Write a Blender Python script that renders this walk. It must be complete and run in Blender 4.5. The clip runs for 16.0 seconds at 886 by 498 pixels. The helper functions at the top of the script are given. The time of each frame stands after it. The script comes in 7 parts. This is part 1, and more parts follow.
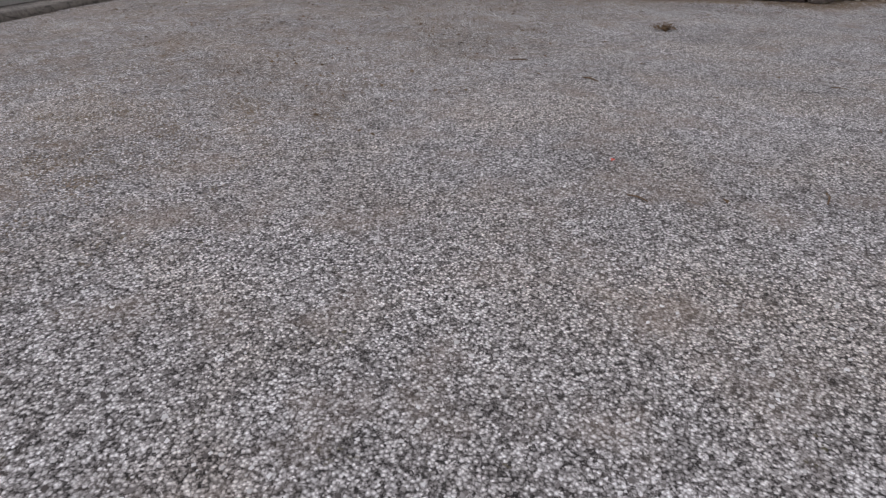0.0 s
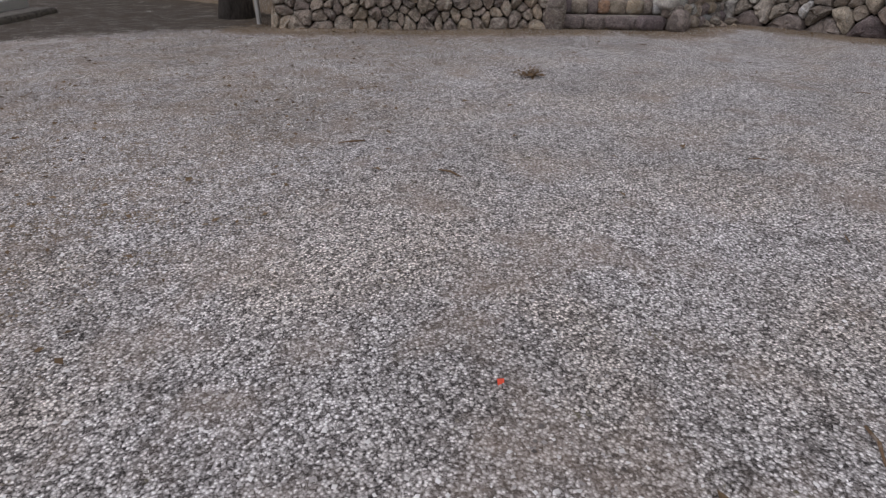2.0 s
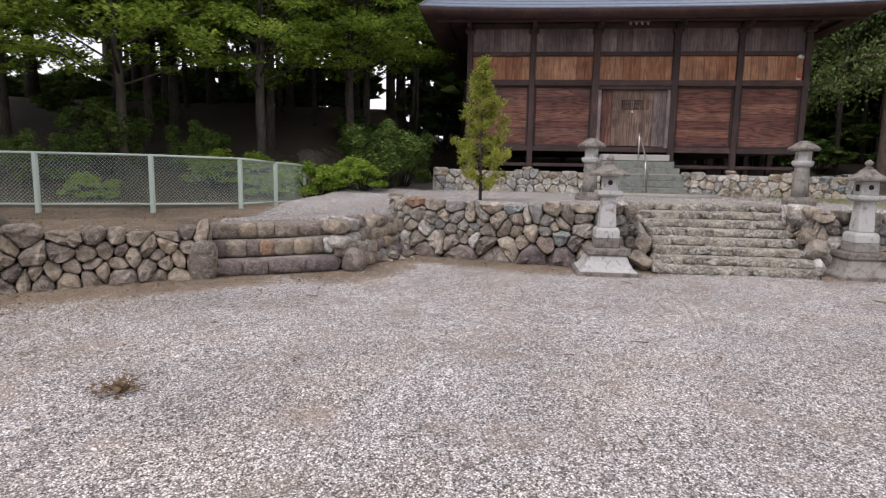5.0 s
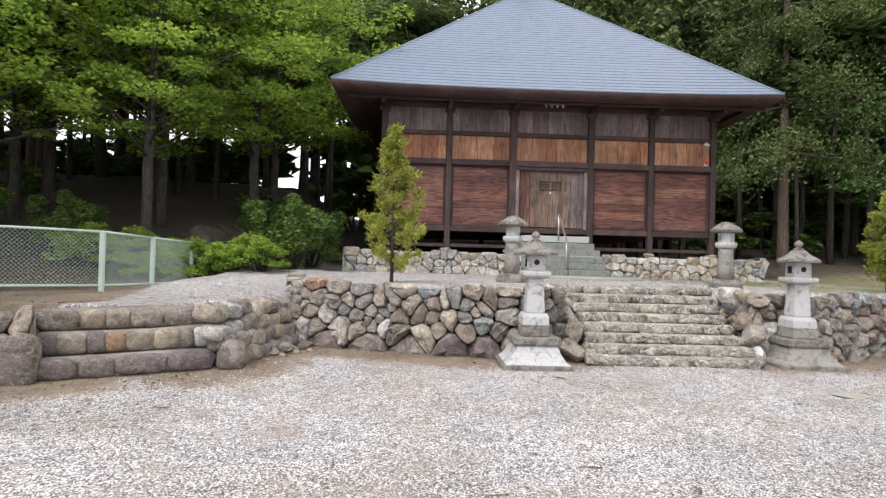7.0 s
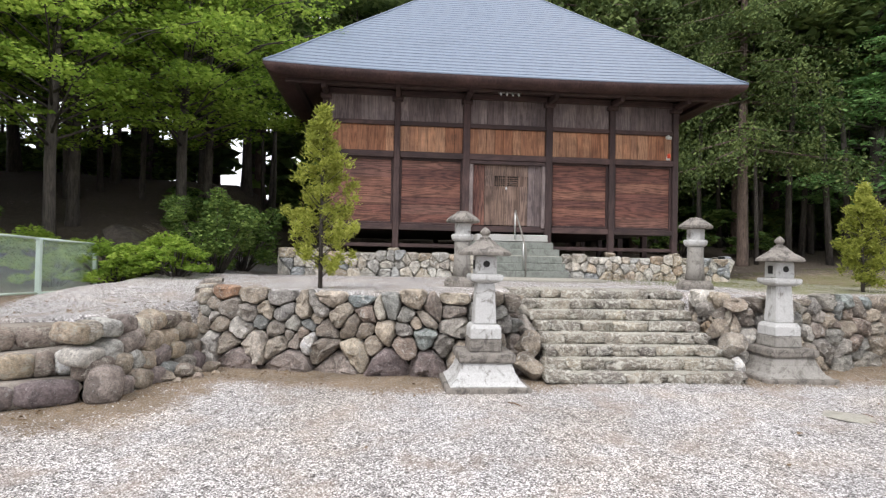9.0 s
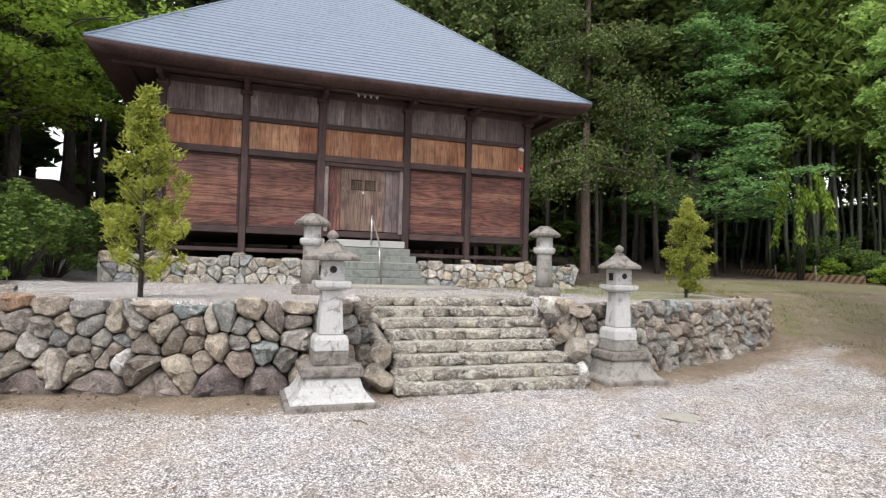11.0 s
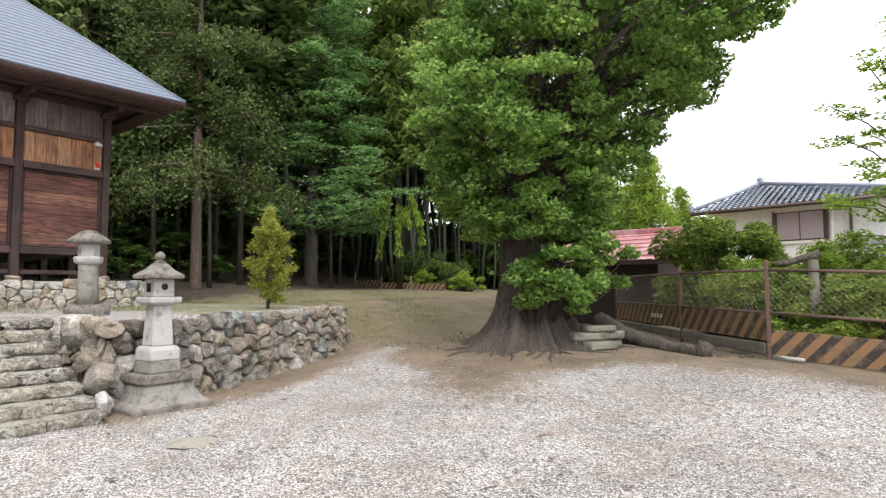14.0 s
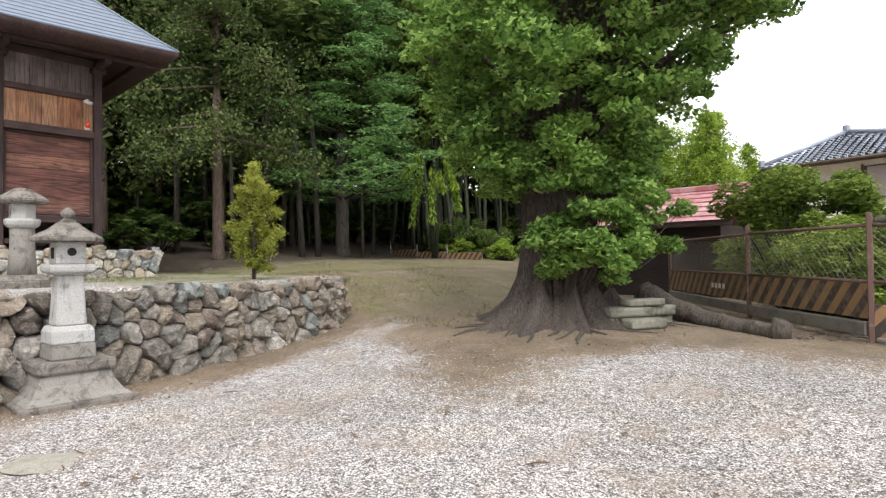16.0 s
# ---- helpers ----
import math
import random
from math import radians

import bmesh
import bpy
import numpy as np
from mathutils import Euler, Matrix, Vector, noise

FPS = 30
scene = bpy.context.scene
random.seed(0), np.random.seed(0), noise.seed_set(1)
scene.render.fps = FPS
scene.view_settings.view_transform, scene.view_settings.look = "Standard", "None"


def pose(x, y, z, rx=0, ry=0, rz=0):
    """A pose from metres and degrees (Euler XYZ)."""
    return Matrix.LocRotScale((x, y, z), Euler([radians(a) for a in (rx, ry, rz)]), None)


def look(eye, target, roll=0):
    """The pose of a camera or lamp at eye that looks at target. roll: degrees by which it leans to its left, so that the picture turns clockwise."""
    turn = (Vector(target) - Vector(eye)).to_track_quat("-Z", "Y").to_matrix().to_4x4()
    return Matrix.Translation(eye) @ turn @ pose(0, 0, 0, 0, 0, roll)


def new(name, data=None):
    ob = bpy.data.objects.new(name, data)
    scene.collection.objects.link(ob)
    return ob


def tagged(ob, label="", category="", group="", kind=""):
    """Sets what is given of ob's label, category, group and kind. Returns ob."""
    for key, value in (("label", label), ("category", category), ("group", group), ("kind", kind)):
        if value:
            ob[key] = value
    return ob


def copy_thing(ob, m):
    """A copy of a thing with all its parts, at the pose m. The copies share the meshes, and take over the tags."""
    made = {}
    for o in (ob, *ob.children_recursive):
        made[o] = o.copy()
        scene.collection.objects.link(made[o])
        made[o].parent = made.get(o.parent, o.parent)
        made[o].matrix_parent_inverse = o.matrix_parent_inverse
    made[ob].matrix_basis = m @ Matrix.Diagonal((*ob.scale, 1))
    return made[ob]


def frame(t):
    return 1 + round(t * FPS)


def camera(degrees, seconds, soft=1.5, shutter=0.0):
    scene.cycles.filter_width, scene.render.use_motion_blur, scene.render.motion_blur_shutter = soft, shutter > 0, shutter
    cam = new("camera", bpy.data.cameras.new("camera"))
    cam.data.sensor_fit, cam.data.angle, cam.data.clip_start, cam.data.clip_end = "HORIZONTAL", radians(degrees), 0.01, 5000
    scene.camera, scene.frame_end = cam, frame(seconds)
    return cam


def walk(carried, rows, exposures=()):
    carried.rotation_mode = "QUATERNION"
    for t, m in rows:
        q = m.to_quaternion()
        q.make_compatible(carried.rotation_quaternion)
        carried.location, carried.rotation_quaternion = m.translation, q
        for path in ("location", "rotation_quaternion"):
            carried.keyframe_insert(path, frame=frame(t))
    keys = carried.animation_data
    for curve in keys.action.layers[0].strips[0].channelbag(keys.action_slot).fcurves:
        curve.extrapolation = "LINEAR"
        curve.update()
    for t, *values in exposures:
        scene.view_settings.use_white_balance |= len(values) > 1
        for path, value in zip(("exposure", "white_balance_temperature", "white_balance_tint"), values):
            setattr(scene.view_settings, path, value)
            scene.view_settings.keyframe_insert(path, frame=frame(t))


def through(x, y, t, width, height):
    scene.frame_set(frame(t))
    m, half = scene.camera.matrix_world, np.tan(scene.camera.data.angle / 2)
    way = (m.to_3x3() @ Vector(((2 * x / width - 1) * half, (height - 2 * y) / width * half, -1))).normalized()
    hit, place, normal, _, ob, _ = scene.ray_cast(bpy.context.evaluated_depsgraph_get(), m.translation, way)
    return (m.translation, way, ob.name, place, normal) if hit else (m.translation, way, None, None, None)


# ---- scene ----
cam = camera(74.8, 16.0, 1.3)
PATH = [
    (0, (-1.047, 1.109, 1.354), (0.142, 2.37, 0.356), 1.0),
    (0.5, (-0.652, 1.487, 1.322), (0.576, 2.721, 0.338), 0.8),
    (1, (-0.193, 1.79, 1.324), (1.034, 3.024, 0.339), -0.2),
    (1.5, (0.266, 1.971, 1.392), (1.54, 3.159, 0.409), -0.6),
    (2, (0.687, 2.191, 1.407), (2.15, 3.181, 0.471), 0.5),
    (2.5, (1.179, 2.347, 1.416), (2.817, 3.091, 0.542), 1.3),
    (3, (1.662, 2.471, 1.419), (3.377, 3.055, 0.571), 1.2),
    (3.5, (2.106, 2.547, 1.515), (3.905, 3.013, 0.776), 1.1),
    (4, (2.558, 2.602, 1.539), (4.462, 2.959, 1.043), 1.3),
    (4.5, (3.038, 2.637, 1.567), (4.977, 2.934, 1.176), 1.4),
    (5, (3.394, 2.567, 1.61), (5.364, 2.783, 1.342), 1.1),
    (5.2, (3.511, 2.549, 1.619), (5.494, 2.73, 1.432), 1.2),
    (7.3, (5.022, 2.469, 1.508), (7.021, 2.398, 1.537), 1.3),
    (7.5, (5.175, 2.439, 1.515), (7.173, 2.348, 1.54), 0.9),
    (8, (5.512, 2.291, 1.528), (7.508, 2.18, 1.57), 0.7),
    (8.2, (5.647, 2.254, 1.534), (7.643, 2.137, 1.572), 0.7),
    (10.3, (6.53, 1.965, 1.526), (8.476, 1.51, 1.595), 1.6),
    (10.5, (6.55, 1.956, 1.495), (8.483, 1.449, 1.571), 1.5),
    (11, (6.534, 1.888, 1.511), (8.423, 1.237, 1.579), 1.5),
    (11.5, (6.462, 1.88, 1.526), (8.166, 0.835, 1.592), 1.3),
    (12, (6.463, 1.848, 1.491), (7.952, 0.514, 1.567), 0.7),
    (12.5, (6.473, 1.664, 1.519), (7.858, 0.223, 1.593), 0.4),
    (13, (6.375, 1.335, 1.506), (7.698, -0.162, 1.6), -0.0),
    (13.5, (6.353, 0.916, 1.511), (7.608, -0.636, 1.635), -0.1),
    (14, (6.346, 0.414, 1.432), (7.553, -1.175, 1.568), -0.3),
    (14.5, (6.405, -0.048, 1.392), (7.624, -1.629, 1.515), -0.3),
    (15, (6.504, -0.564, 1.361), (7.743, -2.131, 1.46), -0.3),
    (15.5, (6.643, -1.038, 1.356), (7.931, -2.567, 1.415), -0.4),
    (16, (6.896, -1.517, 1.344), (8.251, -2.989, 1.382), -0.7),
]
EXPOSURES = [(0, -0.75, 6230, 17), (2.5, -0.66, 6380, 18), (3.5, -0.62, 6600, 19), (4.0, -0.4, 6600, 19), (4.5, -0.06, 6500, 19), (5.0, 0.19, 6500, 19), (5.2, 0.25, 6500, 19), (7.3, 0.82, 6400, 13), (10.3, 0.85, 6450, 13), (12.5, 0.88, 6550, 12), (16, 0.88, 6600, 12)]
walk(cam, [(t, look(eye, target, roll)) for t, eye, target, roll in PATH], EXPOSURES)

# ---------------------------------------------------------------- world and light
world = bpy.data.worlds.new("overcast")
scene.world = world
world.use_nodes = True
wn = world.node_tree
wn.nodes.clear()
sky = wn.nodes.new("ShaderNodeTexSky")
sky.sky_type, sky.sun_disc = "NISHITA", False
sky.sun_elevation, sky.sun_rotation = radians(52), radians(139)
sky.dust_density, sky.air_density = 6.0, 1.0
cloud = wn.nodes.new("ShaderNodeMix")
cloud.data_type = "RGBA"
cloud.inputs[0].default_value = 0.8
cloud.inputs[7].default_value = (11.2, 11.5, 12.0, 1)
bgn = wn.nodes.new("ShaderNodeBackground")
bgn.inputs["Strength"].default_value = 0.1
won = wn.nodes.new("ShaderNodeOutputWorld")
wn.links.new(sky.outputs[0], cloud.inputs[6])
wn.links.new(cloud.outputs[2], bgn.inputs["Color"])
wn.links.new(bgn.outputs[0], won.inputs[0])
sun = new("sun", bpy.data.lights.new("sun", "SUN"))
sun.data.energy, sun.data.angle, sun.data.color = 1.5, radians(25), (1.0, 0.98, 0.95)
sun.matrix_world = look((-4, 14, 27), (12, 0, 0))


# ---------------------------------------------------------------- node helpers
def material(name, rough=0.8, metal=0.0):
    m = bpy.data.materials.new(name)
    m.use_nodes = True
    b = m.node_tree.nodes["Principled BSDF"]
    b.inputs["Roughness"].default_value = rough
    b.inputs["Metallic"].default_value = metal
    return m, m.node_tree, b


def ramp(nt, fac, stops):
    r = nt.nodes.new("ShaderNodeValToRGB")
    e = r.color_ramp.elements
    while len(e) < len(stops):
        e.new(0.5)
    for i, (p, c) in enumerate(stops):
        e[i].position, e[i].color = p, (*c, 1)
    nt.links.new(fac, r.inputs[0])
    return r.outputs[0]


def coords(nt, scale=(1, 1, 1), kind="Object", shift=False):
    tc = nt.nodes.new("ShaderNodeTexCoord")
    mp = nt.nodes.new("ShaderNodeMapping")
    mp.inputs["Scale"].default_value = scale
    nt.links.new(tc.outputs[kind], mp.inputs[0])
    if shift:
        oi = nt.nodes.new("ShaderNodeObjectInfo")
        cx = nt.nodes.new("ShaderNodeMath")
        cx.operation = "MULTIPLY"
        cx.inputs[1].default_value = 37.0
        nt.links.new(oi.outputs["Random"], cx.inputs[0])
        nt.links.new(cx.outputs[0], mp.inputs["Location"])
    return mp.outputs[0]


def place(nt):
    return nt.nodes.new("ShaderNodeNewGeometry").outputs["Position"]


def noise_tex(nt, vec, scale, detail=4.0, rough=0.6, dist=0.0):
    n = nt.nodes.new("ShaderNodeTexNoise")
    n.inputs["Scale"].default_value, n.inputs["Detail"].default_value = scale, detail
    n.inputs["Roughness"].default_value, n.inputs["Distortion"].default_value = rough, dist
    nt.links.new(vec, n.inputs["Vector"])
    return n.outputs[0]


def cells(nt, vec, scale, what="Color", feature="F1"):
    v = nt.nodes.new("ShaderNodeTexVoronoi")
    v.feature = feature
    v.inputs["Scale"].default_value = scale
    nt.links.new(vec, v.inputs["Vector"])
    return v.outputs[what]


def mixc(nt, fac, a, b, mode="MIX"):
    m = nt.nodes.new("ShaderNodeMix")
    m.data_type, m.blend_type = "RGBA", mode
    for i, v in ((0, fac), (6, a), (7, b)):
        if hasattr(v, "is_linked"):
            nt.links.new(v, m.inputs[i])
        elif i == 0:
            m.inputs[0].default_value = v
        else:
            m.inputs[i].default_value = (*v, 1)
    return m.outputs[2]


def maths(nt, op, a, b=0.0):
    m = nt.nodes.new("ShaderNodeMath")
    m.operation = op
    for i, v in enumerate((a, b)):
        if hasattr(v, "is_linked"):
            nt.links.new(v, m.inputs[i])
        else:
            m.inputs[i].default_value = v
    return m.outputs[0]


def bump(nt, bsdf, height, strength=0.5, dist=0.02):
    b = nt.nodes.new("ShaderNodeBump")
    b.inputs["Strength"].default_value, b.inputs["Distance"].default_value = strength, dist
    nt.links.new(height, b.inputs["Height"])
    nt.links.new(b.outputs[0], bsdf.inputs["Normal"])


def rnd(nt):
    return nt.nodes.new("ShaderNodeObjectInfo").outputs["Random"]


# ---------------------------------------------------------------- materials
def stone_mat(name, tones, lichen=(0.62, 0.61, 0.57), amount=0.6, moss=0.0, smear=0.57):
    m, nt, b = material(name, 0.9)
    v = coords(nt, shift=True)
    p = place(nt)
    base = ramp(nt, rnd(nt), tones)
    blotch = noise_tex(nt, v, 6, 5, 0.6, 0.8)
    grain = noise_tex(nt, v, 38, 8, 0.78)
    c = mixc(nt, 0.8, base, ramp(nt, blotch, [(0.32, (0.38, 0.36, 0.35)), (0.68, (1.45, 1.42, 1.37))]), "MULTIPLY")
    c = mixc(nt, 0.9, c, ramp(nt, grain, [(0.3, (0.38, 0.37, 0.36)), (0.7, (1.6, 1.58, 1.55))]), "MULTIPLY")
    streak = noise_tex(nt, coords(nt, (3, 3, 14), shift=True), 2.5, 6, 0.7, 2.2)
    c = mixc(nt, ramp(nt, streak, [(smear, (0, 0, 0)), (smear + 0.05, (0.6, 0.6, 0.6))]), c, lichen)
    band = noise_tex(nt, v, 9, 7, 0.75, 1.2)
    c = mixc(nt, ramp(nt, band, [(amount, (0, 0, 0)), (amount + 0.05, (0.8, 0.8, 0.8))]), c, lichen)
    crust = noise_tex(nt, p, 26, 7, 0.8, 0.6)
    c = mixc(nt, ramp(nt, crust, [(0.57, (0, 0, 0)), (0.63, (0.5, 0.5, 0.5))]), c, lichen)
    speck = noise_tex(nt, p, 60, 4, 0.7)
    c = mixc(nt, ramp(nt, speck, [(0.58, (0, 0, 0)), (0.68, (0.7, 0.7, 0.7))]), c, (0.05, 0.046, 0.042))
    if moss:
        mo = noise_tex(nt, p, 2.2, 6, 0.7)
        c = mixc(nt, ramp(nt, mo, [(0.5, (0, 0, 0)), (0.62, (moss, moss, moss))]), c, (0.14, 0.125, 0.045))
    nt.links.new(c, b.inputs["Base Color"])
    bump(nt, b, maths(nt, "ADD", maths(nt, "MULTIPLY", blotch, 1.5), grain), 1.0, 0.035)
    return m


M_STONE = stone_mat("field_stone", [(0.0, (0.19, 0.165, 0.145)), (0.15, (0.355, 0.305, 0.247)), (0.3, (0.247, 0.239, 0.231)), (0.45, (0.429, 0.371, 0.297)), (0.58, (0.239, 0.256, 0.256)), (0.7, (0.478, 0.421, 0.338)), (0.8, (0.272, 0.214, 0.181)), (0.9, (0.388, 0.363, 0.33)), (0.97, (0.594, 0.577, 0.544)), (1.0, (0.36, 0.27, 0.18))], lichen=(0.55, 0.53, 0.475), amount=0.575, smear=0.59)
M_BOULDER = stone_mat("dark_boulder", [(0.0, (0.19, 0.155, 0.16)), (0.5, (0.255, 0.213, 0.205)), (1.0, (0.315, 0.272, 0.245))], amount=0.64, smear=0.64)
M_PODIUM = stone_mat("pale_field_stone", [(0.0, (0.299, 0.276, 0.241)), (0.2, (0.529, 0.494, 0.425)), (0.36, (0.414, 0.356, 0.265)), (0.5, (0.253, 0.287, 0.316)), (0.66, (0.575, 0.552, 0.494)), (0.8, (0.345, 0.345, 0.322)), (0.9, (0.552, 0.506, 0.434)), (1.0, (0.44, 0.345, 0.25))], amount=0.55)
M_STEP = stone_mat("step_stone", [(0.0, (0.198, 0.176, 0.16)), (0.4, (0.25, 0.225, 0.19)), (0.75, (0.32, 0.285, 0.235)), (1.0, (0.37, 0.33, 0.26))], lichen=(0.66, 0.64, 0.56), amount=0.515, smear=0.53)
M_LOWSTONE = stone_mat("brown_field_stone", [(0.0, (0.21, 0.175, 0.16)), (0.35, (0.315, 0.26, 0.222)), (0.7, (0.40, 0.34, 0.28)), (1.0, (0.48, 0.39, 0.29))], lichen=(0.46, 0.43, 0.36), amount=0.545, moss=0.25, smear=0.56)


# rock tones lowered so the colour carries the slope's deep shade
M_SHADE_ROCK = stone_mat("shade_dark_slope_rock", [(0.0, (0.075, 0.062, 0.052)), (1.0, (0.10, 0.085, 0.07))], lichen=(0.15, 0.14, 0.12), amount=0.6, moss=0.3, smear=0.6)
M_MOSSY = stone_mat("mossy_field_stone", [(0.0, (0.26, 0.215, 0.15)), (1.0, (0.32, 0.265, 0.18))], lichen=(0.42, 0.38, 0.27), amount=0.6, moss=0.8, smear=0.6)
M_RUST_STONE = stone_mat("rusty_orange_stone", [(0.0, (0.33, 0.205, 0.135)), (1.0, (0.40, 0.255, 0.165))], amount=0.58, smear=0.6)
M_QUARTZ = stone_mat("white_quartz_stone", [(0.0, (0.62, 0.61, 0.58)), (1.0, (0.70, 0.69, 0.67))], lichen=(0.78, 0.78, 0.77), amount=0.52, smear=0.54)
M_BLUE_STONE = stone_mat("blue_green_stone", [(0.0, (0.25, 0.29, 0.30)), (1.0, (0.33, 0.37, 0.36))], amount=0.58, smear=0.6)


def granite_mat(name, base, dark, stain):
    m, nt, b = material(name, 0.85)
    p = place(nt)
    g = noise_tex(nt, p, 95, 4, 0.75)
    s = noise_tex(nt, p, 6.5, 8, 0.75, 0.8)
    tc = nt.nodes.new("ShaderNodeMapping")
    tc.inputs["Scale"].default_value = (9, 9, 1.3)
    nt.links.new(p, tc.inputs[0])
    drip = noise_tex(nt, tc.outputs[0], 1.6, 6, 0.7)
    c = mixc(nt, 0.75, base, ramp(nt, g, [(0.3, (0.5, 0.5, 0.5)), (0.7, (1.3, 1.3, 1.3))]), "MULTIPLY")
    c = mixc(nt, ramp(nt, s, [(stain, (0, 0, 0)), (stain + 0.1, (0.85, 0.85, 0.85))]), c, dark)
    c = mixc(nt, ramp(nt, drip, [(stain + 0.02, (0, 0, 0)), (stain + 0.16, (0.6, 0.6, 0.6))]), c, dark)
    nt.links.new(c, b.inputs["Base Color"])
    bump(nt, b, maths(nt, "ADD", g, maths(nt, "MULTIPLY", s, 0.8)), 0.6, 0.012)
    return m


M_GRANITE = granite_mat("pale_granite", (0.52, 0.512, 0.495), (0.165, 0.15, 0.13), 0.54)
M_GRANITE_DARK = granite_mat("stained_granite", (0.25, 0.225, 0.195), (0.075, 0.066, 0.058), 0.49)
M_GRANITE_MID = granite_mat("grey_granite", (0.31, 0.29, 0.26), (0.135, 0.123, 0.108), 0.51)
M_CONCRETE = granite_mat("green_grey_concrete", (0.25, 0.265, 0.235), (0.14, 0.145, 0.125), 0.5)
M_CONCRETE_PALE = granite_mat("pale_concrete", (0.48, 0.47, 0.44), (0.30, 0.29, 0.27), 0.58)
M_TREAD = granite_mat("worn_cement", (0.37, 0.35, 0.295), (0.23, 0.215, 0.175), 0.52)
M_TREAD_BROWN = granite_mat("brown_cement", (0.31, 0.272, 0.23), (0.2, 0.17, 0.14), 0.5)
M_MORTAR = granite_mat("dark_mortar", (0.105, 0.09, 0.075), (0.05, 0.044, 0.037), 0.5)
M_MORTAR_PALE = granite_mat("grey_mortar", (0.13, 0.12, 0.105), (0.06, 0.055, 0.05), 0.5)


def wood_mat(name, tones, streak=0.6, rough=0.75):
    m, nt, b = material(name, rough)
    v = coords(nt, (0.45, 6.0, 6.0), shift=True)
    g = noise_tex(nt, v, 1.3, 2, 0.4, 0.4)
    lines = maths(nt, "ADD", maths(nt, "MULTIPLY", maths(nt, "SINE", maths(nt, "MULTIPLY", g, 42.0)), 0.5), 0.5)
    fine = noise_tex(nt, coords(nt, (5, 150, 150), shift=True), 1.0, 4, 0.65)
    blot = noise_tex(nt, place(nt), 1.7, 6, 0.7)
    base = ramp(nt, rnd(nt), tones)
    c = mixc(nt, streak, base, ramp(nt, lines, [(0.05, (0.36, 0.30, 0.27)), (0.4, (0.95, 0.93, 0.92)), (0.9, (1.3, 1.28, 1.25))]), "MULTIPLY")
    c = mixc(nt, 0.8, c, ramp(nt, blot, [(0.3, (0.45, 0.44, 0.46)), (0.7, (1.45, 1.42, 1.36))]), "MULTIPLY")
    c = mixc(nt, 0.55, c, ramp(nt, fine, [(0.3, (0.45, 0.45, 0.45)), (0.7, (1.45, 1.45, 1.45))]), "MULTIPLY")
    nt.links.new(c, b.inputs["Base Color"])
    bump(nt, b, maths(nt, "ADD", lines, fine), 0.45, 0.006)
    return m


M_WOOD_RED = wood_mat("red_brown_plank", [(0, (0.115, 0.047, 0.038)), (0.35, (0.165, 0.069, 0.05)), (0.7, (0.215, 0.102, 0.07)), (1, (0.135, 0.066, 0.055))], 0.72)
M_WOOD_ORANGE = wood_mat("orange_plank", [(0, (0.30, 0.13, 0.068)), (0.4, (0.37, 0.175, 0.095)), (0.75, (0.46, 0.255, 0.15)), (1, (0.22, 0.10, 0.062))], 0.45)
M_WOOD_GREY = wood_mat("weathered_grey_plank", [(0, (0.125, 0.094, 0.092)), (0.5, (0.175, 0.138, 0.136)), (1, (0.25, 0.205, 0.2))], 0.45)
M_WOOD_DARK = wood_mat("dark_stained_beam", [(0, (0.046, 0.027, 0.026)), (1, (0.076, 0.044, 0.041))], 0.35)
M_WOOD_SOFFIT = wood_mat("dark_soffit_board", [(0, (0.055, 0.029, 0.028)), (1, (0.085, 0.046, 0.043))], 0.35)
# shed boards, about half as bright as the stained beams
M_WOOD_SHED = wood_mat("very_dark_shed_board", [(0, (0.022, 0.014, 0.012)), (1, (0.035, 0.022, 0.019))], 0.35)
M_WOOD_DOOR = wood_mat("brown_door_plank", [(0, (0.135, 0.088, 0.068)), (0.5, (0.17, 0.115, 0.09)), (1, (0.20, 0.14, 0.115))])


def plain_mat(name, colour, rough=0.6, metal=0.0, wear=(0.5, 0.5, 0.5), worn=0.62, scale=6.0, emit=0.0):
    m, nt, b = material(name, rough, metal)
    n = noise_tex(nt, place(nt), scale, 5, 0.65)
    g = noise_tex(nt, place(nt), scale * 7, 3, 0.6)
    c = mixc(nt, ramp(nt, n, [(worn, (0, 0, 0)), (min(worn + 0.15, 1), (0.8, 0.8, 0.8))]), colour, wear)
    c = mixc(nt, 0.4, c, ramp(nt, g, [(0.3, (0.72, 0.72, 0.72)), (0.7, (1.2, 1.2, 1.2))]), "MULTIPLY")
    nt.links.new(c, b.inputs["Base Color"])
    bump(nt, b, g, 0.15, 0.005)
    if emit:
        b.inputs["Emission Color"].default_value = (*colour, 1)
        b.inputs["Emission Strength"].default_value = emit
    return m


M_ROOF = plain_mat("blue_grey_sheet_roof", (0.138, 0.175, 0.232), 0.5, 0.0, (0.115, 0.147, 0.197), 0.55, 0.9)
M_GREEN_PAINT = plain_mat("pale_green_paint", (0.52, 0.62, 0.54), 0.55, 0.0, (0.35, 0.38, 0.31), 0.62, 9)
M_RUST = plain_mat("rusty_red_steel", (0.145, 0.085, 0.07), 0.8, 0.1, (0.24, 0.18, 0.15), 0.55, 9)
M_GALV = plain_mat("dull_galvanised_wire", (0.30, 0.27, 0.23), 0.6, 0.4, (0.2, 0.12, 0.08), 0.55, 12)
M_STEEL = plain_mat("brushed_steel_pipe", (0.62, 0.62, 0.61), 0.35, 0.8, (0.45, 0.44, 0.42), 0.6, 8)
M_WHITE = plain_mat("white_plastic", (0.75, 0.75, 0.73), 0.45, 0.0, (0.6, 0.6, 0.58), 0.65, 8)
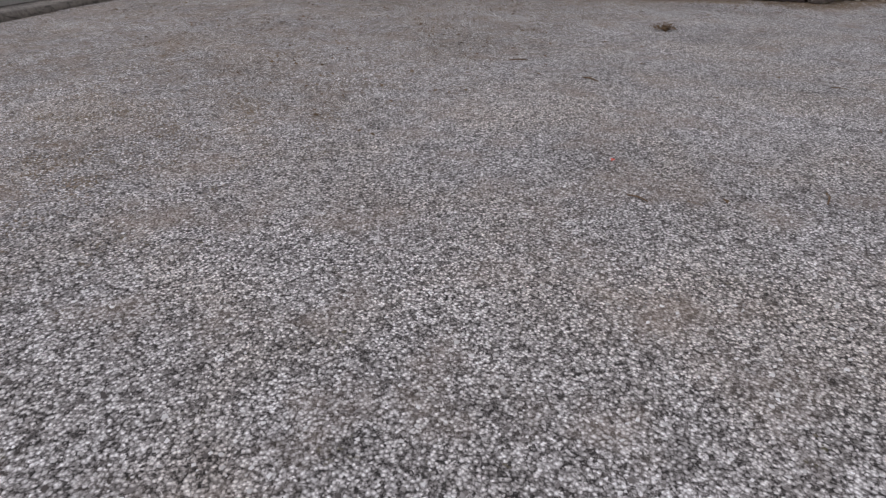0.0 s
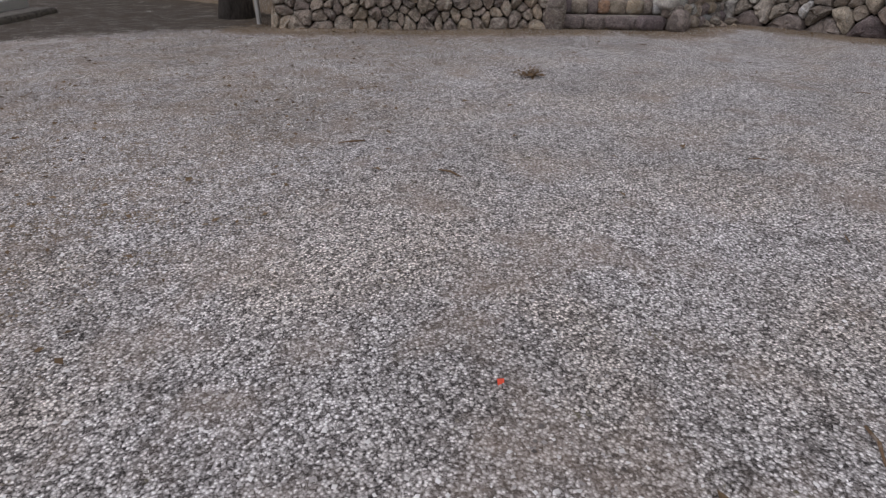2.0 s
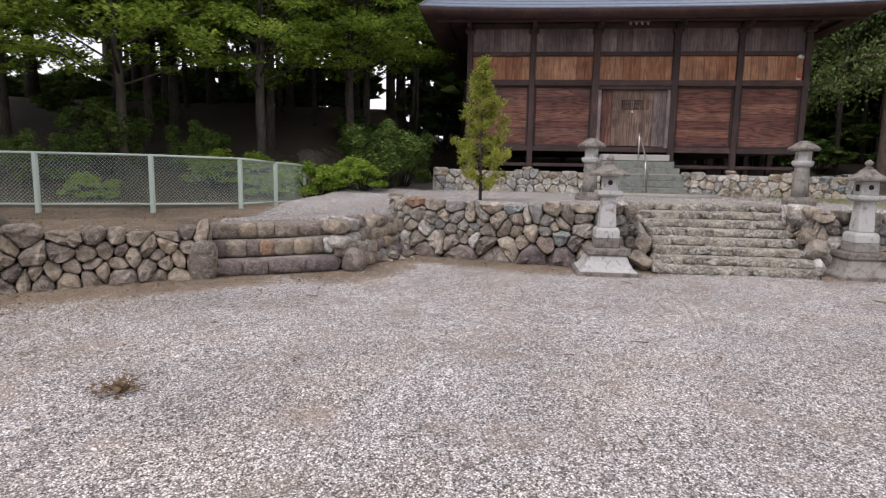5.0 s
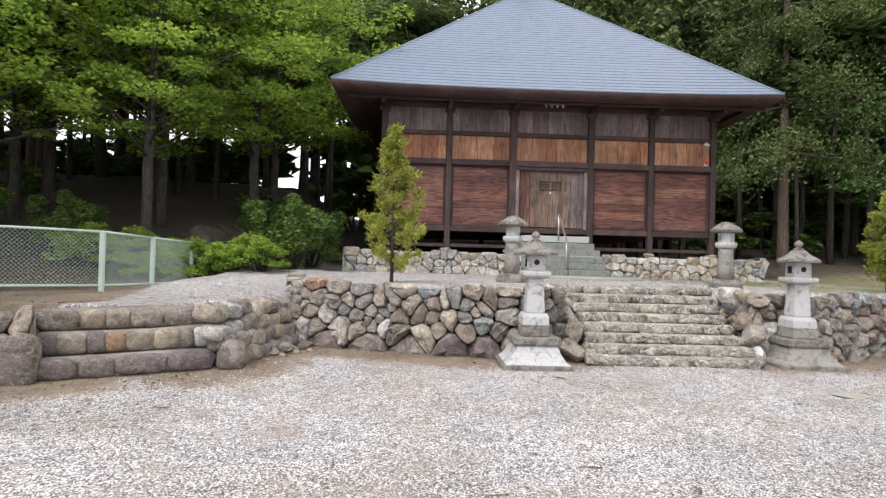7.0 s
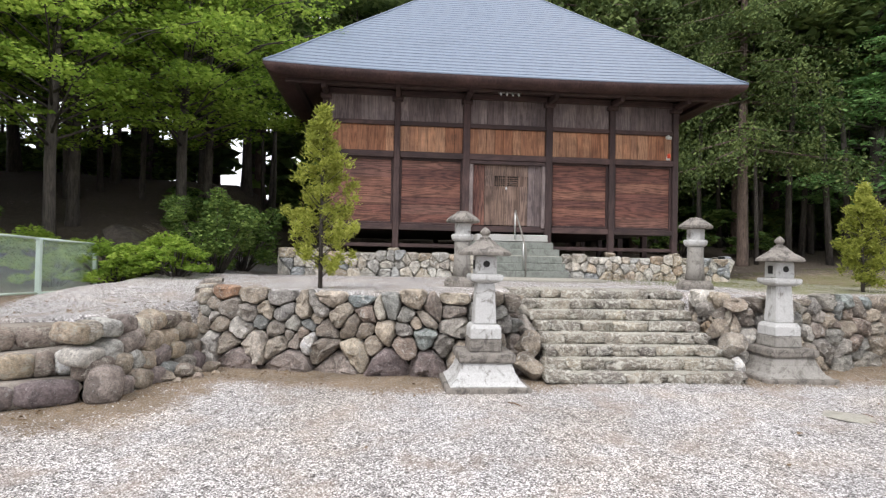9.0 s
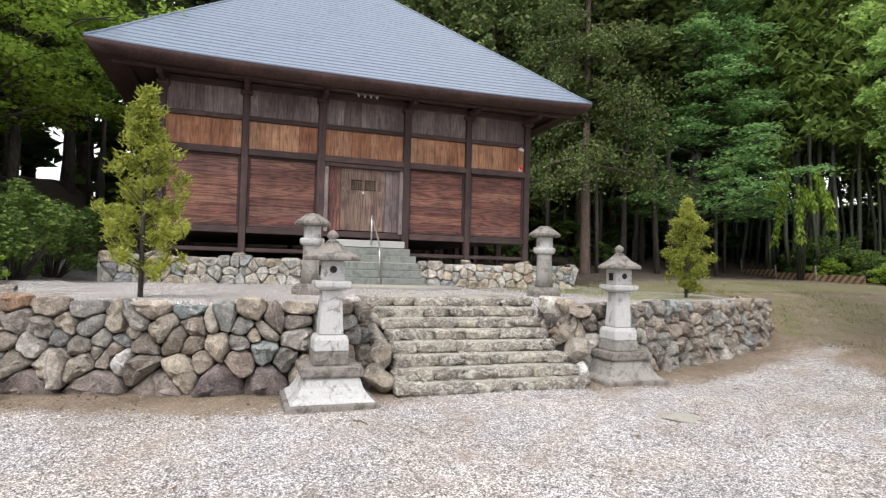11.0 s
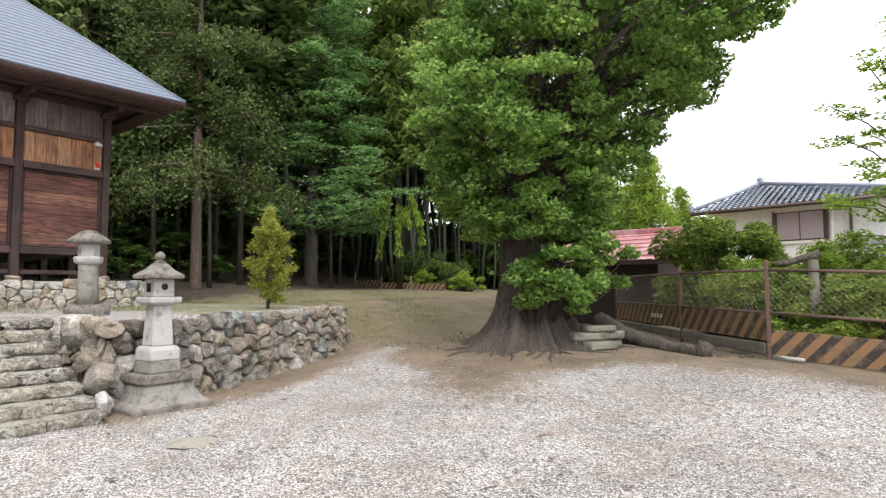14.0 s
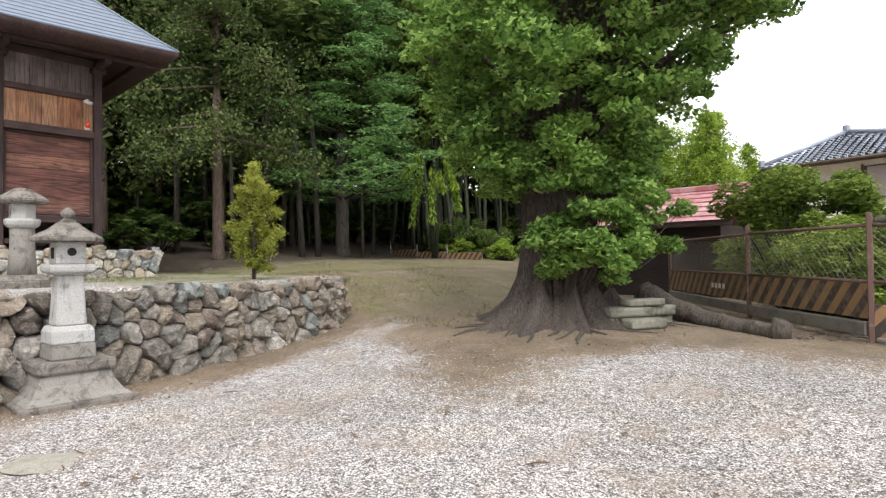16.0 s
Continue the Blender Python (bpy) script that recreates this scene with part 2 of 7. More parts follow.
M_RED = plain_mat("red_lamp_plastic", (0.75, 0.08, 0.03), 0.4, 0.0, (0.6, 0.06, 0.03), 0.6, 8)
M_RED_ROOF = plain_mat("faded_red_sheet_roof", (0.50, 0.20, 0.21), 0.5, 0.0, (0.66, 0.42, 0.42), 0.46, 2.6)
M_PLASTER = plain_mat("cream_plaster", (0.93, 0.905, 0.85), 0.85, 0.0, (0.84, 0.81, 0.75), 0.6, 1.5)
M_TILE = plain_mat("blue_grey_roof_tile", (0.31, 0.345, 0.41), 0.32, 0.1, (0.24, 0.27, 0.32), 0.55, 3)
M_BROWN_FRAME = plain_mat("brown_window_frame", (0.11, 0.075, 0.06), 0.5)
M_CURTAIN = plain_mat("pinkish_curtain", (0.52, 0.42, 0.44), 0.5)
# near-black that stands in for shade inside openings and behind boards
M_DARK = plain_mat("shade_black", (0.02, 0.018, 0.016), 0.95)
M_RAIL_WOOD = plain_mat("grey_weathered_timber", (0.20, 0.185, 0.16), 0.85, 0.0, (0.11, 0.10, 0.085), 0.5, 5)
M_BLOCK = granite_mat("mossy_concrete_block", (0.25, 0.245, 0.195), (0.13, 0.13, 0.09), 0.5)
M_TWIG = plain_mat("dry_brown_twig", (0.16, 0.10, 0.055), 0.9)


def stripe_mat():
    m, nt, b = material("striped_barrier_paint", 0.6)
    tc = nt.nodes.new("ShaderNodeTexCoord")
    sx = nt.nodes.new("ShaderNodeSeparateXYZ")
    nt.links.new(tc.outputs["Object"], sx.inputs[0])
    d = maths(nt, "FRACT", maths(nt, "MULTIPLY", maths(nt, "SUBTRACT", sx.outputs[0], maths(nt, "MULTIPLY", sx.outputs[2], 0.85)), 3.3))
    c = ramp(nt, d, [(0.47, (0.055, 0.042, 0.037)), (0.53, (0.32, 0.185, 0.088))])
    w = noise_tex(nt, place(nt), 7, 5, 0.65)
    c = mixc(nt, ramp(nt, w, [(0.46, (0, 0, 0)), (0.64, (0.75, 0.75, 0.75))]), c, (0.19, 0.145, 0.105))
    nt.links.new(c, b.inputs["Base Color"])
    return m


M_STRIPE = stripe_mat()


def bark_mat(name, a, b_, scale=1.0):
    m, nt, b = material(name, 0.95)
    v = coords(nt, (7 * scale, 7 * scale, 1.1 * scale), "Object")
    g = noise_tex(nt, v, 3.0, 6, 0.7, 0.6)
    big = noise_tex(nt, place(nt), 1.2, 4, 0.6)
    c = mixc(nt, 0.5, ramp(nt, g, [(0.32, a), (0.68, b_)]), ramp(nt, big, [(0.3, (0.6, 0.6, 0.6)), (0.7, (1.2, 1.2, 1.15))]), "MULTIPLY")
    nt.links.new(c, b.inputs["Base Color"])
    bump(nt, b, g, 1.0, 0.04)
    return m


M_BARK = bark_mat("grey_brown_bark", (0.028, 0.023, 0.02), (0.115, 0.098, 0.082))
M_BARK_RED = bark_mat("red_brown_bark", (0.06, 0.042, 0.034), (0.20, 0.145, 0.115))
M_BARK_GINKGO = bark_mat("fissured_bark", (0.018, 0.014, 0.012), (0.21, 0.17, 0.145), 2.6)
M_STUMP = bark_mat("bleached_stump_wood", (0.07, 0.058, 0.048), (0.30, 0.26, 0.215), 1.4)
M_ROOT = bark_mat("grey_root_bark", (0.04, 0.032, 0.027), (0.20, 0.17, 0.145), 1.2)
M_BAMBOO = plain_mat("bamboo_stem", (0.032, 0.036, 0.021), 0.6, 0.0, (0.06, 0.058, 0.037), 0.55, 3)


def leaf_mat(name, dark, mid, light, through=0.3):
    m, nt, b = material(name, 0.55)
    g = nt.nodes.new("ShaderNodeNewGeometry")
    big = noise_tex(nt, g.outputs["Position"], 0.55, 3, 0.6)
    f = maths(nt, "ADD", maths(nt, "MULTIPLY", g.outputs["Random Per Island"], 0.55), maths(nt, "MULTIPLY", maths(nt, "SUBTRACT", big, 0.25), 0.9))
    c = ramp(nt, f, [(0.12, dark), (0.45, mid), (0.85, light)])
    nt.links.new(c, b.inputs["Base Color"])
    b.inputs["Specular IOR Level"].default_value = 0.12
    b.inputs["Roughness"].default_value = 0.75
    t = nt.nodes.new("ShaderNodeBsdfTranslucent")
    nt.links.new(c, t.inputs["Color"])
    mx = nt.nodes.new("ShaderNodeMixShader")
    mx.inputs[0].default_value = through
    out = nt.nodes["Material Output"]
    nt.links.new(b.outputs[0], mx.inputs[1])
    nt.links.new(t.outputs[0], mx.inputs[2])
    nt.links.new(mx.outputs[0], out.inputs[0])
    return m


L_GINKGO = leaf_mat("ginkgo_leaf", (0.055, 0.12, 0.035), (0.22, 0.37, 0.095), (0.48, 0.64, 0.19), 0.58)
L_BROAD = leaf_mat("broad_leaf", (0.035, 0.07, 0.02), (0.075, 0.14, 0.032), (0.16, 0.24, 0.05), 0.4)
L_MAPLE = leaf_mat("light_broad_leaf", (0.09, 0.16, 0.025), (0.24, 0.36, 0.055), (0.42, 0.53, 0.10), 0.55)
L_CYPRESS = leaf_mat("cypress_spray", (0.042, 0.066, 0.026), (0.11, 0.155, 0.052), (0.21, 0.26, 0.085), 0.35)
L_FIR = leaf_mat("fir_needle_spray", (0.06, 0.13, 0.05), (0.17, 0.315, 0.105), (0.30, 0.48, 0.17), 0.45)
L_BAMBOO = leaf_mat("bamboo_leaf", (0.085, 0.13, 0.035), (0.165, 0.24, 0.06), (0.28, 0.37, 0.1), 0.45)
L_GOLD = leaf_mat("yellow_green_cypress", (0.18, 0.21, 0.04), (0.34, 0.37, 0.07), (0.48, 0.5, 0.13), 0.5)
L_BUSH = leaf_mat("bush_leaf", (0.035, 0.07, 0.020), (0.10, 0.165, 0.042), (0.23, 0.31, 0.08), 0.35)
L_HEDGE = leaf_mat("hedge_leaf", (0.06, 0.105, 0.025), (0.2, 0.285, 0.06), (0.40, 0.48, 0.11), 0.45)
L_GRASS = leaf_mat("grass_blade", (0.075, 0.10, 0.030), (0.135, 0.155, 0.050), (0.21, 0.21, 0.085), 0.3)
L_DRY = leaf_mat("dry_leaf_litter", (0.09, 0.06, 0.035), (0.15, 0.10, 0.058), (0.24, 0.17, 0.10), 0.1)


def ground_mat():
    m, nt, b = material("gravel_and_earth", 0.95)
    p = place(nt)
    at = nt.nodes.new("ShaderNodeVertexColor")
    at.layer_name = "cover"
    sp = nt.nodes.new("ShaderNodeSeparateColor")
    nt.links.new(at.outputs[0], sp.inputs[0])
    peb = cells(nt, p, 80)
    edge = cells(nt, p, 80, "Distance")
    peb2 = cells(nt, p, 165)
    sepa = nt.nodes.new("ShaderNodeSeparateColor")
    nt.links.new(peb, sepa.inputs[0])
    sepb = nt.nodes.new("ShaderNodeSeparateColor")
    nt.links.new(peb2, sepb.inputs[0])
    val = maths(nt, "ADD", maths(nt, "MULTIPLY", sepa.outputs[0], 0.6), maths(nt, "MULTIPLY", sepb.outputs[1], 0.4))
    gravel = ramp(nt, val, [(0.16, (0.055, 0.05, 0.047)), (0.34, (0.25, 0.234, 0.223)), (0.6, (0.60, 0.58, 0.563)), (0.82, (0.90, 0.885, 0.87))])
    # shade between pebbles painted in: cell middles lighter, rims darker
    gravel = mixc(nt, 0.75, gravel, ramp(nt, edge, [(0.25, (1.32, 1.32, 1.33)), (0.7, (0.27, 0.255, 0.25))]), "MULTIPLY")
    wide = noise_tex(nt, p, 0.55, 5, 0.62)
    gravel = mixc(nt, 0.7, gravel, ramp(nt, wide, [(0.3, (0.68, 0.66, 0.63)), (0.65, (1.18, 1.17, 1.16))]), "MULTIPLY")
    for scale, low, high in ((46, 0.6, 1.3), (17, 0.72, 1.16)):
        lump = nt.nodes.new("ShaderNodeSeparateColor")
        nt.links.new(cells(nt, p, scale), lump.inputs[0])
        gravel = mixc(nt, 0.55, gravel, ramp(nt, lump.outputs[0], [(0.0, (low * 0.5, low * 0.48, low * 0.46)), (0.22, (low + 0.3, low + 0.29, low + 0.28)), (0.6, (1, 1, 1)), (1.0, (high, high, high))]), "MULTIPLY")
    hue = noise_tex(nt, p, 0.9, 3, 0.5, 0.6)
    gravel = mixc(nt, 0.6, gravel, ramp(nt, hue, [(0.35, (1.06, 1.0, 0.93)), (0.5, (1.01, 1.0, 1.0)), (0.65, (0.99, 1.0, 1.03))]), "MULTIPLY")
    tint = noise_tex(nt, p, 1.7, 4, 0.6)
    gravel = mixc(nt, ramp(nt, tint, [(0.5, (0, 0, 0)), (0.72, (0.6, 0.6, 0.6))]), gravel, (0.30, 0.235, 0.185))
    fine = noise_tex(nt, p, 34, 5, 0.7)
    earth_n = noise_tex(nt, p, 1.1, 6, 0.7, 0.5)
    earth = ramp(nt, earth_n, [(0.3, (0.115, 0.082, 0.05)), (0.55, (0.195, 0.145, 0.095)), (0.75, (0.275, 0.21, 0.145))])
    earth = mixc(nt, 0.9, earth, ramp(nt, fine, [(0.3, (0.5, 0.48, 0.46)), (0.7, (1.5, 1.47, 1.43))]), "MULTIPLY")
    earth = mixc(nt, ramp(nt, sepb.outputs[2], [(0.86, (0, 0, 0)), (0.9, (0.7, 0.7, 0.7))]), earth, (0.42, 0.39, 0.35))
    earth = mixc(nt, ramp(nt, noise_tex(nt, p, 17, 5, 0.7), [(0.6, (0, 0, 0)), (0.7, (0.6, 0.6, 0.6))]), earth, (0.075, 0.052, 0.036))
    grass = ramp(nt, noise_tex(nt, p, 5.0, 6, 0.75), [(0.32, (0.07, 0.085, 0.022)), (0.5, (0.15, 0.16, 0.045)), (0.62, (0.19, 0.165, 0.08)), (0.75, (0.2, 0.155, 0.095))])
    grass = mixc(nt, 0.6, grass, ramp(nt, fine, [(0.3, (0.5, 0.5, 0.5)), (0.7, (1.4, 1.4, 1.3))]), "MULTIPLY")
    # dark leaf litter tone, also used for the wood's shade on the floor
    litter_and_shade = ramp(nt, noise_tex(nt, p, 9.0, 6, 0.8), [(0.3, (0.03, 0.023, 0.016)), (0.6, (0.075, 0.056, 0.038)), (0.8, (0.12, 0.09, 0.06))])
    ragged = maths(nt, "ADD", maths(nt, "MULTIPLY", maths(nt, "SUBTRACT", noise_tex(nt, p, 2.6, 6, 0.75), 0.5), 1.5), maths(nt, "MULTIPLY", maths(nt, "SUBTRACT", sepa.outputs[1], 0.5), 0.55))

    def gate(ch):
        return ramp(nt, maths(nt, "ADD", sp.outputs[ch], ragged), [(0.38, (0, 0, 0)), (0.66, (1, 1, 1))])

    c = mixc(nt, gate(0), gravel, earth)
    c = mixc(nt, gate(1), c, grass)
    c = mixc(nt, gate(2), c, litter_and_shade)
    nt.links.new(c, b.inputs["Base Color"])
    bump(nt, b, maths(nt, "ADD", maths(nt, "MULTIPLY", edge, -1.0), maths(nt, "MULTIPLY", fine, 0.6)), 0.8, 0.012)
    return m


M_GROUND = ground_mat()


def pebble_mat():
    m, nt, b = material("crushed_gravel", 0.92)
    g = nt.nodes.new("ShaderNodeNewGeometry")
    c = ramp(nt, g.outputs["Random Per Island"], [(0.0, (0.07, 0.06, 0.055)), (0.2, (0.22, 0.20, 0.19)), (0.45, (0.46, 0.44, 0.425)), (0.75, (0.68, 0.665, 0.65)), (1.0, (0.86, 0.85, 0.84))])
    wide = noise_tex(nt, g.outputs["Position"], 0.55, 5, 0.62)
    c = mixc(nt, 0.5, c, ramp(nt, wide, [(0.3, (0.74, 0.72, 0.69)), (0.65, (1.16, 1.15, 1.14))]), "MULTIPLY")
    nt.links.new(c, b.inputs["Base Color"])
    return m


M_PEBBLE = pebble_mat()


# ---------------------------------------------------------------- mesh helpers
def mesh_of(name, verts, faces, mat, smooth=False):
    me = bpy.data.meshes.new(name)
    me.from_pydata([tuple(v) for v in verts], [], faces)
    me.materials.append(mat)
    if smooth:
        me.polygons.foreach_set("use_smooth", [True] * len(me.polygons))
    me.update()
    return me


def quick_mesh(name, verts, corners, sides, mat, smooth=False):
    """A mesh from arrays: verts (n, 3) and faces that all have the same number of sides."""
    me = bpy.data.meshes.new(name)
    nf = len(corners) // sides
    me.vertices.add(len(verts))
    me.vertices.foreach_set("co", np.asarray(verts, np.float32).ravel())
    me.loops.add(len(corners))
    me.loops.foreach_set("vertex_index", np.asarray(corners, np.int32))
    me.polygons.add(nf)
    me.polygons.foreach_set("loop_start", np.arange(0, nf * sides, sides, dtype=np.int32))
    if smooth:
        me.polygons.foreach_set("use_smooth", np.ones(nf, bool))
    me.materials.append(mat)
    me.update(calc_edges=True)
    return me


def thing(name, at=(0, 0, 0), turn=0.0, **tags):
    ob = new(name)
    ob.matrix_basis = pose(*at, 0, 0, turn)
    return tagged(ob, **tags)


def part(name, me, parent, m=None, label=""):
    ob = new(name, me)
    ob.parent = parent
    if m is not None:
        ob.matrix_basis = m
    return tagged(ob, label=label)


def structure(name, me, label="", m=None):
    ob = new(name, me)
    if m is not None:
        ob.matrix_basis = m
    return tagged(ob, label=label, kind="structure")


BOXES = {}


def box(sx, sy, sz, mat, bevel=0.01, rough=0.0, seed=0):
    """A bevelled block about its centre; rough: how far its corners wander."""
    key = (round(sx, 3), round(sy, 3), round(sz, 3), mat.name, bevel, rough, seed)
    if key in BOXES:
        return BOXES[key]
    bm = bmesh.new()
    bmesh.ops.create_cube(bm, size=1)
    bmesh.ops.scale(bm, vec=(sx, sy, sz), verts=bm.verts)
    if rough:
        r = random.Random(seed)
        bmesh.ops.subdivide_edges(bm, edges=bm.edges[:], cuts=2, use_grid_fill=True)
        for v in bm.verts:
            v.co += Vector((r.uniform(-1, 1), r.uniform(-1, 1), r.uniform(-1, 1))) * rough
    if bevel:
        bmesh.ops.bevel(bm, geom=[e for e in bm.edges if len(e.link_faces) == 2 and e.calc_face_angle(0) > 0.9], offset=bevel, segments=2 if rough else 1, affect="EDGES", clamp_overlap=True)
    me = bpy.data.meshes.new("block")
    bm.to_mesh(me)
    bm.free()
    me.materials.append(mat)
    if rough:
        me.polygons.foreach_set("use_smooth", [True] * len(me.polygons))
    BOXES[key] = me
    return me


def rings(name, profile, mat, sides=4, turn=45.0, bevel=0.0, smooth=False, caps=True):
    """A turned or square-sectioned solid from (half-width, z) rows; sides=4 gives a square plan."""
    k = 1 / math.cos(math.pi / sides)
    verts, faces = [], []
    for w, z in profile:
        for i in range(sides):
            a = radians(turn) + i * 2 * math.pi / sides
            verts.append((w * k * math.cos(a), w * k * math.sin(a), z))
    for j in range(len(profile) - 1):
        for i in range(sides):
            n = (i + 1) % sides
            faces.append((j * sides + i, j * sides + n, (j + 1) * sides + n, (j + 1) * sides + i))
    if caps:
        faces.append(tuple(reversed(range(sides))))
        faces.append(tuple((len(profile) - 1) * sides + i for i in range(sides)))
    me = mesh_of(name, verts, faces, mat, smooth)
    if bevel:
        bm = bmesh.new()
        bm.from_mesh(me)
        bmesh.ops.bevel(bm, geom=[e for e in bm.edges if e.calc_face_angle(0) > 0.5], offset=bevel, segments=2, affect="EDGES", clamp_overlap=True)
        bm.to_mesh(me)
        bm.free()
    return me


def tube(pts, radii, sides=8, wobble=0.0, seed=0):
    r = random.Random(seed)
    pts = [Vector(p) for p in pts]
    verts, faces = [], []
    for j, p in enumerate(pts):
        d = (pts[min(j + 1, len(pts) - 1)] - pts[max(j - 1, 0)]).normalized()
        u = d.orthogonal().normalized() if abs(d.z) < 0.9 else Vector((1, 0, 0))
        u = (u - d * u.dot(d)).normalized()
        w = d.cross(u)
        for i in range(sides):
            a = i * 2 * math.pi / sides
            k = radii[j] * (1 + r.uniform(-wobble, wobble))
            verts.append(p + (u * math.cos(a) + w * math.sin(a)) * k)
    for j in range(len(pts) - 1):
        for i in range(sides):
            n = (i + 1) % sides
            faces.append((j * sides + i, j * sides + n, (j + 1) * sides + n, (j + 1) * sides + i))
    faces.append(tuple(reversed(range(sides))))
    faces.append(tuple((len(pts) - 1) * sides + i for i in range(sides)))
    return verts, faces


def joined(name, bits, mat, smooth=False):
    verts, faces = [], []
    for v, f in bits:
        o = len(verts)
        verts += list(v)
        faces += [tuple(i + o for i in q) for q in f]
    return mesh_of(name, verts, faces, mat, smooth)


def step(a, b, x):
    t = np.clip((x - a) / (b - a), 0, 1)
    return t * t * (3 - 2 * t)


# ---------------------------------------------------------------- the plan
UPPER_L = [(16.6, 5.15), (15.2, 4.95), (14.3, 4.62), (14.0, 3.2), (13.72, 1.9), (13.78, 0.4), (14.7, 0.28)]
UPPER_R = [(14.75, -2.55), (13.88, -2.72), (14.15, -4.3), (14.65, -6.1), (15.15, -7.75), (15.7, -8.3), (16.5, -8.5)]
LOW_A = [(8.22, 11.1), (8.62, 10.32), (9.5, 9.15), (10.45, 8.0), (11.3, 6.78)]
LOW_B = [(12.3, 5.2), (13.2, 4.95), (14.1, 4.75)]
TERRACE = [*UPPER_L, (14.9, 0.2), (14.9, -2.5), *UPPER_R, (18, -9.5), (34, -9.5), (34, 6), (18, 5.3)]
LOW_TERRACE = [*LOW_A, (11.9, 7.1), (12.8, 5.55), *LOW_B, (15.0, 3.9), (16.6, 4.2), (18, 4.4), (34, 5), (34, 60), (10.4, 60), (10.4, 15.2), (9.3, 12.2)]
TOP = 1.07
CENTRE = -1.15


def inside(poly, x, y):
    """How far points lie inside a polygon (negative outside)."""
    hit = np.zeros(x.shape, bool)
    best = np.full(x.shape, 1e9)
    n = len(poly)
    for i in range(n):
        (ax, ay), (bx, by) = poly[i], poly[(i + 1) % n]
        dx, dy = bx - ax, by - ay
        t = np.clip(((x - ax) * dx + (y - ay) * dy) / (dx * dx + dy * dy), 0, 1)
        best = np.minimum(best, np.hypot(x - ax - t * dx, y - ay - t * dy))
        if ay != by:
            hit ^= ((ay > y) != (by > y)) & (x < dx * (y - ay) / dy + ax)
    return np.where(hit, best, -best)


def ground_z(x, y):
    x, y = np.asarray(x, float), np.asarray(y, float)
    yard = 0.32 * step(-4.6, -9.5, y) * step(3, 8, x) + 0.02 * np.sin(x * 1.3) * np.sin(y * 1.1)
    rise = 0.13 * np.clip(x - 25, 0, 24) * step(0, 6, x - 25)
    left = 0.3 * np.clip(x - 18.4 + 0.25 * (y - 8), 0, 12.5) * step(5.8, 9.5, y)
    back = TOP + 0.35 * step(-7.5, -14, y) * step(18, 25, x) + np.maximum(rise, left)
    land = yard + (back - yard) * step(14.2, 18.8, x) * step(-7.0, -9.6, y)
    land = np.where((x > 18.8), np.where(y < -7, land, back), land)
    far = 0.02 * np.maximum(0, np.hypot(x - 10, y) - 60)
    low = 0.73 + 0.33 * step(12.5, 17.5, x) * step(7.9, 6.7, y) + np.maximum(left, rise) + 0.04 * np.sin(x * 2.1 + y)
    s = step(0.16, 0.42, inside(LOW_TERRACE, x, y))
    z = land + (low - land) * s
    s = step(0.16, 0.42, inside(TERRACE, x, y))
    z = z + ((TOP - 0.02 + np.maximum(0, rise)) - z) * s
    return z + far * 0.3


def gz(x, y):
    return float(ground_z(np.array([x]), np.array([y]))[0])


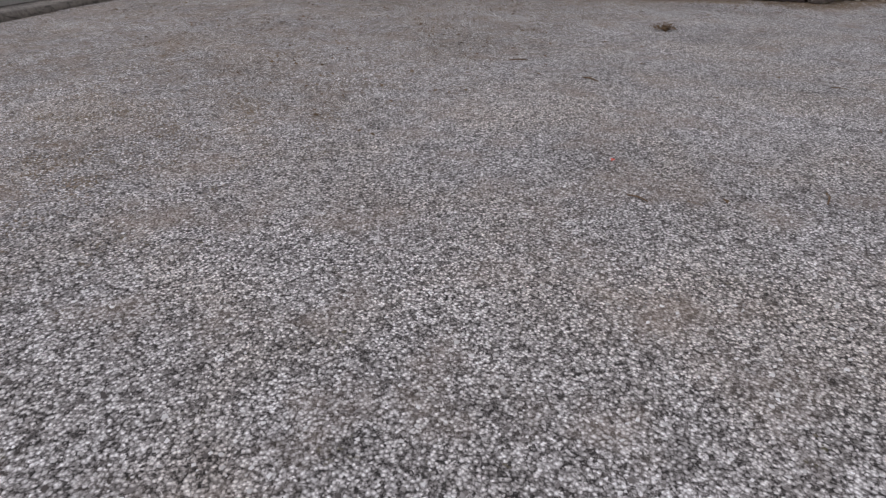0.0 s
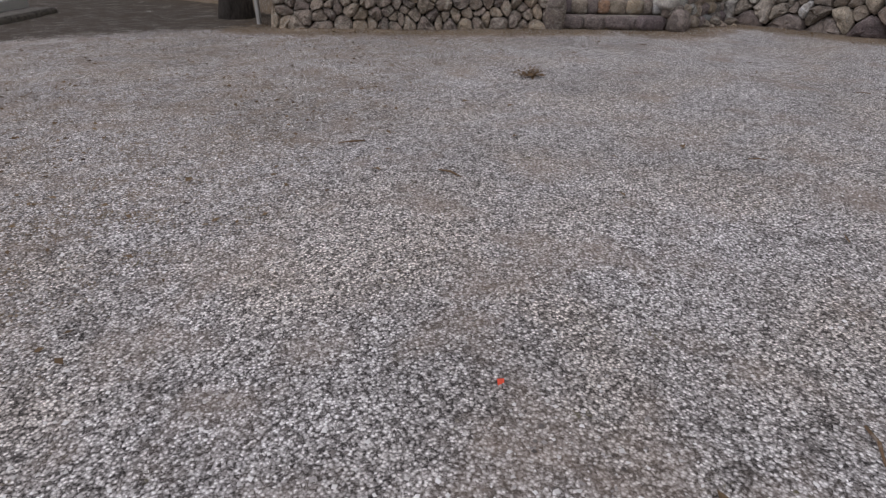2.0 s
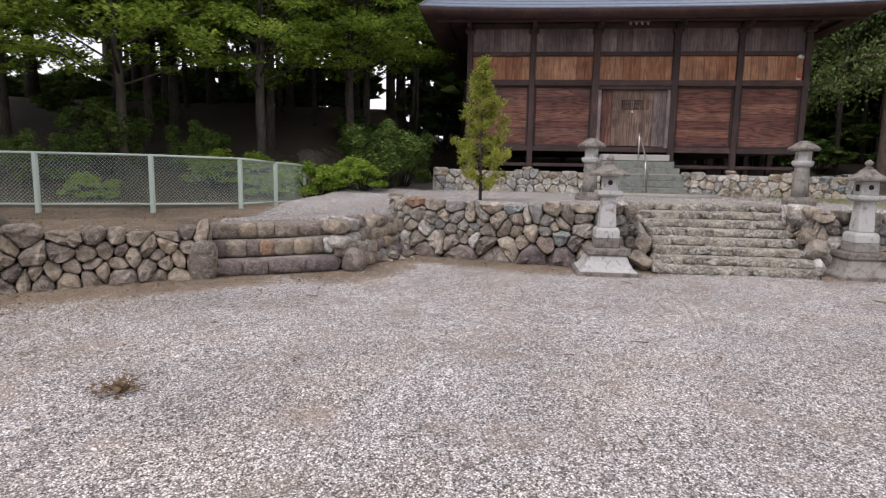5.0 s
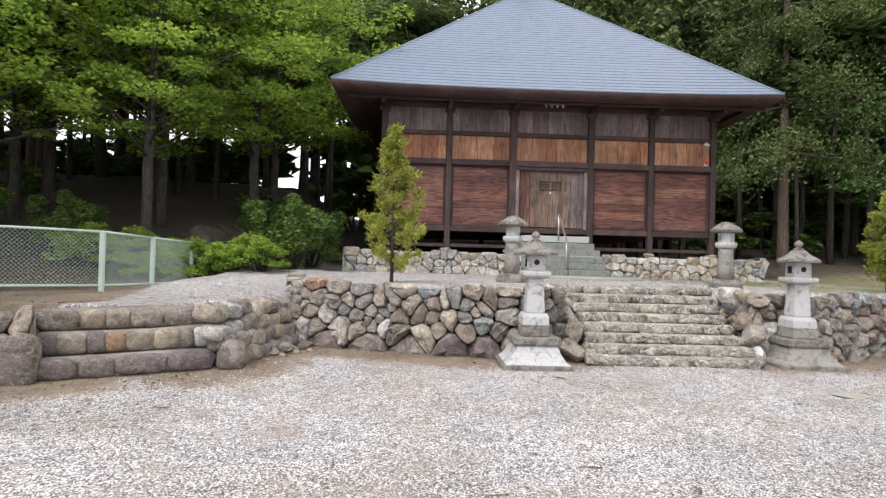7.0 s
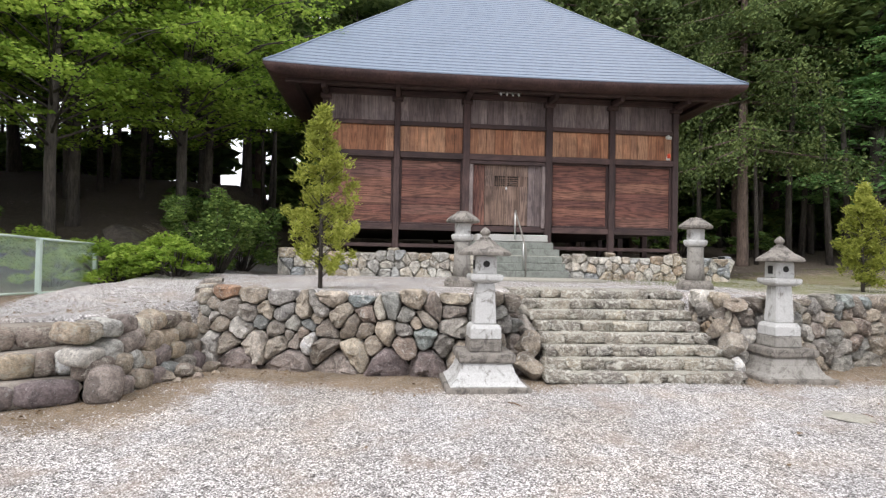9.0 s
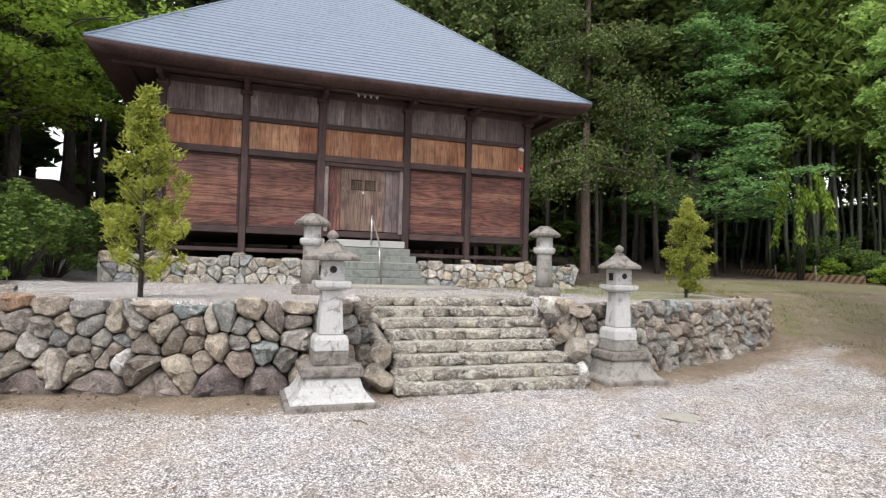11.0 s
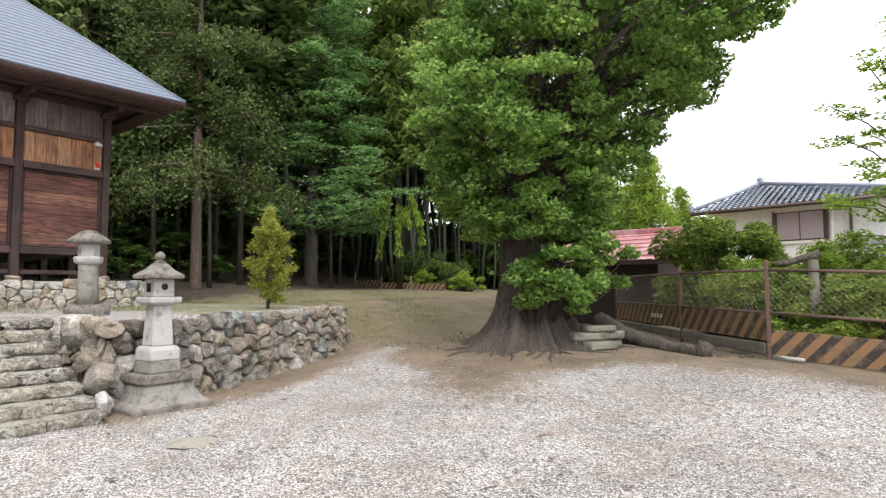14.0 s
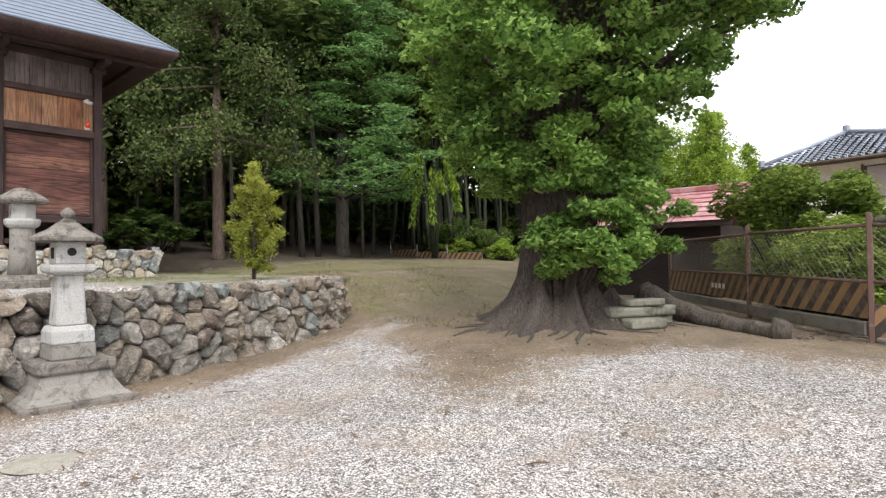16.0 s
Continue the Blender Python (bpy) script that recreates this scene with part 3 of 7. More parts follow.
def build_ground():
    def axis(lo, hi, fine, far):
        mid = np.arange(lo, hi + 1e-6, fine)
        grow = fine * np.cumsum(1.16 ** np.arange(1, 60))
        grow = grow[grow < far]
        return np.concatenate([(lo - grow)[::-1], mid, hi + grow])

    xs, ys = axis(-3, 21, 0.14, 900), axis(-12, 13, 0.14, 900)
    X, Y = np.meshgrid(xs, ys, indexing="ij")
    Z = ground_z(X, Y)
    nx, ny = X.shape
    verts = np.stack([X, Y, Z], -1).reshape(-1, 3)
    i = np.arange(nx * ny).reshape(nx, ny)
    corners = np.stack([i[:-1, :-1], i[1:, :-1], i[1:, 1:], i[:-1, 1:]], -1).reshape(-1)
    me = quick_mesh("ground", verts, corners, 4, M_GROUND, True)
    dU, dL = inside(TERRACE, X, Y), inside(LOW_TERRACE, X, Y)
    near_wall = step(-1.5, -0.5, np.maximum(dU, dL))
    earth = 0.9 * near_wall * (dU < 0.2) * (dL < 0.25)
    earth = np.maximum(earth, 0.95 * step(-4.9, -7.2, Y + 0.9 * (X - 11.5)) * step(9.0, 11.5, X) * (dU < 0))
    earth = np.maximum(earth, 0.95 * step(3.0, 1.9, np.hypot(X - 11.9, (Y + 9.4) * 0.9)))
    earth = np.maximum(earth, 0.9 * step(-7.6, -9.0, Y))
    path = step(1.75, 1.25, np.abs((Y - 5.7) - 0.03 * (X - 14))) * step(11.9, 12.6, X + 0.6 * (Y - 6))
    earth = np.maximum(earth, 0.85 * (dL > 0.1) * (1 - path))
    earth = np.maximum(earth, 0.36 * step(4.2, 6.5, Y + 0.25 * (5 - X)) * (X < 10) * (dL < 0))
    grass = 0.52 * step(17.0, 19.0, X + 0.12 * (Y + 9)) * (Y < -6.2) + 0.42 * step(13.4, 15.4, X) * (Y < -8.4) * (X < 18)
    grass = np.maximum(grass, 0.6 * step(0.35, 0.8, dU) * step(-3.7, -5.0, Y))
    litter_and_shade = np.maximum(step(25.5, 28.5, X), step(7.9, 9.5, Y) * step(13.2, 14.5, X + 0.3 * (Y - 10)))
    litter_and_shade = np.maximum(litter_and_shade, 0.8 * step(10.6, 12.2, Y + 0.45 * (X - 8)) * (X < 11) * (dL < 0.1))
    # litter tone carried out over the bank, darkening it like the wood's shade
    litter_and_shade = np.maximum(litter_and_shade, 0.85 * step(20.5, 25.5, X) * (Y < -9))
    col = np.stack([earth, grass, litter_and_shade, np.ones_like(earth)], -1).reshape(-1, 4).astype(np.float32)
    layer = me.color_attributes.new("cover", "FLOAT_COLOR", "POINT")
    layer.data.foreach_set("color", col.ravel())
    structure("ground", me, "pale crushed gravel yard turning to bare earth and grass")


build_ground()


def build_pebbles():
    r = np.random.default_rng(5)
    n = 48000
    x = np.concatenate([r.uniform(-1.5, 9.5, int(n * 0.72)), r.uniform(5, 13.2, n - int(n * 0.72))])
    y = np.concatenate([r.uniform(-0.5, 7.5, int(n * 0.72)), r.uniform(-7.5, 6, n - int(n * 0.72))])
    edge = np.maximum(inside(LOW_TERRACE, x, y), inside(TERRACE, x, y))
    keep = (edge < -0.5) | ((edge < -0.08) & (r.random(n) < 0.6))
    x, y = x[keep], y[keep]
    n = len(x)
    size = 0.0042 + 0.0075 * r.random(n) ** 2.0
    base = np.array([(1, 0, 0), (0, 1, 0), (-1, 0, 0), (0, -1, 0), (0, 0, 1)], float)
    v = base[None] * r.uniform(0.65, 1.35, (n, 5, 1)) + r.uniform(-0.25, 0.25, (n, 5, 3))
    v[:, :, 2] *= 0.7
    a = r.uniform(0, 6.3, n)
    c, s = np.cos(a)[:, None], np.sin(a)[:, None]
    v = np.stack([v[..., 0] * c - v[..., 1] * s, v[..., 0] * s + v[..., 1] * c, v[..., 2]], -1) * size[:, None, None]
    v += np.stack([x, y, ground_z(x, y) + size * 0.2], -1)[:, None]
    tri = np.array([(0, 1, 4), (1, 2, 4), (2, 3, 4), (3, 0, 4)])
    corners = (tri[None] + 5 * np.arange(n)[:, None, None]).reshape(-1)
    ob = new("gravel", quick_mesh("gravel", v.reshape(-1, 3), corners, 3, M_PEBBLE))
    tagged(ob, "loose pale grey crushed gravel spread over the yard", "gravel", kind="stuff")


build_pebbles()


# ---------------------------------------------------------------- fitted-stone walls
def along(path, u):
    for (ax, ay), (bx, by) in zip(path, path[1:]):
        d = math.hypot(bx - ax, by - ay)
        if u <= d or (bx, by) == path[-1]:
            t = u / d
            return ax + (bx - ax) * t, ay + (by - ay) * t
        u -= d


def length(path):
    return sum(math.dist(a, b) for a, b in zip(path, path[1:]))


def clip(poly, px, py, nx, ny):
    out = []
    for i, a in enumerate(poly):
        b = poly[(i + 1) % len(poly)]
        da, db = (a[0] - px) * nx + (a[1] - py) * ny, (b[0] - px) * nx + (b[1] - py) * ny
        if da <= 0:
            out.append(a)
        if da * db < 0:
            t = da / (da - db)
            out.append((a[0] + (b[0] - a[0]) * t, a[1] + (b[1] - a[1]) * t))
    return out


def courses(width, rows, seed):
    """Seeds for stones in wavering courses; rows of (centre height, spacing, jitter)."""
    r = random.Random(seed)
    pts = []
    for k, (v, s, j) in enumerate(rows):
        u = r.uniform(0, s)
        while u < width:
            pts.append((u, v + r.uniform(-j, j)))
            if 0 < k < len(rows) - 1 and r.random() < 0.3:
                pts.append((u + s * r.uniform(0.3, 0.5), v + r.choice((-1, 1)) * r.uniform(0.07, 0.11)))
            u += s * r.uniform(0.5, 1.55)
    return pts


SPLIT_SHAPE = ((0.94, -0.95), (1.0, 0.0), (0.95, 0.55), (0.80, 0.92), (0.42, 1.0))
ROUND_SHAPE = ((0.94, -0.95), (1.0, -0.1), (0.95, 0.5), (0.80, 0.86), (0.42, 1.0))


def stone_wall(name, path, low, high, rows, mat, label, bottom_mat=None, batter=0.06, proud=0.10, seed=1, backing=None, gap=0.008, top_wave=0.03, behind=(18, -1.15), rounded=False, trim=0.0, odd=()):
    """A wall of fitted stones along a path (its face looks to the path's left-hand side when walked backwards)."""
    total = length(path)
    r = random.Random(seed)
    height = high - low
    pts = courses(total, rows, seed)

    def put(u, v, d):
        u = min(max(u, 0.0), total)
        x0, y0 = along(path, max(u - 0.12, 0))
        x1, y1 = along(path, min(u + 0.12, total))
        cx, cy = along(path, u)
        dx, dy = x1 - x0, y1 - y0
        k = math.hypot(dx, dy) or 1
        nx, ny = -dy / k, dx / k
        o = d - batter * v
        return (cx - nx * o * FACE, cy - ny * o * FACE, low + v)

    FACE = -1.0
    # which side is the yard: the side away from the terrace
    tx, ty = along(path, total / 2)
    ex, ey, _ = put(total / 2, 0, 0.3)
    if math.dist((ex, ey), behind) < math.dist((tx, ty), behind):
        FACE = 1.0
    n = max(8, int(total / 0.25))
    bv, bf = [], []
    for i in range(n + 1):
        u = trim + (total - 2 * trim) * i / n
        bv += [put(u, -0.3, -0.10), put(u, height - 0.09, -0.10), put(u, height - 0.09, -0.5), put(u, -0.3, -0.5)]
        if i:
            for q in range(4):
                a, b = (i - 1) * 4 + q, (i - 1) * 4 + (q + 1) % 4
                bf.append((a, b, b + 4, a + 4))
    bf += [(0, 1, 2, 3), (4 * n + 3, 4 * n + 2, 4 * n + 1, 4 * n)]
    wall = structure(name, mesh_of(name, bv, bf, backing or M_MORTAR), label)
    for i, (u, v) in enumerate(pts):
        wave = top_wave * math.sin(u * 5.1) + top_wave * math.sin(u * 2.3 + 1)
        cell = [(u - 0.9, -0.08), (u + 0.9, -0.08), (u + 0.9, height + wave), (u - 0.9, height + wave)]
        for j, (a, b) in enumerate(pts):
            if j != i and abs(a - u) < 1.5:
                cell = clip(cell, (a + u) / 2, (b + v) / 2, a - u, b - v)
                if len(cell) < 3:
                    break
        if len(cell) < 3:
            continue
        cell = [(min(max(a, 0), total), b) for a, b in cell]
        for _ in range(1):
            nxt = []
            for q, a in enumerate(cell):
                b = cell[(q + 1) % len(cell)]
                k = 0.2 if rounded else 0.14
                nxt += [(a[0] * (1 - k) + b[0] * k, a[1] * (1 - k) + b[1] * k), (a[0] * k + b[0] * (1 - k), a[1] * k + b[1] * (1 - k))]
            cell = nxt
        per = [0.0]
        for q, a in enumerate(cell):
            per.append(per[-1] + math.dist(a, cell[(q + 1) % len(cell)]))
        ring = []
        N = 16
        for k in range(N):
            s = per[-1] * k / N
            q = next(q for q in range(len(cell)) if per[q + 1] >= s)
            t = (s - per[q]) / max(per[q + 1] - per[q], 1e-6)
            a, b = cell[q], cell[(q + 1) % len(cell)]
            ring.append((a[0] + (b[0] - a[0]) * t, a[1] + (b[1] - a[1]) * t))
        cu, cv = sum(a for a, _ in ring) / N, sum(b for _, b in ring) / N
        size = min(max(a for a, _ in ring) - min(a for a, _ in ring), max(b for _, b in ring) - min(b for _, b in ring))
        if size < 0.05:
            continue
        sh = max(0.6, 1.035 - gap / size * 1.6)
        out = proud * r.uniform(0.65, 1.25) * min(1.3, size / 0.26)
        tilt_u, tilt_v = r.uniform(-0.42, 0.42), r.uniform(-0.42, 0.42)
        verts, faces = [], []
        for scale, d in (ROUND_SHAPE if rounded else SPLIT_SHAPE):
            scale *= sh
            for k, (a, b) in enumerate(ring):
                w = 1 + (0.05 * math.sin(k * 2.7 + i) + 0.07 * noise.noise((k * 0.9, i * 1.7, d * 3))) * (d > 0)
                du, dv = (a - cu) * scale * w, (b - cv) * scale * w
                dd = out * d + (du * tilt_u + dv * tilt_v) * max(d, 0) + out * (0.6 if rounded else 0.75) * noise.noise((du * 14 + i * 3.1, dv * 14, d * 2)) * (d > 0.2)
                verts.append(put(cu + du, cv + dv, dd))
        verts.append(put(cu, cv, out * 1.0))
        for j in range(4):
            for k in range(N):
                m_ = (k + 1) % N
                faces.append((j * N + k, j * N + m_, (j + 1) * N + m_, (j + 1) * N + k))
        faces += [(4 * N + k, 4 * N + (k + 1) % N, 5 * N) for k in range(N)]
        o = Vector(put(cu, cv, 0))
        faces = faces if FACE < 0 else [tuple(reversed(f)) for f in faces]
        tone = bottom_mat if bottom_mat and v < rows[0][0] + rows[0][2] + 0.01 else mat
        for ou, ov, om in odd:
            if min(range(len(pts)), key=lambda j: math.hypot(pts[j][0] - ou, pts[j][1] - ov)) == i:
                tone = om
        me = mesh_of("stone", [Vector(p) - o for p in verts], faces, tone, True)
        me.set_sharp_from_angle(angle=math.radians(45 if rounded else 30))
        part("stone", me, wall, Matrix.Translation(o))
    return wall


def rubble_wall(name, path, high, label):
    """A leaning bank of rounded stones laid in loose courses along a path."""
    r = random.Random(29)
    total = length(path)
    v = []
    for x, y in [along(path, 0.4)] + path[1:]:
        v += [(x + 0.05, y + 0.12, -0.1), (x + 0.02, y + 0.22, high - 0.1), (x + 0.1, y + 0.5, high - 0.1), (x + 0.1, y + 0.5, -0.1)]
    f = [(4 * i + k, 4 * i + (k + 1) % 4, 4 * i + 4 + (k + 1) % 4, 4 * i + 4 + k) for i in range(len(path) - 1) for k in range(4)] + [(0, 1, 2, 3), (4 * len(path) - 1, 4 * len(path) - 2, 4 * len(path) - 3, 4 * len(path) - 4)]
    wall = structure(name, mesh_of(name, v, f, M_MORTAR), label)
    z = 0.0
    for row, h in enumerate((0.22, 0.19, 0.2, 0.2)):
        u = 0.12 - 0.1 * row
        while u < total - 0.02:
            w = r.uniform(0.17, 0.36)
            x, y = along(path, min(max(u + w / 2, 0.0), total))
            mat = r.choice((M_LOWSTONE, M_LOWSTONE, M_STONE, M_BOULDER, M_PODIUM))
            lean = 0.2 * (1 - z / high)
            part("stone", cobble(w + 0.03, 0.32, h + r.uniform(0.0, 0.05), int(r.random() * 900), mat), wall, pose(x - 0.3 * lean, y - lean + 0.13, z + h / 2 + r.uniform(-0.04, 0.03), r.uniform(-16, 16), r.uniform(-24, 24), math.degrees(-0.24) + r.uniform(-12, 12)))
            u += w
        z += h - 0.008
    return wall


# ---------------------------------------------------------------- flights of steps
def build_stairs():
    st = thing("stone_stairs", (0, 0, 0), label="broad flight of rough stone steps with cement treads up to terrace", category="stairs")
    xs = [13.08, 13.3, 13.53, 13.76, 14.01, 14.28, 14.58, 14.88]
    half = [1.30, 1.27, 1.22, 1.20, 1.20, 1.23, 1.30, 1.36]
    rise = TOP / 8
    r = random.Random(8)
    for i, (x, h) in enumerate(zip(xs, half)):
        z = rise * (i + 1)
        lean = 0.0
        depth = (xs[i + 1] - x if i < 7 else 0.7) + 0.12
        tread = box(depth - 0.07, 2 * h - 0.06, 0.05, M_TREAD, 0.012, 0.006, i)
        part("tread", tread, st, pose(x + depth / 2 + 0.035, CENTRE, z - 0.021), "grey cement tread")
        y = CENTRE - h
        while y < CENTRE + h - 0.05:
            w = min(r.uniform(0.2, 0.58), CENTRE + h - y)
            if CENTRE + h - y - w < 0.16:
                w = CENTRE + h - y
            me = box(0.26, w - 0.005, rise + 0.012, M_STEP, 0.026, 0.016, int(r.random() * 9000))
            part("stone", me, st, pose(x + 0.13 + r.uniform(-0.018, 0.012) - lean, y + w / 2, z - rise / 2 - 0.008 + r.uniform(-0.006, 0.006), r.uniform(-1.5, 1.5), r.uniform(-3, 3), r.uniform(-3, 3)))
            y += w
    core = [(x, z) for x, z in zip([13.1, 13.4, 13.75, 14.2, 14.9, 15.4], [-0.05, 0.05, 0.24, 0.5, 0.78, 0.85])]
    v = [(x, CENTRE + s * 1.22, z) for s in (-1, 1) for x, z in core] + [(x, CENTRE + s * 1.22, -0.1) for s in (-1, 1) for x, _ in core]
    f = []
    for i in range(5):
        f += [(i, i + 1, 7 + i, 6 + i), (12 + i, 13 + i, i + 1, i), (18 + i, 19 + i, 7 + i, 6 + i)]
    f += [(0, 6, 18, 12), (5, 11, 23, 17)]
    part("core", mesh_of("core", v, f, M_MORTAR), st, None, "dark mortar core")
    # rough stones that flank the flight
    for k, (x, y, z, s) in enumerate([(13.42, 0.3, 0.16, 0.19), (13.6, 0.27, 0.4, 0.2), (13.85, 0.27, 0.62, 0.17), (14.1, 0.25, 0.8, 0.17), (14.4, 0.28, 0.94, 0.16), (13.46, -2.56, 0.12, 0.16), (13.68, -2.62, 0.38, 0.2), (13.98, -2.64, 0.62, 0.2), (14.35, -2.68, 0.84, 0.24)]):
        part("side_stone", boulder(s, 40 + k, M_QUARTZ if k == 5 else M_STONE, 0.9), st, pose(x, y, z, 20 * math.sin(k * 2.3), 15 * math.sin(k * 1.7), 40 * k))


def boulder(s, seed, mat, flat=0.75, sub=3):
    bm = bmesh.new()
    bmesh.ops.create_icosphere(bm, subdivisions=sub, radius=1)
    r = random.Random(seed)
    cuts = [(Vector((r.uniform(-1, 1), r.uniform(-1, 1), r.uniform(-1, 1))).normalized(), r.uniform(0.42, 0.72)) for _ in range(13)]
    for v in bm.verts:
        p = v.co.copy()
        for n, d in cuts:
            o = p.dot(n) - d
            if o > 0:
                p -= n * o * 0.96
        p *= 1.15 + 0.12 * noise.noise(p * 3.1 + Vector((seed, 0, 0)))
        v.co = Vector((p.x * 1.1, p.y * 0.95, p.z * flat)) * s
    me = bpy.data.meshes.new("boulder")
    bm.to_mesh(me)
    bm.free()
    me.materials.append(mat)
    me.polygons.foreach_set("use_smooth", [True] * len(me.polygons))
    me.set_sharp_from_angle(angle=math.radians(24))
    return me


build_stairs()


def cobble(w, d, h, seed, mat):
    """A rounded block of stone: between a box and an egg, dented and uneven."""
    bm = bmesh.new()
    bmesh.ops.create_icosphere(bm, subdivisions=3, radius=1)
    for v in bm.verts:
        p = v.co.copy()
        k = (abs(p.x) ** 4 + abs(p.y) ** 4 + abs(p.z) ** 4) ** -0.25
        p = p * k * (1 + 0.09 * noise.noise(p * 1.7 + Vector((seed * 3.1, 0, 0))) + 0.035 * noise.noise(p * 5 + Vector((0, seed, 0))))
        v.co = Vector((p.x * w / 2, p.y * d / 2, p.z * h / 2))
    me = bpy.data.meshes.new("cobble")
    bm.to_mesh(me)
    bm.free()
    me.materials.append(mat)
    me.polygons.foreach_set("use_smooth", [True] * len(me.polygons))
    return me


def build_low_steps():
    st = thing("low_stone_steps", (11.3, 6.75, 0), math.degrees(math.atan2(5.2 - 6.75, 12.25 - 11.3)), label="three low brown stone steps up to the side terrace", category="stairs")
    w = math.dist((11.3, 6.75), (12.25, 5.2))
    r = random.Random(3)
    for i, (lo, hi) in enumerate(((0.36, 0.62), (0.16, 0.32), (0.26, 0.5))):
        z = 0.245 * (i + 1)
        u = -0.05
        k = 0
        while u < w:
            s = min(r.uniform(lo, hi), w + 0.03 - u)
            if w - u - s < 0.14:
                s = w + 0.03 - u
            mat = M_RUST_STONE if (i == 1 and k == 3) else M_QUARTZ if (i == 1 and w - u - s < 0.1) else M_BOULDER if i == 0 or r.random() < 0.3 else M_LOWSTONE
            part("stone", cobble(s + 0.02, 0.3, 0.245 + r.uniform(-0.02, 0.02), int(r.random() * 900), mat), st, pose(u + s / 2, 0.1 + 0.3 * i, z - 0.125, r.uniform(-4, 4), r.uniform(-4, 4), r.uniform(-5, 5)))
            u += s
            k += 1
        part("tread", box(w + 0.05, 0.4, 0.26, M_TREAD_BROWN, 0.03, 0.012, i), st, pose(w / 2, 0.225 + 0.3 * i, z - 0.14), "worn grey-brown cement tread")


build_low_steps()


# ---------------------------------------------------------------- the hall
HX, HY0, HY1 = 22.0, -6.0, 3.87
POSTS = [3.87, 1.94, 0.03, -2.3, -4.13, -6.0]
DEEP = 9.8
Z_SILL, Z_R2, Z_R1, Z_TOP = 2.36, 4.33, 5.2, 6.02


def planks(panel, a, b, z0, z1, upright, size, mat, x, seed):
    """Boards between y=a and y=b (a > b) on the plane x."""
    r = random.Random(seed)
    lo, hi = (b, a) if upright else (z0, z1)
    n = max(1, round((hi - lo) / size))
    cuts = [lo + (hi - lo) * (i + (r.uniform(-0.18, 0.18) if 0 < i < n else 0)) / n for i in range(n + 1)]
    for c0, c1 in zip(cuts, cuts[1:]):
        o = r.uniform(-0.004, 0.004)
        if upright:
            part("plank", box(round(z1 - z0, 2), round(c1 - c0 - 0.004, 2), 0.03, mat, 0.004), panel, pose(x + o, (c0 + c1) / 2, (z0 + z1) / 2, 0, 90, 0))
        else:
            part("plank", box(round(a - b, 2), round(c1 - c0 - 0.004, 2), 0.03, mat, 0.004), panel, pose(x + o, (a + b) / 2, (c0 + c1) / 2, 90, 0, 90))


def roof_z(t):
    """Height of the roof along its slope, t from the eave (0) to the top (1)."""
    return 6.19 + 5.52 * (1.06 * t - 0.04 * t * t) - 0.05 * (1 - math.exp(-t * 30)) * math.exp(-t * 7)


def eave_lift(t, s):
    """How far the roof sweeps up towards its corners, s from -1 to 1 along the eave."""
    return 0.11 * abs(s) ** 3 * max(0.0, 1 - 2.2 * t)


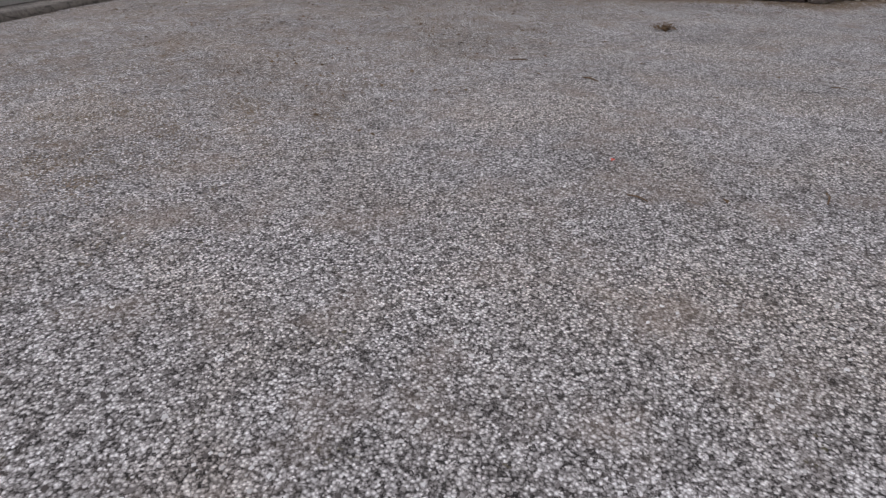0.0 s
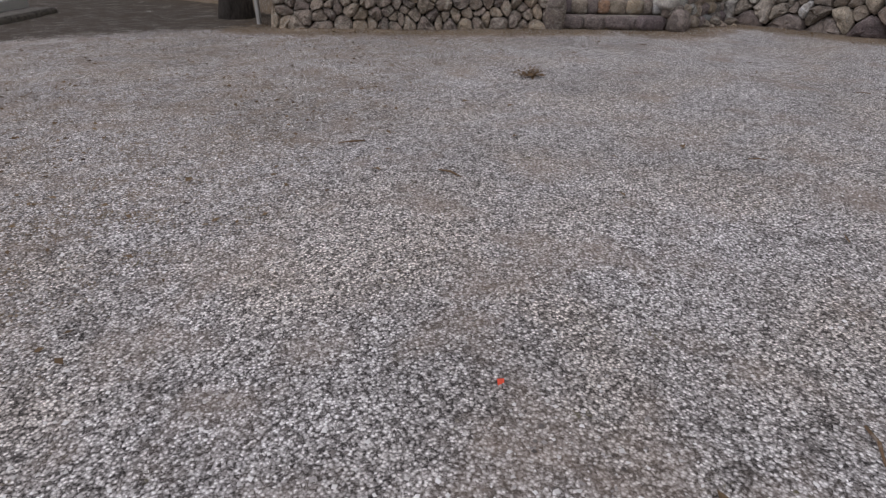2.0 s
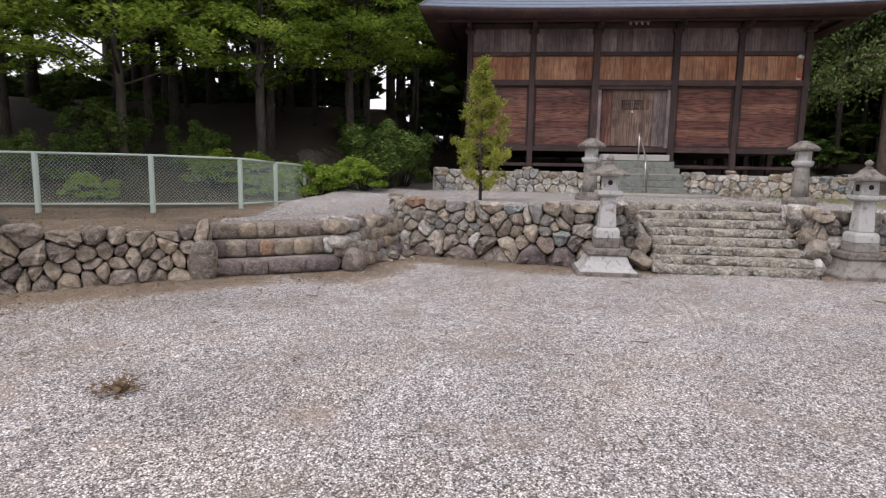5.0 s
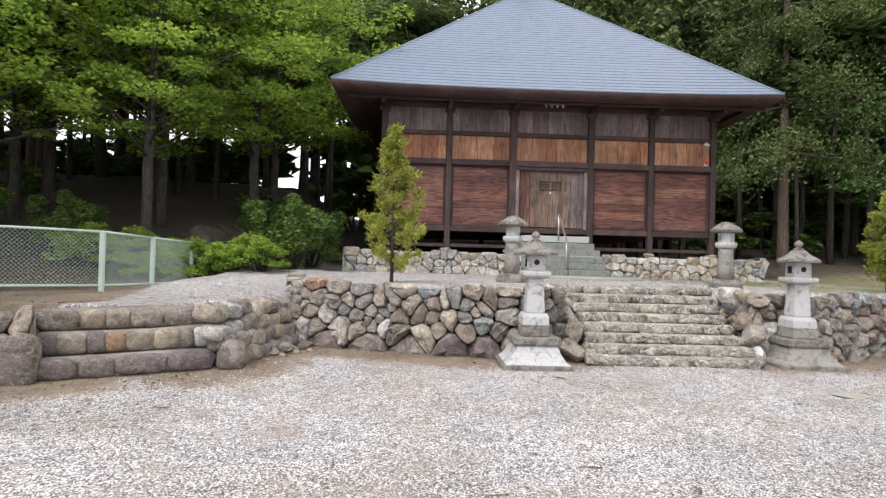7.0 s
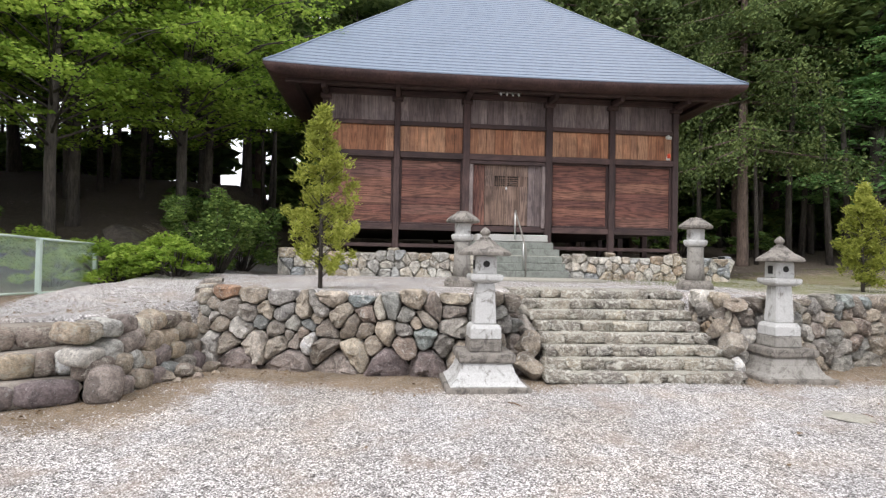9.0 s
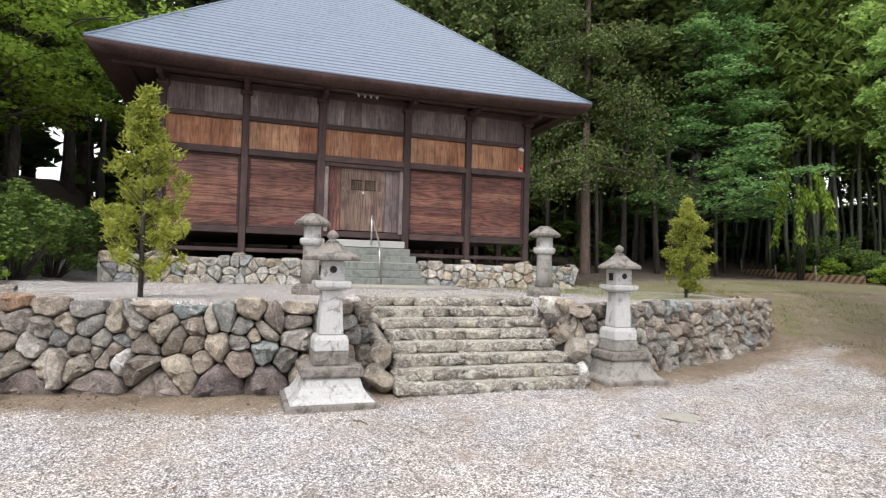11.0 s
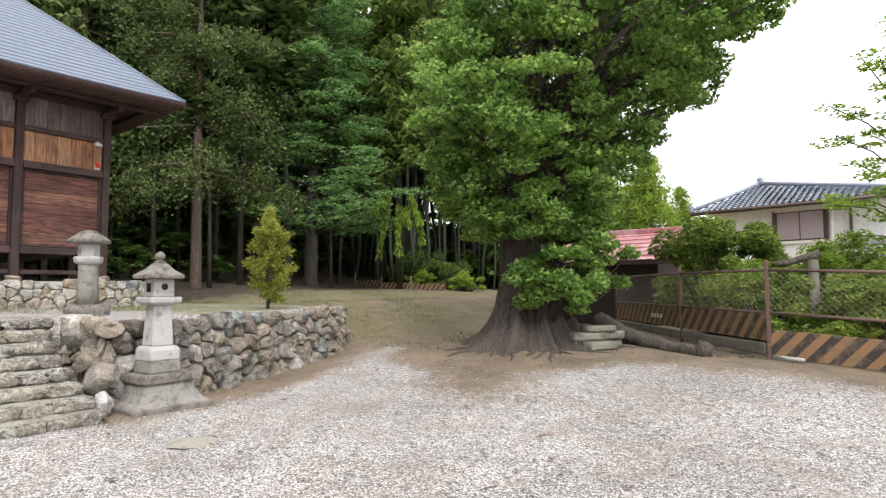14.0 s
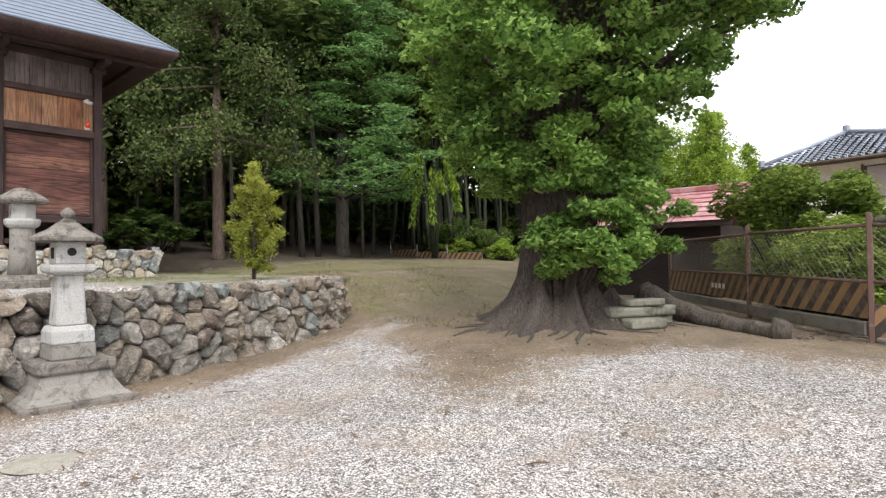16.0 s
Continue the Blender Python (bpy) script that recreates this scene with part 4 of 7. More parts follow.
def build_hall():
    hall = thing("temple_hall", (HX, CENTRE, 1.6), label="old dark wooden temple hall with blue-grey sheet pyramid roof", category="temple")
    inv = Matrix.Translation((-HX, -CENTRE, -1.6))

    def p_(name, me, m=None, label=""):
        return part(name, me, hall, inv @ (m if m is not None else Matrix()), label)

    # posts, with the foot stones
    back = HX + DEEP
    for sx in (HX, back):
        for y in POSTS:
            wide = 0.2 if y in (0.03, -2.3) else 0.17
            po = p_("post", box(6.1 - 1.72, wide, wide, M_WOOD_DARK, 0.015), pose(sx, y, (6.1 + 1.72) / 2, 0, 90, 0))
            part("foot_stone", boulder(0.24, int(y * 10) + 70, M_PODIUM, 0.45, 2), po, pose(2.2, 0, 0, 0, 90, 0), "rounded pale foot stone")
    for y in (HY0, HY1):
        for k in range(1, 5):
            p_("post", box(6.1 - 1.62, 0.17, 0.17, M_WOOD_DARK, 0.015), pose(HX + DEEP * k / 5, y, (6.1 + 1.62) / 2, 0, 90, 0))

    def rail(y0, y1, z, w, h, x, name="rail"):
        p_(name, box(round(abs(y1 - y0), 3), w, h, M_WOOD_DARK, 0.012), pose(x, (y0 + y1) / 2, z, 0, 0, 90))

    for k in range(5):
        a, b = POSTS[k] - 0.085, POSTS[k + 1] + 0.085
        door = k == 2
        rail(a, b, Z_SILL, 0.13, 0.16, HX, "sill")
        rail(a, b, Z_R2 + 0.01, 0.15, 0.17, HX - 0.02)
        rail(a, b, Z_R1, 0.13, 0.12, HX)
        rail(a, b, 1.86, 0.09, 0.1, HX + 0.02, "ground_tie")
        rail(a, b, 6.02, 0.14, 0.16, HX, "head_beam")
        up = p_("upper_panel", box(round(a - b, 3), 0.01, 0.7, M_DARK, 0), pose(HX + 0.07, (a + b) / 2, 5.6, 0, 0, 90), "grey weathered upright boards")
        mid = p_("middle_panel", box(round(a - b, 3), 0.01, 0.7, M_DARK, 0), pose(HX + 0.07, (a + b) / 2, 4.78, 0, 0, 90), "orange-brown upright boards")
        low = p_("lower_panel", box(round(a - b, 3), 0.01, 1.8, M_DARK, 0), pose(HX + 0.1, (a + b) / 2, 3.35, 0, 0, 90), "red-brown boards")
        for pan, z0, z1, upr, size, mat, x in ((up, 5.26, 5.95, True, 0.23, M_WOOD_GREY, HX + 0.03), (mid, 4.42, 5.14, True, 0.24, M_WOOD_ORANGE, HX + 0.03)):
            sub = pan
            planks_local(sub, a, b, z0, z1, upr, size, mat, x, k * 7 + int(z0))
        if not door:
            planks_local(low, a - 0.06, b + 0.06, Z_SILL + 0.14, Z_R2 - 0.13, False, 0.25, M_WOOD_RED, HX + 0.045, k + 50)
            for yy in (a - 0.03, b + 0.03):
                p_("panel_stile", box(1.8, 0.05, 0.06, M_WOOD_DARK, 0.006), pose(HX + 0.03, yy, 3.34, 0, 90, 0))
            for zz in (Z_SILL + 0.11, Z_R2 - 0.1):
                rail(a - 0.06, b + 0.06, zz, 0.06, 0.05, HX + 0.03, "panel_rail")
    # the doorway: fixed boards, two doors with lattice windows
    z0, z1 = Z_SILL + 0.1, 4.16
    a, b = POSTS[2] - 0.1, POSTS[3] + 0.1
    for yy in (a - 0.05, b + 0.05):
        p_("door_jamb", box(z1 - z0 + 0.1, 0.1, 0.12, M_WOOD_GREY, 0.01), pose(HX - 0.04, yy, (z0 + z1) / 2, 0, 90, 0), "grey weathered jamb")
    rail(a, b, 4.19, 0.14, 0.1, HX - 0.05, "lintel")
    side_l = p_("fixed_boarding", box(0.01, 0.4, 1.6, M_DARK, 0), pose(HX + 0.12, a - 0.3, 3.3))
    planks_local(side_l, a - 0.1, -0.5, z0, z1, True, 0.14, M_WOOD_RED, HX + 0.01, 91)
    side_r = p_("fixed_boarding", box(0.01, 0.4, 1.6, M_DARK, 0), pose(HX + 0.12, b + 0.3, 3.3))
    planks_local(side_r, -1.72, b + 0.1, z0, z1, True, 0.22, M_WOOD_GREY, HX - 0.01, 92)
    for y0, y1 in ((-0.5, -1.11), (-1.11, -1.72)):
        d = p_("door", box(0.02, abs(y1 - y0) - 0.01, 0.02, M_WOOD_DOOR, 0.0), pose(HX + 0.05, (y0 + y1) / 2, z0 + 0.02), "brown plank door with small lattice window")
        planks_local(d, y0 - 0.004, y1 + 0.004, z0 + 0.01, 3.56, True, 0.19, M_WOOD_DOOR, HX - 0.005, int(y0 * 100))
        planks_local(d, y0 - 0.004, y1 + 0.004, 3.84, z1 - 0.02, True, 0.19, M_WOOD_DOOR, HX - 0.005, int(y0 * 100) + 1)
        wy0, wy1 = (-0.78, -1.07) if y0 > -1 else (-1.15, -1.45)
        planks_local(d, y0 - 0.004, wy0, 3.56, 3.84, True, 0.3, M_WOOD_DOOR, HX - 0.005, 5)
        planks_local(d, wy1, y1 + 0.004, 3.56, 3.84, True, 0.3, M_WOOD_DOOR, HX - 0.005, 6)
        base = d.matrix_basis.inverted()
        dark = part("lattice_backing", box(0.01, 0.3, 0.28, M_DARK, 0), d, base @ inv @ pose(HX + 0.06, (wy0 + wy1) / 2, 3.7))
        for q in range(1, 5):
            part("lattice_bar", box(0.28, 0.014, 0.02, M_WOOD_DOOR, 0), d, base @ inv @ pose(HX - 0.006, wy0 + (wy1 - wy0) * q / 5, 3.7, 0, 90, 0))
            part("lattice_bar", box(0.3, 0.014, 0.02, M_WOOD_DOOR, 0), d, base @ inv @ pose(HX - 0.006, (wy0 + wy1) / 2, 3.56 + 0.28 * q / 5, 0, 0, 90))
    part("padlock", box(0.03, 0.05, 0.07, M_STEEL, 0.008), hall, inv @ pose(HX - 0.04, -1.11, 3.5), "small steel padlock")
    # side and back walls
    for y, s in ((HY0, 1), (HY1, -1)):
        w = p_("side_wall", box(DEEP - 0.2, 0.08, 3.7, M_WOOD_RED, 0.01), pose(HX + DEEP / 2, y, 4.2))
    p_("back_wall", box(0.08, HY1 - HY0 - 0.2, 3.7, M_WOOD_RED, 0.01), pose(back, (HY0 + HY1) / 2, 4.2))
    p_("floor_frame", box(DEEP - 0.1, HY1 - HY0 - 0.1, 0.1, M_WOOD_DARK, 0.01), pose(HX + DEEP / 2 + 0.1, (HY0 + HY1) / 2, 2.38))
    # projecting beam ends and brackets beneath the eaves
    for y in POSTS:
        for z, l in ((5.95, 0.95),):
            p_("bracket_arm", box(l, 0.13, 0.17, M_WOOD_DARK, 0.02), pose(HX - l / 2 + 0.15, y, z))
            p_("bracket_block", box(0.22, 0.3, 0.14, M_WOOD_DARK, 0.03), pose(HX - 0.06, y, 5.86))
    p_("eave_purlin", box(12.0, 0.15, 0.16, M_WOOD_DARK, 0.015), pose(HX - 0.72, CENTRE, 6.06, 0, 0, 90))
    p_("wall_purlin", box(10.3, 0.15, 0.16, M_WOOD_DARK, 0.015), pose(HX - 0.02, CENTRE, 6.2, 0, 0, 90))
    p_("eave_purlin", box(11.2, 0.15, 0.16, M_WOOD_DARK, 0.015), pose(HX + DEEP / 2, HY0 - 0.72, 6.06))
    p_("eave_purlin", box(11.2, 0.15, 0.16, M_WOOD_DARK, 0.015), pose(HX + DEEP / 2, HY1 + 0.72, 6.06))
    # soffit, thick curved eave edge and sheet courses of the roof
    ax, ay, half = HX + DEEP / 2, CENTRE + 0.13, 6.29
    n, m = 46, 17
    across = [-1 + 2 * q / (m - 1) for q in range(m)]
    for side in range(4):
        turn = Matrix.Translation((ax, ay, 0)) @ Matrix.Rotation(side * math.pi / 2, 4, "Z")
        v, f = [], []
        for i in range(n):
            for t, lift in ((i / n, 0.018), ((i + 1) / n, 0.0)):
                w = half * (1 - t) + 0.01
                v += [(-w, -s * w, roof_z(t) + lift + eave_lift(t, s)) for s in across]
        for k in range(2 * n - 1):
            f += [(k * m + q, k * m + q + 1, (k + 1) * m + q + 1, (k + 1) * m + q) for q in range(m - 1)]
        p_("roof_slope", mesh_of("roof_slope", v, f, M_ROOF), turn, "blue-grey metal sheet laid in fine courses")
        # eave edge: thick dark lip that curls in beneath to the wall
        prof = [(0.0, 0.0), (-0.012, -0.06), (0.03, -0.13), (0.14, -0.2), (0.34, -0.22), (0.6, -0.15), (0.95, -0.02), (1.4, 0.16), (2.2, 0.6)]
        v, f = [], []
        for d, z in prof:
            w = half - d
            v += [(-w, s * w, roof_z(0) + z + eave_lift(0, s) * max(0, 1 - d / 1.3)) for s in across]
        for j in range(len(prof) - 1):
            for q in range(m - 1):
                f.append((j * m + q, j * m + q + 1, (j + 1) * m + q + 1, (j + 1) * m + q))
        p_("soffit", mesh_of("soffit", v, f, M_WOOD_SOFFIT, True), turn, "dark brown boarded eave underside")
        edge = [(-half - 0.016, s * half, roof_z(0) + 0.016 + eave_lift(0, s)) for s in across] + [(-half - 0.016, s * half, roof_z(0) - 0.014 + eave_lift(0, s)) for s in across]
        p_("eave_flashing", mesh_of("eave_flashing", edge, [(q, q + 1, m + q + 1, m + q) for q in range(m - 1)], M_ROOF), turn, "thin pale metal eave edge")
        p_("hip_cap", joined("hip_cap", [tube([(-half * (1 - t), half * (1 - t), roof_z(t) + 0.012 + eave_lift(t, 1)) for t in [q / 24 for q in range(25)]], [0.035] * 25, 6)], M_ROOF, True), turn)
    p_("roof_finial", rings("finial", [(0.6, 11.55), (0.62, 11.8), (0.42, 11.85), (0.4, 12.1), (0.5, 12.15), (0.3, 12.4), (0.1, 12.7)], M_ROOF, 8, 22.5), Matrix.Translation((ax, ay, 0)), "grey metal roof finial")
    return hall


def planks_local(panel, a, b, z0, z1, upright, size, mat, x, seed):
    before = set(panel.children)
    planks(panel, a, b, z0, z1, upright, size, mat, x, seed)
    back = panel.matrix_basis.inverted() @ Matrix.Translation((-HX, -CENTRE, -1.6))
    for c in panel.children:
        if c not in before:
            c.matrix_basis = back @ c.matrix_basis


build_hall()


def build_hall_extras():
    c = thing("security_camera", (HX - 0.09, -5.78, 5.1), 150, label="small white security camera on the corner post", category="camera")
    part("body", rings("body", [(0.045, -0.12), (0.05, -0.1), (0.05, 0.1), (0.03, 0.12)], M_WHITE, 10, 0, 0, True), c, pose(-0.1, 0, 0, 90, 0, 60))
    part("bracket", box(0.12, 0.04, 0.04, M_WHITE, 0.006), c, pose(-0.02, 0, 0.03))
    l = thing("alarm_lamp", (HX - 0.09, -5.77, 4.52), label="small red alarm lamp on the corner post", category="lamp")
    part("housing", box(0.05, 0.1, 0.1, M_WHITE, 0.01), l, pose(0.01, 0, -0.03))
    part("lens", rings("lens", [(0.045, 0), (0.045, 0.1), (0.03, 0.13)], M_RED, 12, 0, 0, True), l, pose(-0.03, 0, -0.03))
    s = thing("spot_lamp_bar", (HX - 0.84, -1.0, 5.93), label="row of small white spot lamps under the eave", category="lamp")
    part("bar", box(0.04, 0.62, 0.03, M_RAIL_WOOD, 0.005), s, pose(0, 0, 0))
    for k in range(4):
        part("spot", rings("spot", [(0.022, -0.04), (0.034, 0.04)], M_STEEL, 10, 0, 0, True), s, pose(-0.02, -0.24 + 0.16 * k, -0.05, 0, 30, 0))


build_hall_extras()


def build_entry_steps():
    st = thing("entry_steps", (19.9, CENTRE, TOP), label="grey-green concrete entry steps with pale top slab", category="stairs")
    n = 6
    rise = (2.2 - TOP - 0.03) / n
    for i in range(n):
        half = 1.12 if i < 4 else (1.03 if i == 4 else 0.95)
        x = 0.26 * i
        d = 2.0 - x
        last = i == n - 1
        part("step", box(d, 2 * half, rise - 0.002, M_CONCRETE_PALE if last else M_CONCRETE, 0.012), st, pose(x + d / 2, 0, rise * (i + 0.5) + (0.02 if last else 0)), "pale concrete slab" if last else "")
    part("landing", box(1.1, 3.2, 0.08, M_TREAD, 0.02, 0.004, 3), st, pose(-0.75, 0, 0.0), "worn concrete landing")
    # bent steel handrail
    h = thing("handrail", (20.0, CENTRE - 0.05, TOP), label="bent steel handrail on the concrete entry steps", category="handrail")
    part("post", joined("post", [tube([(1.15, 0, 1.0), (1.15, 0, 1.75)], [0.021, 0.021], 10)], M_STEEL, True), h)
    part("post", joined("post", [tube([(0.15, 0, 0.2), (0.15, 0, 0.95)], [0.018, 0.018], 10)], M_STEEL, True), h)
    part("rail", joined("rail", [tube([(1.15, 0, 1.75), (0.15, 0, 0.95), (-0.1, 0, 0.72), (-0.1, 0, 0.02)], [0.021] * 4, 10)], M_RAIL_WOOD, True), h, None, "dark sloping rail")


build_entry_steps()


# ---------------------------------------------------------------- stone lanterns
def roof_cap(name, w, h, mat, sides=6, lip=0.05):
    prof = [(w * 0.45, 0.02), (w * 0.8, 0.02), (w * 0.98, 0.0), (w, lip * 0.8), (w * 0.8, lip + h * 0.2), (w * 0.6, lip + h * 0.42), (w * 0.42, h * 0.72 + lip), (w * 0.3, h * 0.98 + lip), (w * 0.26, h + lip)]
    return rings(name, prof, mat, sides, 30, 0.008)


def tall_lantern(at, turn, dark_block):
    l = thing("stone_lantern", at, turn, label="tall grey granite stone lantern on stepped pedestal beside the stairs", category="stone lantern", group="lanterns at the foot of the stairs")
    part("footing", rings("footing", [(0.50, -0.1), (0.50, 0.04), (0.49, 0.05)], M_GRANITE_DARK, 4, 45, 0.008), l)
    part("plinth", rings("plinth", [(0.455, 0.05), (0.39, 0.10), (0.33, 0.20), (0.30, 0.30)], M_GRANITE if not dark_block else M_GRANITE_MID, 4, 45, 0.008), l, None, "flared stone plinth")
    part("slab", rings("slab", [(0.325, 0.302), (0.338, 0.33), (0.338, 0.40), (0.325, 0.415)], M_GRANITE_DARK, 4, 45, 0.01), l, None, "dark stained slab")
    part("block", rings("block", [(0.20, 0.416), (0.196, 0.55), (0.192, 0.57)], M_GRANITE_MID if dark_block else M_GRANITE_DARK, 4, 45, 0.012), l, None, "stained block")
    part("block", rings("block", [(0.188, 0.571), (0.186, 0.69), (0.165, 0.735), (0.16, 0.74)], M_GRANITE, 4, 45, 0.01), l, None, "pale stepped block")
    part("shaft", rings("shaft", [(0.135, 0.741), (0.124, 0.95), (0.11, 1.24)], M_GRANITE, 4, 45, 0.012), l, None, "pale tapered shaft")
    part("platform", rings("platform", [(0.125, 1.241), (0.195, 1.275), (0.20, 1.33), (0.19, 1.345)], M_GRANITE, 4, 45, 0.008), l)
    fb = part("fire_box", rings("fire_box", [(0.132, 1.346), (0.128, 1.57)], M_GRANITE, 4, 45, 0.01), l)
    # dark plates and discs on the solid box, painting the openings' inner shade
    for k in range(4):
        if k % 2:
            hole = box(0.012, 0.095, 0.11, M_DARK, 0.0)
        else:
            hole = rings("hole", [(0.04, -0.006), (0.04, 0.006)], M_DARK, 12, 0)
        m = Matrix.Rotation(k * math.pi / 2, 4, "Z") @ (pose(-0.130, 0, 1.46) if k % 2 else pose(-0.130, 0, 1.47, 0, 90, 0))
        part("opening", hole, fb, m, "dark opening")
    part("roof", roof_cap("roof", 0.29, 0.15, M_GRANITE_DARK), l, Matrix.Translation((0, 0, 1.57)), "weathered six-sided stone roof")
    part("finial", rings("finial", [(0.05, 1.75), (0.07, 1.765), (0.07, 1.79), (0.042, 1.80), (0.038, 1.815), (0.06, 1.835), (0.064, 1.865), (0.04, 1.895), (0.01, 1.92)], M_GRANITE_DARK, 14, 0, 0, True), l, None, "onion-shaped finial")
    return l


tall_lantern((13.17, 0.93, 0.0), 0, False)
tall_lantern((13.62, -3.25, 0.0), 0, True)


def short_lantern(at):
    l = thing("stone_lantern", at, label="weathered granite lantern with round shaft and mushroom cap", category="stone lantern", group="lanterns at the top of the stairs")
    part("base", rings("base", [(0.29, -0.05), (0.29, 0.07), (0.24, 0.13), (0.23, 0.15)], M_GRANITE_DARK, 8, 22.5, 0.015), l, None, "dark stained stone base")
    part("shaft", rings("shaft", [(0.16, 0.15), (0.14, 0.4), (0.132, 0.62), (0.135, 0.75)], M_GRANITE_MID, 12, 0, 0, True), l)
    part("platform", rings("platform", [(0.135, 0.752), (0.18, 0.79), (0.19, 0.84), (0.18, 0.875)], M_GRANITE, 8, 22.5, 0.008), l)
    fb = part("fire_box", rings("fire_box", [(0.13, 0.876), (0.13, 1.065)], M_GRANITE, 6, 0, 0.006), l)
    # dark discs painting the shade inside the small openings
    for k in range(6):
        for dy in (-0.04, 0.04):
            part("opening", rings("opening", [(0.017, -0.004), (0.017, 0.004)], M_DARK, 10, 0), fb, Matrix.Rotation(k * math.pi / 3 + math.pi / 6, 4, "Z") @ pose(0.1145, dy, 0.99, 0, 90, 0), "small round opening")
    part("roof", rings("roof", [(0.13, 1.066), (0.235, 1.07), (0.262, 1.085), (0.265, 1.115), (0.215, 1.165), (0.15, 1.215), (0.115, 1.235), (0.105, 1.262), (0.05, 1.272)], M_GRANITE_DARK, 6, 12, 0.014), l, None, "mushroom-shaped stone cap")
    return l


short_lantern((16.0, 0.85, 1.07))
short_lantern((16.0, -3.35, 1.07))


# ---------------------------------------------------------------- plants
def leaf_mesh(name, centres, size, mat, r, flat=0.5, fan=False, droop=0.0, long=1.0, slim=False):
    """Small leaves, each a folded blade, at the given places."""
    n = len(centres)
    a = r.uniform(0, 2 * np.pi, n)
    d = np.stack([np.cos(a), np.sin(a), r.uniform(-0.5, 0.3, n) - droop], -1)
    d /= np.linalg.norm(d, axis=1, keepdims=True)
    up = np.stack([r.normal(0, flat, n), r.normal(0, flat, n), np.ones(n)], -1)
    w = np.cross(d, up)
    w /= np.linalg.norm(w, axis=1, keepdims=True) + 1e-9
    nrm = np.cross(w, d)
    s = (size * r.uniform(0.6, 1.35, n))[:, None]
    d, w, nrm = d * s * long, w * s, nrm * s
    if slim:
        v = np.stack([centres - w * 0.36, centres + d + nrm * 0.05, centres + w * 0.36], 1)
        return quick_mesh(name, v.reshape(-1, 3), np.arange(3 * n), 3, mat)
    if fan:
        v = np.stack([centres, centres + d * 0.75 + w * 0.62 + nrm * 0.1, centres + d * 0.95, centres + d * 0.75 - w * 0.62 + nrm * 0.1], 1)
    else:
        v = np.stack([centres, centres + d * 0.5 + w * 0.3 + nrm * 0.06, centres + d, centres + d * 0.5 - w * 0.3 + nrm * 0.06], 1)
    return quick_mesh(name, v.reshape(-1, 3), np.arange(4 * n), 4, mat)


def cloud_of(clumps, r):
    """Leaf places in flattened clumps (x, y, z, radius, height, count), denser towards their tops."""
    out = []
    for x, y, z, rad, h, n in clumps:
        p = r.normal(0, 1, (int(n), 3))
        p /= np.linalg.norm(p, axis=1, keepdims=True) + 1e-9
        p *= (r.uniform(0.25, 1, (int(n), 1)) ** 0.5)
        p[:, 2] = np.where(p[:, 2] < 0, p[:, 2] * 0.6, p[:, 2])
        out.append(p * (rad, rad, h) + (x, y, z))
    return np.concatenate(out)


def broad_tree(seed, h, crown, base, leaves, mat, bark, leaf=0.16, thick=0.22, label="", at=(0, 0, 0), lean=(0, 0), clumps=46, name="broadleaf_tree", slim=False, pad=0.17):
    """A tree whose limbs carry flattened, slightly drooping pads of leaves with gaps between them."""
    r = np.random.default_rng(seed)
    q = random.Random(seed)
    t = thing(name, at, 0, label=label, category="tree")
    spine = [Vector((lean[0] * k + q.uniform(-0.12, 0.12) * k, lean[1] * k + q.uniform(-0.12, 0.12) * k, h * 0.88 * k - (0.25 if k == 0 else 0))) for k in (0, 0.08, 0.25, 0.45, 0.65, 0.82, 1.0)]
    bits = [tube(spine, [thick * f for f in (1.5, 1.05, 0.9, 0.72, 0.5, 0.32, 0.12)], 9, 0.1, seed)]
    cl = []
    for k in range(clumps):
        f = (k + q.random()) / clumps
        z = base + (h - base) * f
        wide = crown * (math.sin(math.pi * min(1, 0.22 + 0.78 * f)) ** 0.7 + 0.1) * q.uniform(0.5, 1.1)
        a = k * 2.4 + q.uniform(-0.5, 0.5)
        root = spine[2].lerp(spine[5], min(1, f * 0.95))
        end = Vector((root.x + wide * math.cos(a), root.y + wide * math.sin(a), z))
        mid = root.lerp(end, 0.55) + Vector((0, 0, 0.12 * wide))
        bits.append(tube([root, mid, end], [thick * 0.26 * (1.2 - f), thick * 0.14, 0.012], 5))
        for g in (0.4, 0.62, 0.82, 1.0):
            c = root.lerp(end, g)
            side = q.uniform(-0.28, 0.28) * wide
            rad = crown * pad * q.uniform(0.7, 1.35) * (0.75 + 0.35 * g)
            cl.append((c.x - side * math.sin(a), c.y + side * math.cos(a), c.z + 0.1 * wide * math.sin(math.pi * g) + q.uniform(-0.12, 0.12), rad, rad * q.uniform(0.2, 0.42), leaves / clumps / 4 * q.uniform(0.6, 1.4)))
    part("trunk", joined("trunk", bits, bark, True), t)
    part("crown", leaf_mesh("crown", cloud_of(cl, r), leaf, mat, r, 1.0, slim=slim), t)
    return t


